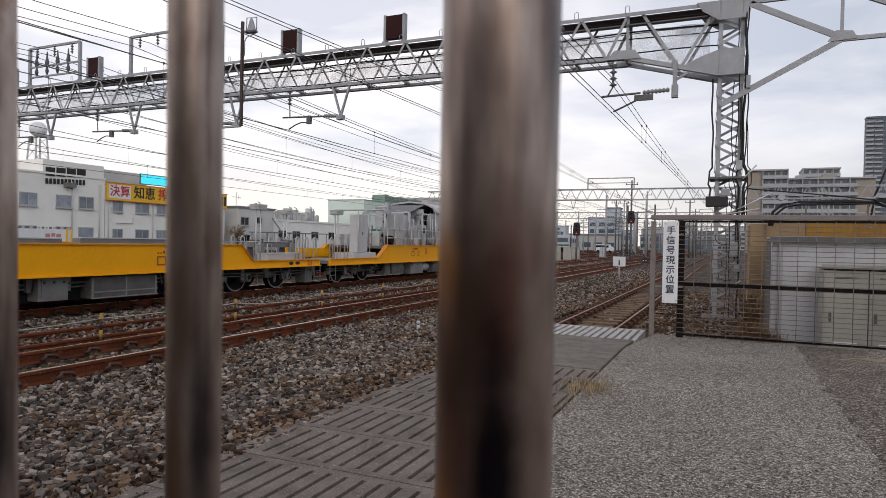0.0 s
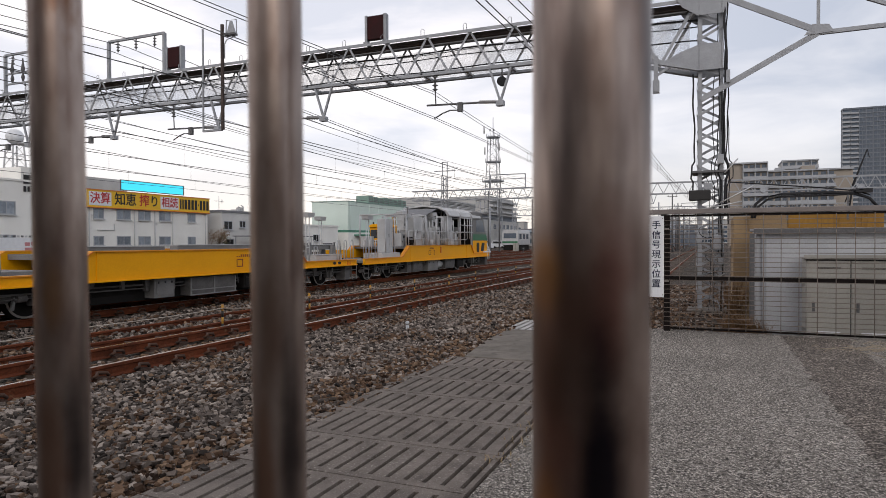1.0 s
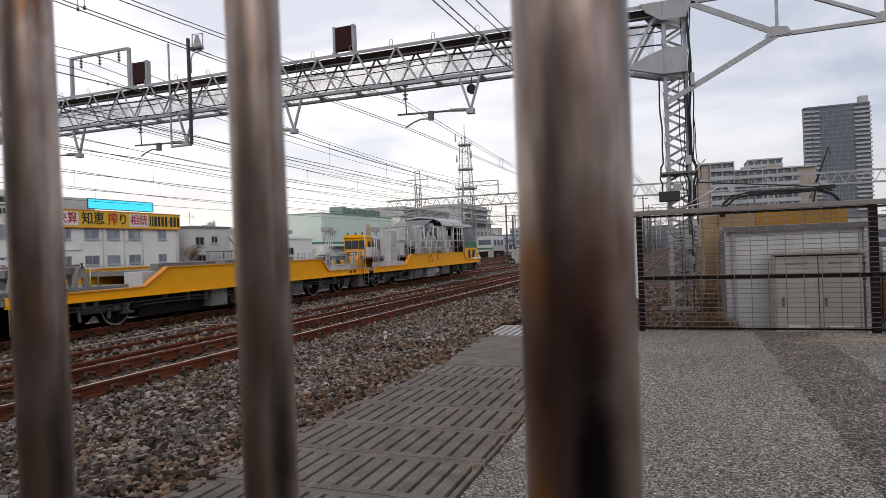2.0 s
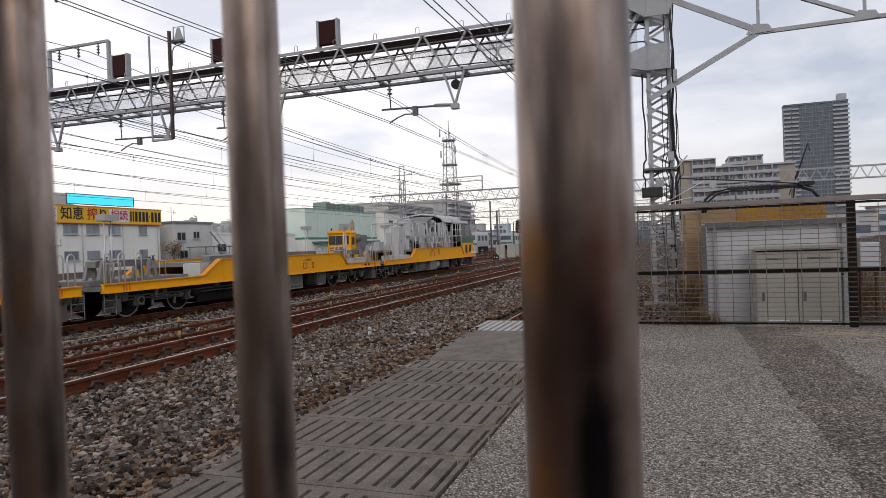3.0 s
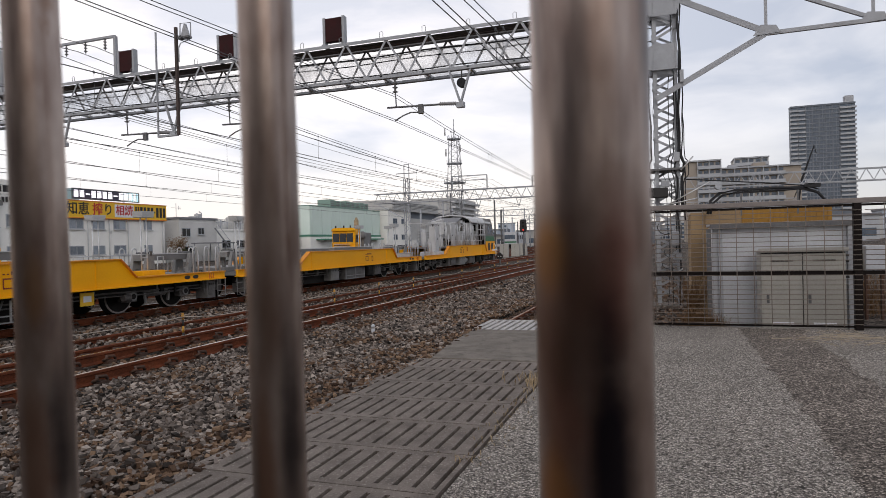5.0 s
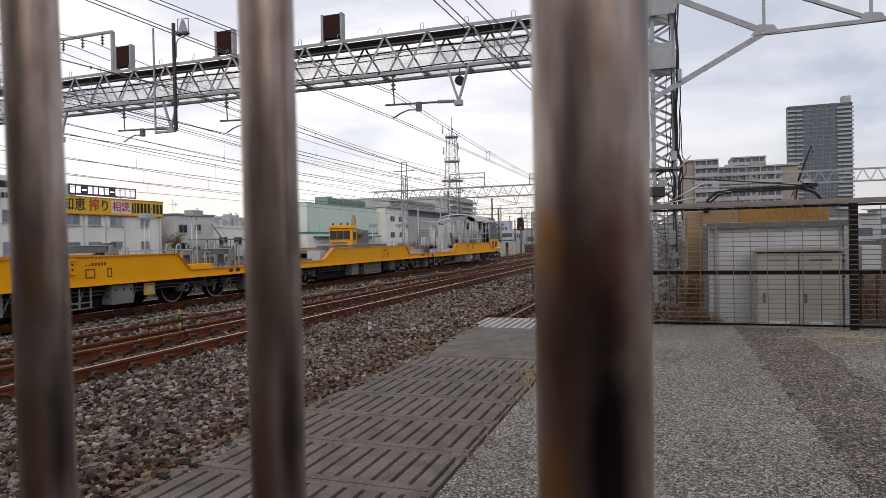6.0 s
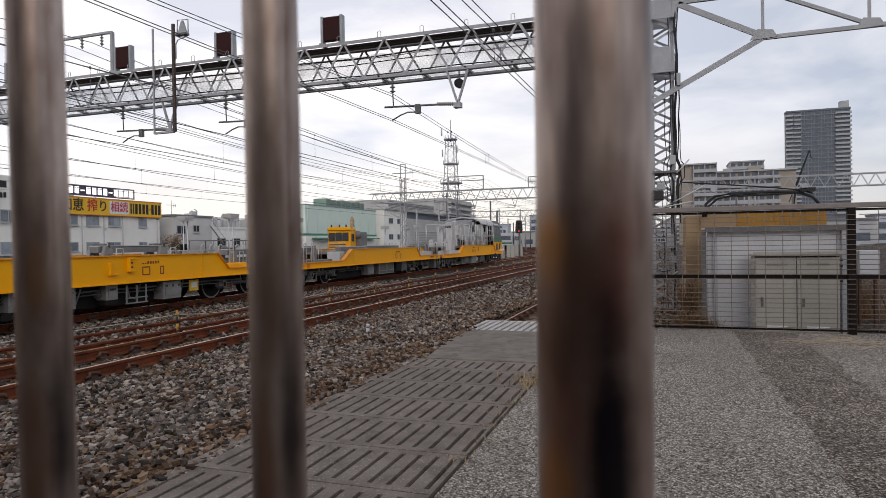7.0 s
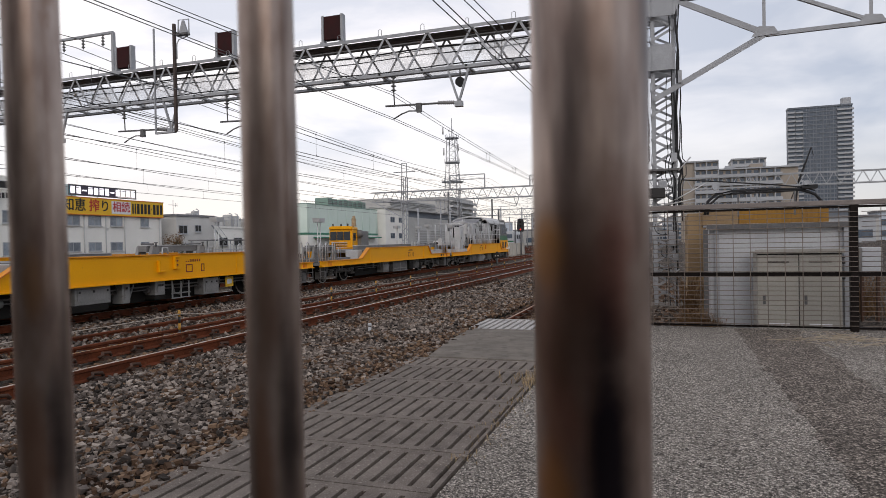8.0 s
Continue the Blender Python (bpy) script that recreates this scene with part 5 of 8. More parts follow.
def wheelset(parent, y, r=0.41):
    w = part("wheelset", Build().tube([(-0.62, 0, 0), (0.62, 0, 0)], 0.07, 8), M_TDARK, parent, at=pose(0, y, r))
    for s in (-1, 1):
        part("wheel", Build().tube([(s * 0.50, 0, 0), (s * 0.525, 0, 0), (s * 0.53, 0, 0), (s * 0.635, 0, 0)], [r + 0.025, r + 0.025, r, r], 28), M_TDARK, w)
        part("rim", Build().tube([(s * 0.636, 0, 0), (s * 0.648, 0, 0)], r - 0.01, 28), M_WHEEL, w)
        part("hub", Build().tube([(s * 0.649, 0, 0), (s * 0.66, 0, 0)], r - 0.05, 24), M_TDARK, w)
        part("axle_cap", Build().tube([(s * 0.66, 0, 0), (s * 0.86, 0, 0), (s * 0.88, 0, 0)], [0.13, 0.13, 0.09], 14), M_TDARK, w)
    return w


def bogie(parent, y):
    """Two axles 1.7 m apart, side frames, springs and axle boxes."""
    t = part("bogie", Build().box(-0.5, 0.5, y - 0.25, y + 0.25, 0.42, 0.6), M_TDARK, parent)
    for s in (-1, 1):
        x = s * 0.90
        f = Build()
        f.prism([(y - 1.28, 0.46), (y - 0.45, 0.46), (y - 0.28, 0.36), (y + 0.28, 0.36), (y + 0.45, 0.46), (y + 1.28, 0.46), (y + 1.22, 0.60), (y + 0.4, 0.62), (y - 0.4, 0.62), (y - 1.22, 0.60)], x - 0.06, x + 0.06, "x")
        part("side_frame", f, M_UNDER, t)
        for k in (-1, 1):
            part("brake_hanger", Build().bar((x + s * 0.07, y + k * 0.42, 0.58), (x + s * 0.07, y + k * 0.36, 0.22), 0.05, 0.05), M_TGREY, t)
        for k in (-1, 1):
            yy = y + k * 0.85
            part("axle_box", Build().box(x - 0.09 + s * 0.06, x + 0.09 + s * 0.06, yy - 0.16, yy + 0.16, 0.28, 0.54), M_UNDER, t, bevel=0.02)
            part("axle_cover", Build().tube([(x + s * 0.15, yy, 0.41), (x + s * 0.20, yy, 0.41)], 0.10, 14), M_TGREY, t)
            part("axle_disc", Build().tube([(x + s * 0.201, yy, 0.41), (x + s * 0.21, yy, 0.41)], 0.065, 12), M_TDARK, t)
            part("spring", Build().tube([(x + s * 0.05, yy + k * 0.24, 0.30 + 0.03 * i) for i in range(10)], [0.075 if i % 2 else 0.055 for i in range(10)], 8), M_TDARK, t)
        part("air_spring", Build().tube([(x, y, 0.40), (x, y, 0.66)], 0.15, 14), M_TGREY, t)
        part("damper", Build().bar((x + s * 0.12, y - 0.5, 0.5), (x + s * 0.12, y + 0.3, 0.5), 0.045, 0.045), M_TGREY, t)
    for k in (-1, 1):
        wheelset(t, y + k * 0.85)
    return t


def flood_light(parent, x, y, z0, top=2.40, w=0.42):
    """A louvred box lamp on two thin posts."""
    p = part("lamp_post", Build().tube([(x, y - 0.09, z0), (x, y - 0.09, top - 0.15)], 0.017, 6).tube([(x, y + 0.09, z0), (x, y + 0.09, top - 0.15)], 0.017, 6).bar((x, y - 0.09, z0 + 0.5), (x, y + 0.09, z0 + 0.5), 0.03, 0.03), M_TUBE, parent)
    part("lamp_head", Build().prism([(y - w / 2, top), (y + w / 2, top), (y + w / 2 - 0.05, top - 0.15), (y - w / 2 + 0.05, top - 0.15)], x - 0.14, x + 0.14, "x"), M_TLIGHT, p)
    for k in range(4):
        part("fin", Build().box(x - 0.15, x + 0.15, y - w / 2 + 0.02, y + w / 2 - 0.02, top - 0.03 - 0.035 * k, top - 0.018 - 0.035 * k), M_TLIGHT, p)


def hoop(parent, x, y, z0, z1, w=0.17, mat=None):
    pts = [(x, y, z0), (x, y, z1 - 0.09)] + [(x, y + w / 2 - w / 2 * math.cos(a), z1 - 0.09 + 0.09 * math.sin(a)) for a in (0.5, 1.0, 1.57, 2.1, 2.64)] + [(x, y + w, z1 - 0.09), (x, y + w, z0)]
    part("hoop_rail", Build().tube(pts, 0.017, 6), mat or M_TUBE, parent)


def side_girder(parent, poly, name="side_girder"):
    """Both side girders with flanges along the upper and lower edges."""
    for s in (-1, 1):
        g = part(name, Build().prism(poly, s * 1.31 - 0.035, s * 1.31 + 0.035, "x"), M_YELLOW, parent)
        tops = [p for p in poly[2:]]
        fl = Build()
        for a, c in zip(tops, tops[1:]):
            fl.bar((s * 1.315, a[0], a[1]), (s * 1.315, c[0], c[1]), 0.15, 0.025)
        part("top_flange", fl, M_EDGE, g)
        lo = Build()
        lo.bar((s * 1.315, poly[0][0], poly[0][1]), (s * 1.315, poly[1][0], poly[1][1]), 0.16, 0.03)
        part("bottom_flange", lo, M_YELLOW, g)
        st = Build()
        for a, c in zip(tops, tops[1:]):
            if abs(a[1] - c[1]) > 0.1:
                st.bar((s * 1.375, a[0], a[1]), (s * 1.375, c[0], c[1]), 0.02, 0.07, up=(1, 0, 0))
        if st.v:
            part("slope_edge", st, M_ORANGE, g)
        rib = Build()
        hi = max(p[1] for p in poly)
        ends = [p[0] for p in poly if abs(p[1] - hi) < 1e-6]
        for y in (min(ends) + 0.12, max(ends) - 0.62):
            rib.box(s * 1.35 - 0.012, s * 1.35 + 0.012, y - 0.012, y + 0.012, poly[0][1] + 0.015, hi - 0.012)
        part("stiffener", rib, M_YELLOW, g)
    return g


def mark_frames(parent, y, big=0.24, z=0.92):
    """The stencilled boxes and the bars of the car number on the girder."""
    for yc, w in ((y, big), (y + 0.50, big * 0.52)):
        b = Build()
        for s in (1.3475,):
            h = 0.20
            b.box(s, s + 0.004, yc - w / 2, yc + w / 2, z - h / 2, z - h / 2 + 0.025)
            b.box(s, s + 0.004, yc - w / 2, yc + w / 2, z + h / 2 - 0.025, z + h / 2)
            b.box(s, s + 0.004, yc - w / 2, yc - w / 2 + 0.025, z - h / 2 + 0.025, z + h / 2 - 0.025)
            b.box(s, s + 0.004, yc + w / 2 - 0.025, yc + w / 2, z - h / 2 + 0.025, z + h / 2 - 0.025)
        part("stencil_box", b, M_STENCIL, parent)
    for k in range(7):
        part("number_bar", Build().box(1.3475, 1.3515, y - 0.12 + 0.08 * k, y - 0.075 + 0.08 * k, z + 0.16, z + (0.185 if k < 2 else 0.225)), M_STENCIL, parent, "small dark bar of the painted car number")


def under_boxes(parent, items):
    for y0, y1, z0, z1, mt, kind in items:
        p = part(kind, Build().box(0.85, 1.22, y0, y1, z0, z1), mt, parent, bevel=0.012)
        if kind == "equipment_box":
            part("cover", Build().box(1.222, 1.236, y0 + 0.06, y1 - 0.06, z0 + 0.08, z1 - 0.06), mt, p)
            for yy in (y0 + 0.1, (y0 + y1) / 2, y1 - 0.1):
                part("latch", Build().box(1.237, 1.248, yy - 0.02, yy + 0.02, z1 - 0.13, z1 - 0.08), M_INKBLACK, p)


def ladder(parent, x, y, z0, z1, w=0.32):
    b = Build()
    b.tube([(x, y, z1), (x, y, z0), (x, y + w, z0), (x, y + w, z1)], 0.012, 6)
    for k in range(1, 3):
        z = z0 + (z1 - z0) * k / 3
        b.tube([(x, y, z), (x, y + w, z)], 0.011, 6)
    part("step_ladder", b, M_TGREY, parent)


def coupler(parent, y, d):
    c = part("coupler", Build().box(-0.12, 0.12, min(y, y + d * 0.30), max(y, y + d * 0.30), 0.62, 0.86), M_TDARK, parent)
    part("buffer_plate", Build().box(-0.75, 0.75, y - 0.03, y + 0.03, 0.30, 0.72), M_UNDER, c)
    for x in (-0.45, 0.5, 0.62):
        part("hose", Build().tube([(x, y, 0.6), (x, y + d * 0.12, 0.42), (x, y + d * 0.25, 0.36), (x, y + d * 0.36, 0.45)], 0.03, 6), M_TDARK, c)


def rail_stand(parent, y0, y1, z0, z1):
    """Grey channel that carries the long rails, set towards the near side on pedestals with guide rollers at its ends."""
    b = part("carrier_beam", Build().box(0.40, 0.66, y0, y1, z1 - 0.15, z1), M_TGREY, parent, bevel=0.008)
    part("carrier_lip", Build().box(0.38, 0.68, y0 + 0.02, y1 - 0.02, z1 + 0.001, z1 + 0.02), M_TLIGHT, b)
    if z1 - z0 < 0.2:
        return
    for y in (y0 + 0.17, y1 - 0.17):
        for x in (0.32, 0.74):
            part("pedestal", Build().prism([(y - 0.20, z0), (y - 0.11, z0), (y - 0.07, z0 + 0.2), (y + 0.05, z0 + 0.2), (y + 0.08, z0), (y + 0.17, z0), (y + 0.11, z1 - 0.08), (y + 0.08, z1 + 0.01), (y - 0.08, z1 + 0.01), (y - 0.14, z1 - 0.18)], x - 0.05, x + 0.05, "x"), M_UBOX, b, bevel=0.012)
        part("roller", Build().tube([(0.34, y, z1 + 0.045), (0.72, y, z1 + 0.045)], 0.022, 12), M_STEEL_DARK, b)
        part("knob", Build().tube([(0.80, y, z1 - 0.02), (0.80, y, z1 + 0.06), (0.80, y, z1 + 0.09)], [0.022, 0.022, 0.05], 8), M_STEEL_DARK, b)
        part("guide_cage", Build().tube([(0.85, y + 0.14, z0), (0.85, y + 0.16, z1 - 0.05), (0.85, y + 0.34, z1 - 0.05), (0.85, y + 0.36, z0)], 0.016, 6), M_TUBE, b)


L = 14.87


def under_gear(parent, y0, y1, seed, keep_out=()):
    """Sill, pipes, brake gear and brackets that fill the space under the deck."""
    r = random.Random(seed)
    for s in (-1, 1):
        part("sill", Build().box(s * 0.98 - 0.05, s * 0.98 + 0.05, y0, y1, 0.47, 0.695), M_TDARK, parent)
        for z, rr in ((0.52, 0.022), (0.44, 0.016)):
            part("brake_pipe", Build().tube([(s * 1.06, y0 + (y1 - y0) * k / 12, z + 0.015 * math.sin(k * 2.3)) for k in range(13)], rr, 6), M_UNDER, parent)
        for k in range(17):
            y = y0 + (y1 - y0) * (k + r.uniform(0.1, 0.9)) / 17
            w, h = r.uniform(0.06, 0.22), r.uniform(0.12, 0.34)
            kind = r.random()
            x = s * r.uniform(1.0, 1.12)
            mt = r.choice((M_TDARK, M_UNDER, M_UNDER, M_TGREY))
            if kind < 0.45:
                part("bracket", Build().prism([(y - w / 2, 0.66), (y + w / 2, 0.66), (y + w / 3, 0.66 - h), (y - w / 3, 0.66 - h)], x - 0.05, x + 0.05, "x"), mt, parent)
            elif kind < 0.75:
                part("cylinder", Build().tube([(x, y - w * 0.8, 0.5 - h / 3), (x, y + w * 0.8, 0.5 - h / 3)], 0.05 + w / 5, 12), mt, parent)
            else:
                part("hose", Build().tube([(x, y - w, 0.62), (x, y - w * 0.6, 0.42 - h / 3), (x, y + w * 0.3, 0.36 - h / 3), (x, y + w, 0.6)], 0.02, 6), M_TGREY, parent)


def flat_car(label, boxes, case, seed, tag=None, carriers=()):
    """A rail-carrying car; its front coupling is at y = 0 and its body runs back to -L."""
    car = thing("rail_wagon", label, "rail wagon", group="cars of the yellow train")
    poly = [(-14.58, 0.67), (-0.28, 0.67), (-0.28, 0.855), (-3.38, 0.865), (-3.83, 1.285), (-10.74, 1.285), (-11.45, 0.865), (-14.58, 0.855)]
    g = side_girder(car, poly)
    part("deck", Build().box(-1.27, 1.27, -14.56, -0.30, 0.70, 0.80), M_TGREY, car)
    part("high_deck", Build().box(-1.25, 1.25, -10.7, -3.85, 1.10, 1.22), M_TGREY, car)
    part("centre_sill", Build().box(-0.3, 0.3, -14.4, -0.4, 0.42, 0.69), M_TDARK, car)
    part("cross_tank", Build().tube([(0.72, -10.4, 0.40), (0.72, -9.3, 0.40)], 0.22, 16), M_TDARK, car)
    for y in (-12.45, -2.36):
        bogie(car, y)
    under_boxes(car, boxes + ((-0.86, -0.52, 0.16, 0.64, M_UNDER, "equipment_box"), (-14.2, -14.0, 0.2, 0.64, M_UNDER, "equipment_box")))
    under_gear(car, -14.3, -0.5, seed)
    # added dark block: stops light showing through, stands in for shade under the deck
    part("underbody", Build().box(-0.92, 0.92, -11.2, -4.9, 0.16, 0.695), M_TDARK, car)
    fr = Build()
    a, c = case
    for y in (a + 0.03, (a + c) / 2, c - 0.05):
        fr.box(1.225, 1.24, y - 0.02, y + 0.02, 0.205, 0.6)
    fr.box(1.225, 1.24, a, c, 0.30, 0.325)
    fr.box(1.225, 1.24, a, c, 0.18, 0.205)
    if tag:
        part("yellow_tag", Build().box(1.10, 1.12, tag[0], tag[1], 0.32, 0.60), M_SIGNYELLOW, car)
        part("tag_label", Build().box(1.121, 1.124, tag[0] + 0.07, tag[1] - 0.07, 0.40, 0.53), M_WHITE, car)
    part("case_frame", fr, M_UBOX, car)
    for y0, y1, z1 in carriers:
        rail_stand(car, y0, y1, 1.22 if z1 < 1.45 else 1.1, z1)
    rail_stand(car, -14.15, -12.4, 0.93, 1.36)
    rail_stand(car, -2.5, -0.7, 0.80, 1.36)
    part("low_bed", Build().box(-0.85, 0.85, -14.5, -11.4, 0.805, 0.93), M_TGREY, car, bevel=0.01)
    if tag:
        part("tool_chest", Build().box(0.85, 1.2, -3.0, -2.3, 0.805, 0.99), M_YELLOW, car, bevel=0.015)
    else:
        part("tool_chest", Build().box(0.85, 1.2, -2.6, -1.0, 0.805, 1.03), M_TLIGHT, car, bevel=0.015)
        part("chest_lid", Build().box(0.83, 1.22, -2.62, -0.98, 1.034, 1.06), M_TLIGHT, car, bevel=0.006)
    part("low_bed", Build().box(-0.85, 0.8, -3.2, -0.5, 0.805, 0.86), M_TGREY, car, bevel=0.01)
    for y in (-14.45, -14.05, -13.55, -1.35, -0.92, -0.48):
        hoop(car, 1.22, y, 0.80, 1.53)
        hoop(car, -1.22, y, 0.80, 1.53)
    flood_light(car, 1.0, -14.1, 0.80)
    flood_light(car, 1.0, -2.75, 0.80)
    flood_light(car, -1.0, -2.3, 0.80)
    b = Build()
    for k in range(9):
        b.tube([(-1.2, -3.1 + 0.3 * k, 0.8), (-1.2, -3.1 + 0.3 * k, 1.35)], 0.014, 5)
    b.tube([(-1.2, -3.1, 1.35), (-1.2, -0.7, 1.35)], 0.018, 6)
    b.tube([(-1.2, -3.1, 1.08), (-1.2, -0.7, 1.08)], 0.014, 6)
    part("guard_rail", b, M_TUBE, car)
    mark_frames(car, -6.35)
    lab = Build()
    for y in (-1.72, -1.42):
        lab.prism([(y + 0.10 * math.cos(a), 0.765 + 0.048 * math.sin(a)) for a in [6.283 * k / 16 for k in range(16)]], 1.346, 1.352, "x")
    part("oval_plate", lab, M_INKBLACK, car)
    tie = Build()
    for y in (-0.9, -0.82, -0.74, -14.05, -13.97, -13.89):
        tie.box(1.346, 1.362, y - 0.014, y + 0.014, 0.68, 0.82)
    part("step_ribs", tie, M_ORANGE, car)
    part("yellow_chest", Build().box(0.55, 1.1, -11.25, -10.85, 0.81, 1.2), M_TLIGHT, car, bevel=0.015)
    for y, d in ((-0.28, 1), (-14.58, -1)):
        coupler(car, y, d)
    ladder(car, 1.25, -0.46, 0.16, 0.66)
    ladder(car, 1.25, -14.5, 0.16, 0.66)
    if tag:
        part("side_bracket", Build().box(1.347, 1.42, -7.44, -7.40, 0.86, 1.14).box(1.347, 1.42, -7.396, -7.22, 0.86, 0.90), M_YELLOW, car, bevel=0.006)
        part("side_bracket", Build().box(1.347, 1.43, -6.93, -6.89, 0.92, 1.24).box(1.347, 1.37, -6.886, -6.75, 0.92, 1.24).box(1.372, 1.43, -6.886, -6.75, 0.92, 0.96).box(1.372, 1.43, -6.886, -6.75, 1.20, 1.24), M_YELLOW, car, bevel=0.006)
        for z in (1.02, 1.12):
            part("bolt", Build().tube([(1.371, -6.80, z), (1.39, -6.80, z)], 0.022, 8), M_STENCIL, car)
    return car


def cab_car(label):
    """The front car: cabinets, canopy and driver's cab; its rear coupling is at y = 0."""
    car = thing("cab_wagon", label, "rail wagon", group="cars of the yellow train")
    poly = [(0.28, 0.66), (14.35, 0.66), (14.35, 0.85), (11.75, 0.86), (11.35, 1.30), (3.95, 1.30), (3.28, 0.86), (0.28, 0.85)]
    side_girder(car, poly)
    part("deck", Build().box(-1.27, 1.27, 0.30, 14.33, 0.70, 0.80), M_TGREY, car)
    part("high_deck", Build().box(-1.25, 1.25, 4.0, 11.3, 1.18, 1.26), M_TGREY, car)
    part("centre_sill", Build().box(-0.3, 0.3, 0.4, 14.0, 0.42, 0.69), M_TDARK, car)
    for y in (2.55, 12.1):
        bogie(car, y)
    under_boxes(car, ((4.05, 4.45, 0.2, 0.64, M_UNDER, "equipment_box"), (4.6, 5.6, 0.22, 0.64, M_UNDER, "equipment_box"), (6.2, 7.3, 0.16, 0.64, M_UBOX, "equipment_box"),
                      (8.2, 9.4, 0.2, 0.64, M_UNDER, "equipment_box"), (9.7, 10.6, 0.22, 0.64, M_TDARK, "equipment_box")))
    under_gear(car, 0.5, 14.0, 21)
    # same added block as under the wagons, dark in place of shade
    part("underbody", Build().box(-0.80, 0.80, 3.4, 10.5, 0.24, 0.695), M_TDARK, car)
    part("air_tank", Build().tube([(0.95, 7.5, 0.42), (0.95, 8.1, 0.42)], 0.18, 14), M_TLIGHT, car)
    coupler(car, 0.28, -1)
    ladder(car, 1.25, 0.4, 0.16, 0.66)
    for y in (0.42, 0.85, 1.3):
        hoop(car, 1.22, y, 0.80, 1.53)
        hoop(car, -1.22, y, 0.80, 1.53)
    flood_light(car, 1.0, 1.1, 0.80, top=2.44)
    flood_light(car, -1.0, 1.0, 0.80, top=2.44)
    flood_light(car, 1.0, 4.4, 1.26, top=2.62)

    def locker(x0, x1, y0, y1, z0, z1):
        c = part("locker", Build().box(x0, x1, y0, y1, z0, z1), M_TLIGHT, car, bevel=0.015)
        b = Build().box(x1 + 0.001, x1 + 0.012, y0 + 0.06, (y0 + y1) / 2 - 0.01, z0 + 0.06, z1 - 0.06)
        b.box(x1 + 0.001, x1 + 0.012, (y0 + y1) / 2 + 0.01, y1 - 0.06, z0 + 0.06, z1 - 0.06)
        part("locker_door", b, M_TLIGHT, c)
        part("latch", Build().box(x1 + 0.013, x1 + 0.025, (y0 + y1) / 2 - 0.06, (y0 + y1) / 2 - 0.03, (z0 + z1) / 2 - 0.06, (z0 + z1) / 2 + 0.06), M_TDARK, c)

    locker(0.85, 1.2, 2.15, 2.80, 1.05, 2.36)
    part("white_tray", Build().box(0.5, 1.3, 1.7, 3.25, 0.80, 1.04), M_TLIGHT, car, bevel=0.02)
    locker(0.8, 1.12, 4.9, 5.75, 1.26, 2.56)
    locker(0.7, 1.05, 6.5, 7.0, 1.26, 2.1)
    locker(0.2, 0.5, 7.2, 7.8, 1.26, 2.7)
    locker(0.85, 1.2, 8.55, 9.15, 1.26, 2.70)
    locker(-0.9, -0.2, 7.6, 8.8, 1.26, 2.5)
    locker(0.45, 1.0, 10.2, 10.6, 1.26, 2.0)
    gr = Build()
    for k in range(11):
        y = 4.1 + 0.66 * k
        gr.tube([(1.27, y, 1.27), (1.27, y, 2.45 if k % 4 == 2 else 1.92)], 0.02, 5)
    for z in (1.58, 1.92):
        gr.tube([(1.27, 4.1, z), (1.27, 10.95, z)], 0.018, 5)
    part("guard_rail", gr, M_TUBE, car)
    for y in (4.2, 6.25, 8.2, 10.2):
        fr = Build()
        for x in (-1.1, 1.1):
            fr.tube([(x, y, 1.27), (x, y, 2.62)], 0.03, 6)
        fr.tube([(-1.1, y, 2.62), (1.1, y, 2.62)], 0.03, 6)
        part("frame", fr, M_TUBE, car)
    # small gear on the high deck
    gear = random.Random(5)
    for k in range(16):
        y, x = gear.uniform(3.6, 11.2), gear.uniform(-1.0, 1.0)
        h, w = gear.uniform(0.25, 0.9), gear.uniform(0.12, 0.3)
        part("gear_box", Build().box(x - w / 2, x + w / 2, y - w / 2, y + w / 2, 1.262, 1.262 + h), (M_TLIGHT, M_TGREY, M_TDARK, M_TLIGHT)[k % 4], car, bevel=0.012)
    for k in range(10):
        y = 4.3 + 0.7 * k
        part("gear_pipe", Build().tube([(0.3, y, 1.27), (0.3, y, 2.0 + 0.5 * (k % 3)), (0.3, y + 0.35, 2.05 + 0.5 * (k % 3)), (0.3, y + 0.35, 1.27)], 0.03, 6), M_TUBE, car)
    lf = Build()
    for y in (2.08, 2.88):
        lf.tube([(1.24, y, 0.82), (1.24, y, 2.5)], 0.022, 6)
    lf.tube([(1.24, 2.08, 2.5), (1.24, 2.88, 2.5)], 0.022, 6)
    part("locker_frame", lf, M_TUBE, car)
    for y, z0, w, h, d in ((4.15, 1.27, 0.5, 0.55, 0.9), (4.2, 1.95, 0.42, 0.62, 1.0), (6.25, 1.27, 0.34, 1.25, 0.95), (7.35, 1.27, 0.6, 0.9, 1.05), (7.9, 1.27, 0.35, 1.35, 0.7), (9.45, 1.27, 0.45, 1.2, 1.0), (9.95, 1.27, 0.3, 0.7, 1.1), (10.75, 1.27, 0.4, 0.95, 0.9)):
        c = part("control_box", Build().box(d - 0.32, d, y, y + w, z0, z0 + h), M_TLIGHT, car, bevel=0.02)
        part("display", Build().box(d + 0.001, d + 0.01, y + w * 0.3, y + w * 0.75, z0 + h * 0.62, z0 + h * 0.84), M_INKBLACK, c)
        part("handle", Build().box(d + 0.001, d + 0.03, y + 0.05, y + 0.08, z0 + h * 0.3, z0 + h * 0.45), M_STEEL_DARK, c)
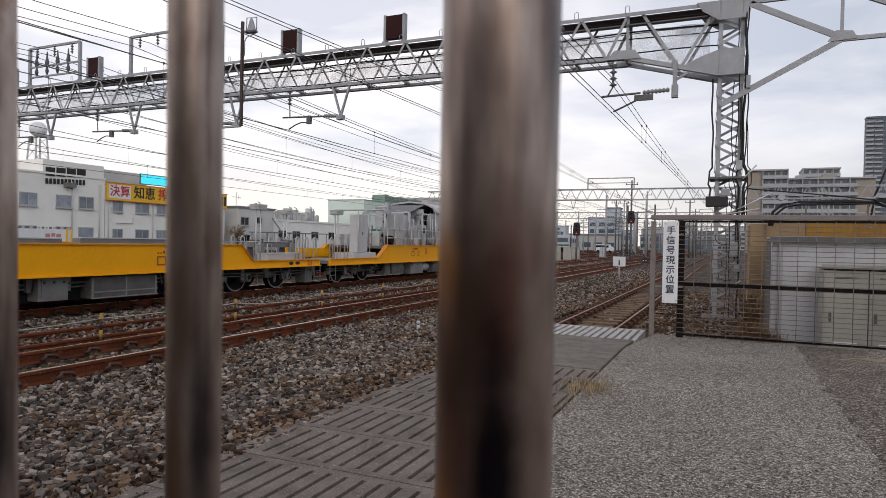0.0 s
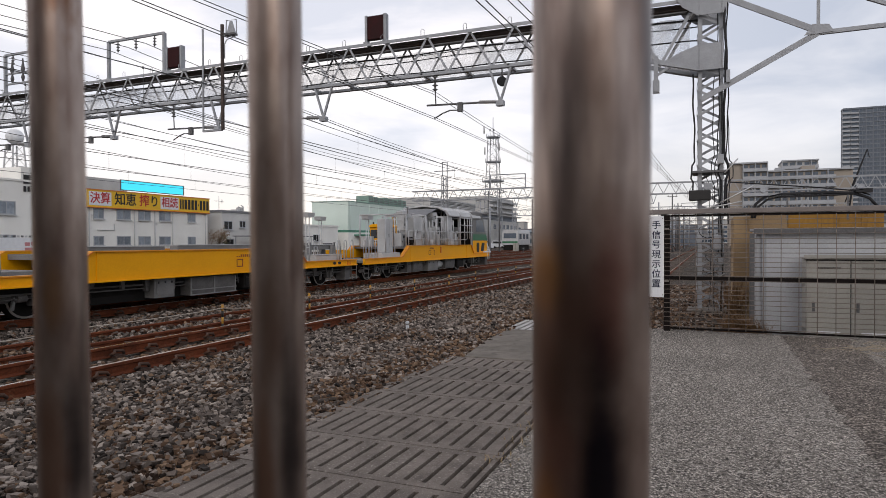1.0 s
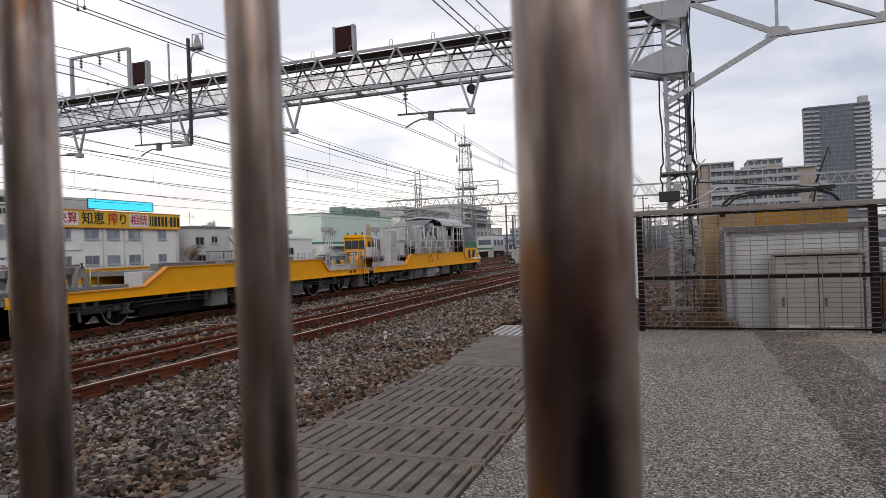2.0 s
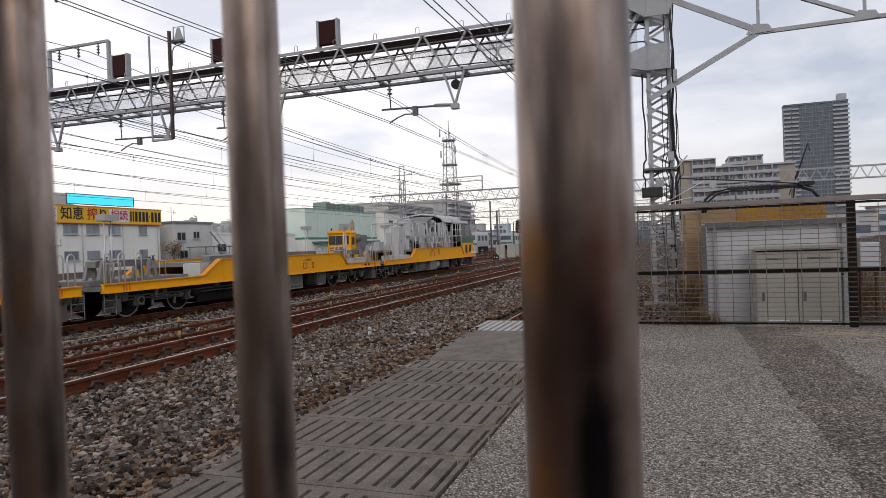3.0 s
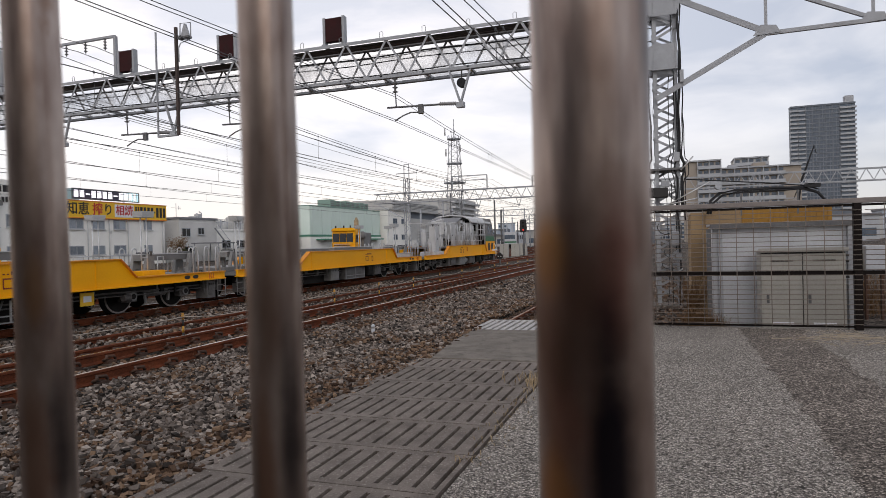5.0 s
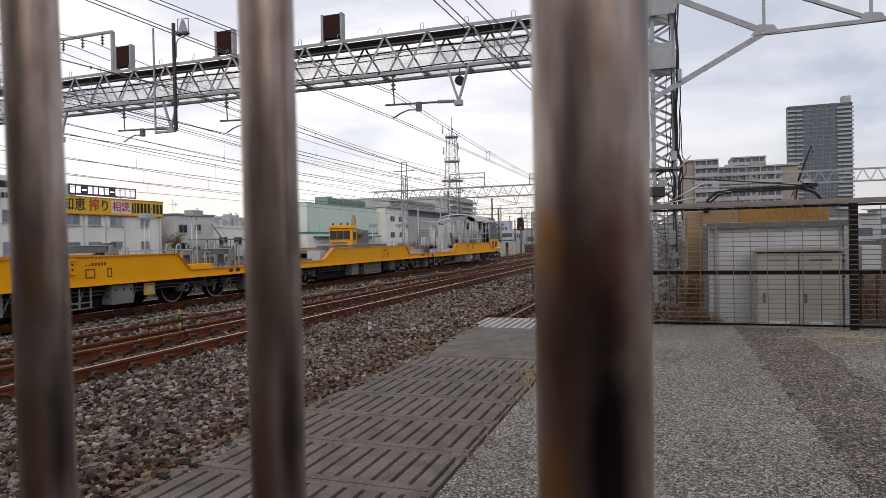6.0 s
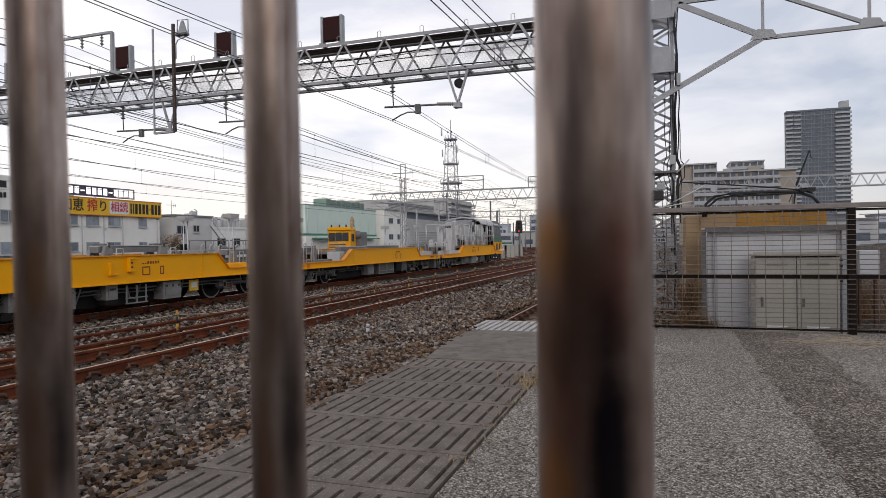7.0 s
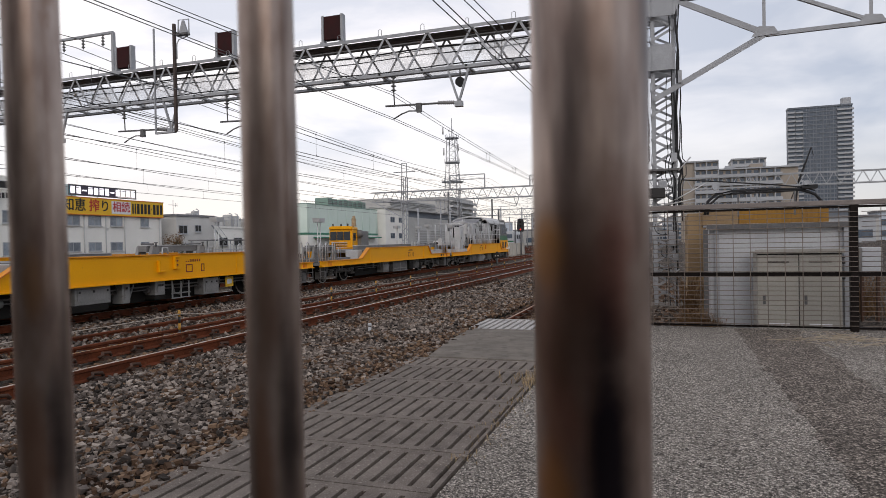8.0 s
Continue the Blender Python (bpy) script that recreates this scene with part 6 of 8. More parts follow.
    for y, z in ((4.55, 1.5), (6.75, 1.42), (8.3, 1.5), (9.2, 1.4)):
        part("reel", Build().tube([(0.95, y, z), (1.22, y, z), (1.24, y, z)], [0.17, 0.17, 0.08], 16), M_TLIGHT if y > 6 else M_TDARK, car)
    for k, y in enumerate((4.0, 4.75, 5.9, 6.4, 7.1, 7.75, 8.2, 9.3, 10.05)):
        part("upright_tube", Build().tube([(1.2, y, 1.27), (1.2, y, 2.35 + 0.14 * (k % 3)), (0.6, y, 2.42 + 0.14 * (k % 3))], 0.024, 6), M_TUBE, car)
    for y, x in ((5.2, 0.4), (6.8, -0.5), (7.6, 0.8)):
        part("lamp_head", Build().prism([(y - 0.2, 2.62), (y + 0.22, 2.70), (y + 0.2, 2.84), (y - 0.24, 2.78)], x - 0.16, x + 0.16, "x"), M_TLIGHT, car)
        part("lamp_stem", Build().tube([(x, y, 1.27), (x, y, 2.63)], 0.03, 6), M_TUBE, car)
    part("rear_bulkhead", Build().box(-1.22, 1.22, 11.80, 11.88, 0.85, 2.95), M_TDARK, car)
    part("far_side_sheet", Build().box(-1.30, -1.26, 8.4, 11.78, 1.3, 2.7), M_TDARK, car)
    part("yellow_panel", Build().box(-1.0, -0.95, 1.0, 3.6, 0.85, 1.15), M_YELLOW, car)
    # canopy: bowed roof sheet over light arches
    arc = [(-1.32, 2.72), (-1.2, 2.95), (-0.8, 3.12), (0.0, 3.20), (0.8, 3.12), (1.2, 2.95), (1.32, 2.72)]
    roof = part("canopy", Build().prism(arc + [(x * 0.97, z - 0.05) for x, z in reversed(arc)], 8.3, 13.1, "y"), M_TLIGHT, car)
    part("canopy_peak", Build().prism([(6.6, 2.66), (7.9, 3.02), (7.9, 2.99), (6.6, 2.63)], -0.9, 0.9, "x"), M_ROOF, roof)
    for y in (8.35, 10.0, 11.6):
        part("arch", Build().tube([(x * 1.01, y, z) for x, z in arc], 0.03, 6), M_TUBE, roof)
    for x in (-1.28, 1.28):
        for y in (7.05, 8.35, 10.0, 11.6):
            part("canopy_post", Build().tube([(x, y, 1.27 if y < 11.4 else 0.84), (x, y, 2.72 if y > 6.5 else 2.62)], 0.03, 6), M_TUBE, roof)
    wf = Build()
    for z in (1.95, 2.3, 2.65):
        wf.tube([(1.29, 10.2, z), (1.29, 11.75, z)], 0.022, 6)
    for y in (10.6, 11.0, 11.35):
        wf.tube([(1.29, y, 1.6), (1.29, y, 2.72)], 0.022, 6)
    part("window_grille", wf, M_TUBE, roof)
    # driver's cab with raked windscreen
    cab_poly = [(11.9, 0.84), (14.3, 0.84), (14.35, 1.55), (13.65, 2.75), (13.3, 3.05), (11.9, 3.05)]
    cb = part("cab", Build().prism(cab_poly, -1.25, 1.25, "x"), M_TGREY, car, bevel=0.04)
    for x in (-1.253, 1.249):
        part("yellow_side", Build().prism([(11.95, 0.86), (14.25, 0.86), (14.32, 1.52), (11.95, 1.52)], x, x + 0.004, "x"), M_YELLOW, cb)
        part("green_band", Build().prism([(11.95, 1.53), (14.33, 1.53), (14.13, 1.86), (11.95, 1.86)], x, x + 0.004, "x"), M_GREEN, cb)
        part("side_window", Build().prism([(12.5, 2.0), (13.85, 2.0), (13.5, 2.62), (12.5, 2.62)], x - 0.002, x + 0.006, "x"), M_GLASS, cb)
    dn = Build()
    dn.prism([(12.55, 0.90), (12.95, 0.90), (12.95, 1.40), (12.55, 1.40)], 1.254, 1.262, "x")
    dn.prism([(13.2, 0.95), (13.7, 0.95), (13.85, 1.40), (13.4, 1.40)], 1.254, 1.262, "x")
    part("dark_panel", dn, M_INKBLACK, cb)
    hr = Build()
    hr.tube([(1.34, 14.5, 0.5), (1.34, 14.5, 0.95), (1.3, 14.1, 1.35)], 0.025, 6)
    hr.tube([(1.34, 14.1, 0.5), (1.34, 14.1, 0.9)], 0.025, 6)
    hr.tube([(1.2, 14.75, 0.45), (1.2, 14.75, 1.0), (1.1, 14.5, 1.1)], 0.025, 6)
    part("white_rail", hr, M_WHITE, cb)
    part("white_step", Build().box(0.9, 1.36, 13.6, 14.6, 0.86, 0.95), M_WHITE, cb)
    sk = Build().prism([(14.3, 0.2), (14.75, 0.15), (14.75, 0.55), (14.4, 0.82)], -1.1, 1.1, "x")
    part("snow_plough", sk, M_UNDER, cb)
    mark_frames(car, 6.1, z=0.98)
    part("side_bracket", Build().box(1.347, 1.40, 7.25, 7.33, 0.95, 1.22), M_ORANGE, car, bevel=0.006)
    return car


car_front = cab_car("yellow and grey cab car with canopy and equipment lockers")
car_mid = flat_car("long yellow rail-carrying wagon with grey carrier beams", (
    (-9.05, -8.46, 0.20, 0.66, M_TGREY, "equipment_box"), (-7.98, -6.35, 0.18, 0.62, M_UNDER, "battery_case"), (-6.05, -5.5, 0.24, 0.64, M_TDARK, "equipment_box"),
    (-5.35, -4.75, 0.22, 0.64, M_UNDER, "equipment_box")), (-7.98, -6.35), 3, carriers=((-10.3, -8.2, 1.37), (-7.8, -4.4, 1.39)))
car_last = flat_car("long yellow rail wagon with pale equipment boxes under its girder", (
    (-9.6, -8.69, 0.27, 0.65, M_UBOX, "equipment_box"), (-8.37, -8.15, 0.20, 0.65, M_UBOX, "equipment_box"), (-7.38, -7.06, 0.31, 0.65, M_UBOX, "equipment_box"),
    (-7.4, -7.05, 0.2, 0.305, M_TDARK, "battery_case"), (-9.75, -8.75, 0.12, 0.265, M_TDARK, "battery_case"), (-5.68, -5.07, 0.19, 0.62, M_UBOX, "equipment_box")), (-6.86, -6.2), 8, tag=(-4.65, -4.31), carriers=((-10.2, -8.1, 1.34), (-7.05, -5.0, 1.50)))


# ---- parked rail vehicles in the yard ----
def motor_car(x, y):
    t = thing("track_motor_car", "parked yellow track motor car with dark windscreen", "rail vehicle", at=pose(x, y, RAIL_Z, 0, 0, 14))
    part("cab", Build().prism([(0.0, 0.9), (2.5, 0.9), (2.5, 2.98), (0.15, 2.98), (0.15, 2.78), (0.06, 1.72)], -1.38, 1.02, "x"), M_YELLOW, t, bevel=0.04)
    part("roof", Build().prism([(-1.44, 2.985), (1.08, 2.985), (1.0, 3.2), (0.7, 3.3), (-1.1, 3.3), (-1.36, 3.2)], -0.08, 2.55, "y"), M_YELLOW, t, bevel=0.03)
    for x0, x1 in ((-1.30, -0.62), (-0.58, 0.10), (0.14, 0.80)):
        part("windscreen", Build().prism([(0.02, 1.85), (0.10, 2.74), (0.13, 2.74), (0.07, 1.85)], x0, x1, "x"), M_BLACKGLASS, t, "dark glass")
    for xx in (-0.9, -0.2):
        part("wiper", Build().bar((xx, 0.0, 1.86), (xx + 0.25, 0.06, 2.5), 0.025, 0.025), M_INKBLACK, t)
    part("corner_pillar", Build().box(0.84, 1.0, -0.03, -0.004, 1.0, 2.75), M_YELLOW, t)
    part("side_window", Build().box(1.021, 1.035, 0.4, 1.6, 1.8, 2.6), M_BLACKGLASS, t)
    part("rear_body", Build().box(-1.30, 1.40, 2.65, 6.5, 0.9, 2.85), M_TGREY, t, bevel=0.06)
    part("rear_dome", Build().tube([(1.1, 2.75, 2.2), (1.1, 2.75, 2.75), (1.1, 2.75, 2.95)], [0.45, 0.45, 0.25], 14), M_TGREY, t)
    part("bumper", Build().box(-1.35, 1.30, -0.45, -0.05, 0.5, 1.0), M_YELLOW, t, bevel=0.03)
    for k in range(5):
        part("grille_slat", Build().box(-1.2, 0.5, -0.05, -0.006, 1.08 + 0.13 * k, 1.14 + 0.13 * k), M_INKBLACK if k % 2 else M_TLIGHT, t)
    part("hand_rail", Build().tube([(-1.3, -0.25, 1.0), (-1.3, -0.25, 1.75), (-0.3, -0.25, 1.75), (-0.3, -0.25, 1.0)], 0.03, 6), M_HAZARD_Y, t)
    part("hand_rail", Build().tube([(0.3, -0.25, 1.0), (0.3, -0.25, 1.75), (1.2, -0.25, 1.75), (1.2, -0.25, 1.0)], 0.03, 6), M_HAZARD_Y, t)
    part("chassis", Build().box(-1.1, 1.1, 0, 6.4, 0.35, 0.88), M_TDARK, t)
    part("beacon", Build().tube([(0.85, 1.6, 3.3), (0.85, 1.6, 3.4), (0.85, 1.6, 4.1), (0.85, 1.6, 4.15), (0.85, 1.6, 4.4)], [0.3, 0.24, 0.24, 0.16, 0.12], 12), M_STRAW, t, "tan exhaust stack")
    for xx in (-1.0, -0.15, 0.55):
        part("roof_lamp", Build().tube([(xx, 0.15, 3.3), (xx, 0.15, 3.55)], 0.08, 8), M_INKBLACK, t)
    for yy in (1.0, 5.3):
        part("wheels", Build().tube([(-0.62, yy, 0.4), (0.62, yy, 0.4)], 0.4, 16), M_TDARK, t)
    return t


motor_car(-31.3, 59.0)


def railcar(x, y, n, wall, label):
    t = thing("parked_railcar", label, "rail vehicle", at=pose(x, y, RAIL_Z))
    part("body", Build().prism([(-1.4, 0.9), (1.4, 0.9), (1.42, 2.9), (1.1, 3.45), (-1.1, 3.45), (-1.42, 2.9)], 0, n, "y"), wall, t, bevel=0.05)
    part("front_window", Build().box(-1.1, 1.1, -0.02, -0.003, 2.0, 2.85), M_GLASS, t)
    part("front_band", Build().box(-1.35, 1.35, -0.015, -0.003, 1.2, 1.5), M_GREEN, t)
    part("chassis", Build().box(-1.2, 1.2, 0.2, n - 0.2, 0.0, 0.88), M_TDARK, t)
    for k in range(int(n / 2.2)):
        part("side_window", Build().box(1.425, 1.44, 0.8 + 2.2 * k, 2.1 + 2.2 * k, 1.9, 2.75), M_GLASS, t)
    return t


railcar(-31.0, 104.0, 8, M_TLIGHT, "parked pale grey railcar in the yard")
railcar(-31.0, 131.0, 9, M_CABWHITE, "parked white work railcar far in the yard")


# ---- buildings along the far side ----
def windows(parent, x, cells, out=1, deep=0.10, mat=M_GLASS, sill=True):
    """Framed windows on a wall in the plane x that faces +x."""
    for y0, y1, z0, z1 in cells:
        w = part("window", Build().box(x - 0.02, x + 0.03, y0, y1, z0, z1), M_TLIGHT, parent)
        half = (y0 + y1) / 2
        part("pane", Build().box(x + 0.031, x + 0.04, y0 + 0.09, half - 0.04, z0 + 0.09, z1 - 0.09), mat, w)
        part("pane", Build().box(x + 0.031, x + 0.04, half + 0.04, y1 - 0.09, z0 + 0.09, z1 - 0.09), mat, w)
        part("frame", Build().box(x + 0.03, x + 0.07, y0, y1, z1 - 0.09, z1).box(x + 0.03, x + 0.07, y0, y1, z0, z0 + 0.09).box(x + 0.03, x + 0.07, y0, y0 + 0.08, z0 + 0.09, z1 - 0.09).box(x + 0.03, x + 0.07, y1 - 0.08, y1, z0 + 0.09, z1 - 0.09).box(x + 0.03, x + 0.07, half - 0.035, half + 0.035, z0 + 0.09, z1 - 0.09), M_STEEL, w)
        if sill:
            part("sill", Build().box(x + 0.03, x + 0.22, y0 - 0.05, y1 + 0.05, z0 - 0.1, z0 - 0.01), M_TLIGHT, w)


OX = -62.5
off_a = thing("office_building", "white two-storey office building with a roof sign wall", "building")
part("wall", Build().box(OX - 14, OX, 18.0, 49.3, -0.2, 7.55), M_OFFICE, off_a)
part("parapet", Build().box(OX - 14.1, OX + 0.1, 17.9, 49.35, 7.555, 7.75), M_OFFICE, off_a)
part("roof_block", Build().box(OX - 8, OX + 0.05, 42.3, 49.1, 7.76, 9.0), M_OFFICE, off_a)
cells = []
for yb in (22.0, 27.0, 32.0, 36.2, 40.0, 43.7, 46.2):
    cells += [(yb, yb + 1.75, 4.25, 5.55), (yb, yb + 1.75, 0.95, 2.3)]
windows(off_a, OX, cells, mat=M_GLASSPALE)
for y in (45.4, 48.6, 39.2):
    part("downpipe", Build().tube([(OX + 0.12, y, -0.2), (OX + 0.12, y, 7.0)], 0.07, 6), M_TLIGHT, off_a)
part("intercom_unit", Build().box(OX + 0.02, OX + 0.5, 44.5, 45.6, 6.35, 6.85), M_TGREY, off_a)
bars = thing("roof_sign", "black unreadable lettering bars on the white roof wall", "sign", at=pose(OX + 0.06, 0, 0))
for k in range(4):
    y = 42.55 + 1.13 * k
    part("bar", Build().box(0, 0.03, y, y + 0.98, 7.36 + 0.06 * k, 8.24 + 0.06 * k), M_INKBLACK, bars)
for k in range(11):
    y = 42.55 + 0.405 * k
    part("number_bar", Build().box(0, 0.03, y, y + 0.27, 6.55 + 0.02 * k, 7.1 + 0.02 * k), M_INKBLACK, bars)
low = thing("shop_board", "white board with pink shapes and a striped rim before the office", "sign", at=pose(-60, 0, 0))
part("board", Build().box(0, 0.08, 38.2, 43.6, 0.0, 2.0), M_WHITE, low)
for k in range(14):
    part("rim_tooth", Build().box(0.0, 0.10, 38.3 + 0.38 * k, 38.5 + 0.38 * k, 2.02, 2.2), M_TLIGHT if k % 2 else M_STEEL_DARK, low)
for y, w, z in ((40.9, 0.5, 1.2), (41.5, 0.4, 1.25), (42.0, 0.5, 1.2), (40.9, 1.5, 0.7)):
    part("pink_bar", Build().box(0.081, 0.09, y, y + w, z, z + 0.35), M_PINK, low)
for y in (43.0, 43.5):
    part("yellow_post", Build().box(0.1, 0.2, y, y + 0.12, 0.0, 2.1), M_SIGNYELLOW, low)

off_b = thing("office_building", "white office block under a long yellow sign", "building")
part("wall", Build().box(OX - 13.8, OX - 0.1, 49.45, 67.8, -0.2, 7.0), M_OFFICE, off_b)
part("roof_edge", Build().box(OX - 13.9, OX - 0.05, 49.45, 67.85, 7.005, 7.15), M_OFFICE2, off_b)
cells = []
for yb, w in ((50.4, 1.3), (53.4, 1.9), (56.4, 1.8), (59.5, 1.8), (64.2, 1.35)):
    cells += [(yb, yb + w, 4.15, 5.33), (yb, yb + w, 1.2, 2.25)]
windows(off_b, OX - 0.1, cells, mat=M_GLASSPALE)
for y in (49.8, 55.8, 58.8, 61.6, 67.3):
    part("downpipe", Build().tube([(OX, y, -0.2), (OX, y, 5.4)], 0.06, 6), M_TLIGHT, off_b)
part("downpipe", Build().tube([(OX, 50.8, 2.9), (OX, 53.0, 2.9), (OX, 53.0, 3.6)], 0.05, 6), M_TLIGHT, off_b)
part("roof_room", Build().box(OX - 9, OX - 2.5, 50.0, 57.0, 7.16, 9.0), M_OFFICE2, off_b)

sign = thing("yellow_sign", "long yellow sign with black and red Japanese lettering", "sign", at=pose(OX, 0, 0))
part("panel", Build().box(-0.05, 0.25, 49.5, 67.8, 5.45, 7.30), M_SIGNYELLOW, sign)
part("edge", Build().box(-0.06, 0.30, 49.45, 67.85, 7.30, 7.40).box(-0.06, 0.30, 49.45, 67.85, 5.36, 5.45), M_ORANGE, sign)


def words(text, y, size, mat, z=6.38):
    lettering(text, size, mat, "lettering", sign, Matrix.Translation((0.275, y, z)) @ Euler((radians(90), 0, radians(90))).to_matrix().to_4x4(), depth=0.012)


for y0, y1 in ((49.6, 52.45), (59.45, 62.35)):
    part("white_field", Build().box(0.251, 0.262, y0, y1, 5.62, 7.14), M_WHITE, sign, bevel=0.004)
words("決算", 51.03, 1.32, M_INKRED)
words("知恵", 54.35, 1.52, M_INKBLACK)
words("搾", 57.0, 1.5, M_INKRED)
words("り", 58.5, 1.45, M_INKBLACK)
words("相続", 60.9, 1.32, M_INKRED)
for k, w in enumerate((0.22, 0.22, 0.4, 0.4, 0.4, 0.4, 0.16, 0.4, 0.4, 0.4)):
    y = 62.6 + 1.16 * sum((0.22, 0.22, 0.4, 0.4, 0.4, 0.4, 0.16, 0.4, 0.4, 0.4)[:k]) + 0.125 * k
    part("number_bar", Build().box(0.251, 0.27, y, y + w, 5.75 if w > 0.2 else 6.3, 7.0 if w > 0.2 else 6.5), M_INKBLACK, sign)

screen = thing("light_screen", "electronic roof sign, its changing display built as turning cyan columns", "sign", at=pose(OX - 0.3, 0.5, 0.15))
SLATS, SLAT_W = 24, 0.392
part("sign_frame", Build().box(-0.05, 0.05, 53.62, 63.3, 7.42, 7.50).box(-0.05, 0.05, 53.62, 63.3, 8.57, 8.65).box(-0.05, 0.05, 53.62, 53.70, 7.504, 8.566).box(-0.05, 0.05, 63.22, 63.3, 7.504, 8.566), M_STEEL_DARK, screen)
for y in (55.0, 58.5, 62.0):
    part("stay", Build().bar((-0.08, y, 8.5), (-1.6, y, 7.0), 0.05, 0.05), M_STEEL_DARK, screen)
slats = []
for k in range(SLATS):
    y = 53.76 + SLAT_W * (k + 0.5)
    slat = part("sign_column", Build().box(-0.012, 0.012, -SLAT_W / 2, SLAT_W / 2, -0.53, 0.53), M_STEEL_DARK, screen, at=pose(0.0, y, 8.035))
    part("lit_face", Build().box(0.0125, 0.02, -SLAT_W / 2, SLAT_W / 2, -0.52, 0.52), M_CYAN, slat, "glowing cyan face")
    # backs coloured as the dark room and bright sky behind a see-through display
    part("resting_face", Build().box(-0.02, -0.0125, -SLAT_W / 2, SLAT_W / 2, -0.52, 0.52), M_VIOLET if k < 17 else M_OFFICE, slat)
    # twelve digits, two columns each, with a gap after each; two of them are dashes
    inner = -1 if k % 2 else 1
    edge_in, edge_out = inner * -SLAT_W / 2, inner * (SLAT_W / 2 - 0.10)
    dash = k // 2 in (2, 7)
    part("digit_bar", Build().box(-0.026, -0.0205, min(edge_in, edge_out), max(edge_in, edge_out), -0.08 if dash else -0.38, 0.08 if dash else 0.42), M_SCREENTEXT, slat)
    slats.append((slat, y))

ball = thing("radio_tower", "pale lattice tower with a round radome", "tower", at=pose(-95, 63.5, 0))
for sx in (-1, 1):
    for sy in (-1, 1):
        part("leg", Build().tube([(sx * 1.7, sy * 1.7, 0), (sx * 0.8, sy * 0.8, 16.0)], 0.13, 6), M_TLIGHT, ball)
lt = Build()
for k in range(10):
    a, c = 1.7 - 0.09 * k, 1.7 - 0.09 * (k + 1)
    z0, z1 = 1.6 * k, 1.6 * (k + 1)
    for sx, sy in ((1, 1), (1, -1), (-1, 1), (-1, -1)):
        lt.bar((sx * a, sy * a, z0), (-sx * c if sx == sy else sx * c, sy * c if sx == sy else -sy * c, z1), 0.06, 0.06)
    lt.bar((a, a, z0), (-a, a, z0), 0.06, 0.06).bar((a, -a, z0), (a, a, z0), 0.06, 0.06)
part("lattice", lt, M_TLIGHT, ball)
dome = Build()
dome.tube([(0, 0, 16.05 + 1.15 - 1.15 * math.cos(a)) for a in [math.pi * k / 10 for k in range(11)]], [max(0.02, 1.2 * math.sin(math.pi * k / 10)) for k in range(11)], 20)
part("radome", dome, M_WHITE, ball)


def house(name, label, x0, x1, y0, y1, h, wall, roof, face_cells=(), front_cells=(), flat=True):
    """A block with a roof; cells are windows on the track side and on the end that faces -y."""
    t = thing(name, label, "building")
    part("wall", Build().box(x0, x1, y0, y1, -0.2, h), wall, t)
    if flat:
        part("roof", Build().box(x0 - 0.15, x1 + 0.15, y0 - 0.15, y1 + 0.15, h + 0.004, h + 0.3), roof, t)
    else:
        m = (x0 + x1) / 2
        part("roof", Build().prism([(x0 - 0.4, h), (x1 + 0.4, h), (m, h + 2.0)], y0 - 0.3, y1 + 0.3, "y"), roof, t)
    windows(t, x1, face_cells, mat=M_BLACKGLASS)
    for a, c, z0, z1 in front_cells:
        w = part("window", Build().box(a, c, y0 - 0.05, y0 + 0.02, z0, z1), M_STEEL, t)
        part("pane", Build().box(a + 0.08, c - 0.08, y0 - 0.07, y0 - 0.051, z0 + 0.08, z1 - 0.08), M_GLASS, w)
    return t


house("small_house", "white two-storey house with dark windows by the yard", -72, -62.5, 70.4, 78.0, 5.7, M_HOUSE, M_ROOF,
      face_cells=((70.8, 72.5, 3.3, 4.5), (74.0, 75.3, 3.6, 4.6), (71.2, 72.8, 0.9, 2.0)))
house("small_house", "long low white building with roof railing by the yard", -74, -62.8, 78.1, 101.0, 4.2, M_OFFICE, M_OFFICE, face_cells=((79.5, 81.5, 1.6, 2.8), (83.0, 85.0, 1.6, 2.8), (88.0, 90.0, 1.6, 2.8), (93.0, 95.0, 1.6, 2.8)))
rl = thing("roof_railing", "thin metal railing and stairs on the house roof", "railing")
for k in range(12):
    part("baluster", Build().tube([(-63.0, 78.3 + 0.75 * k, 4.9), (-63.0, 78.3 + 0.75 * k, 5.9)], 0.03, 5), M_STEEL, rl)
for z in (5.4, 5.9):
    part("rail", Build().tube([(-63.0, 78.3, z), (-63.0, 86.6, z)], 0.035, 5), M_STEEL, rl)
part("stair", Build().bar((-62.0, 77.0, 4.6), (-62.0, 80.0, 1.9), 0.25, 0.05).bar((-61.7, 77.0, 5.4), (-61.7, 80.0, 2.7), 0.05, 0.05), M_STEEL, rl)

rng = random.Random(19)
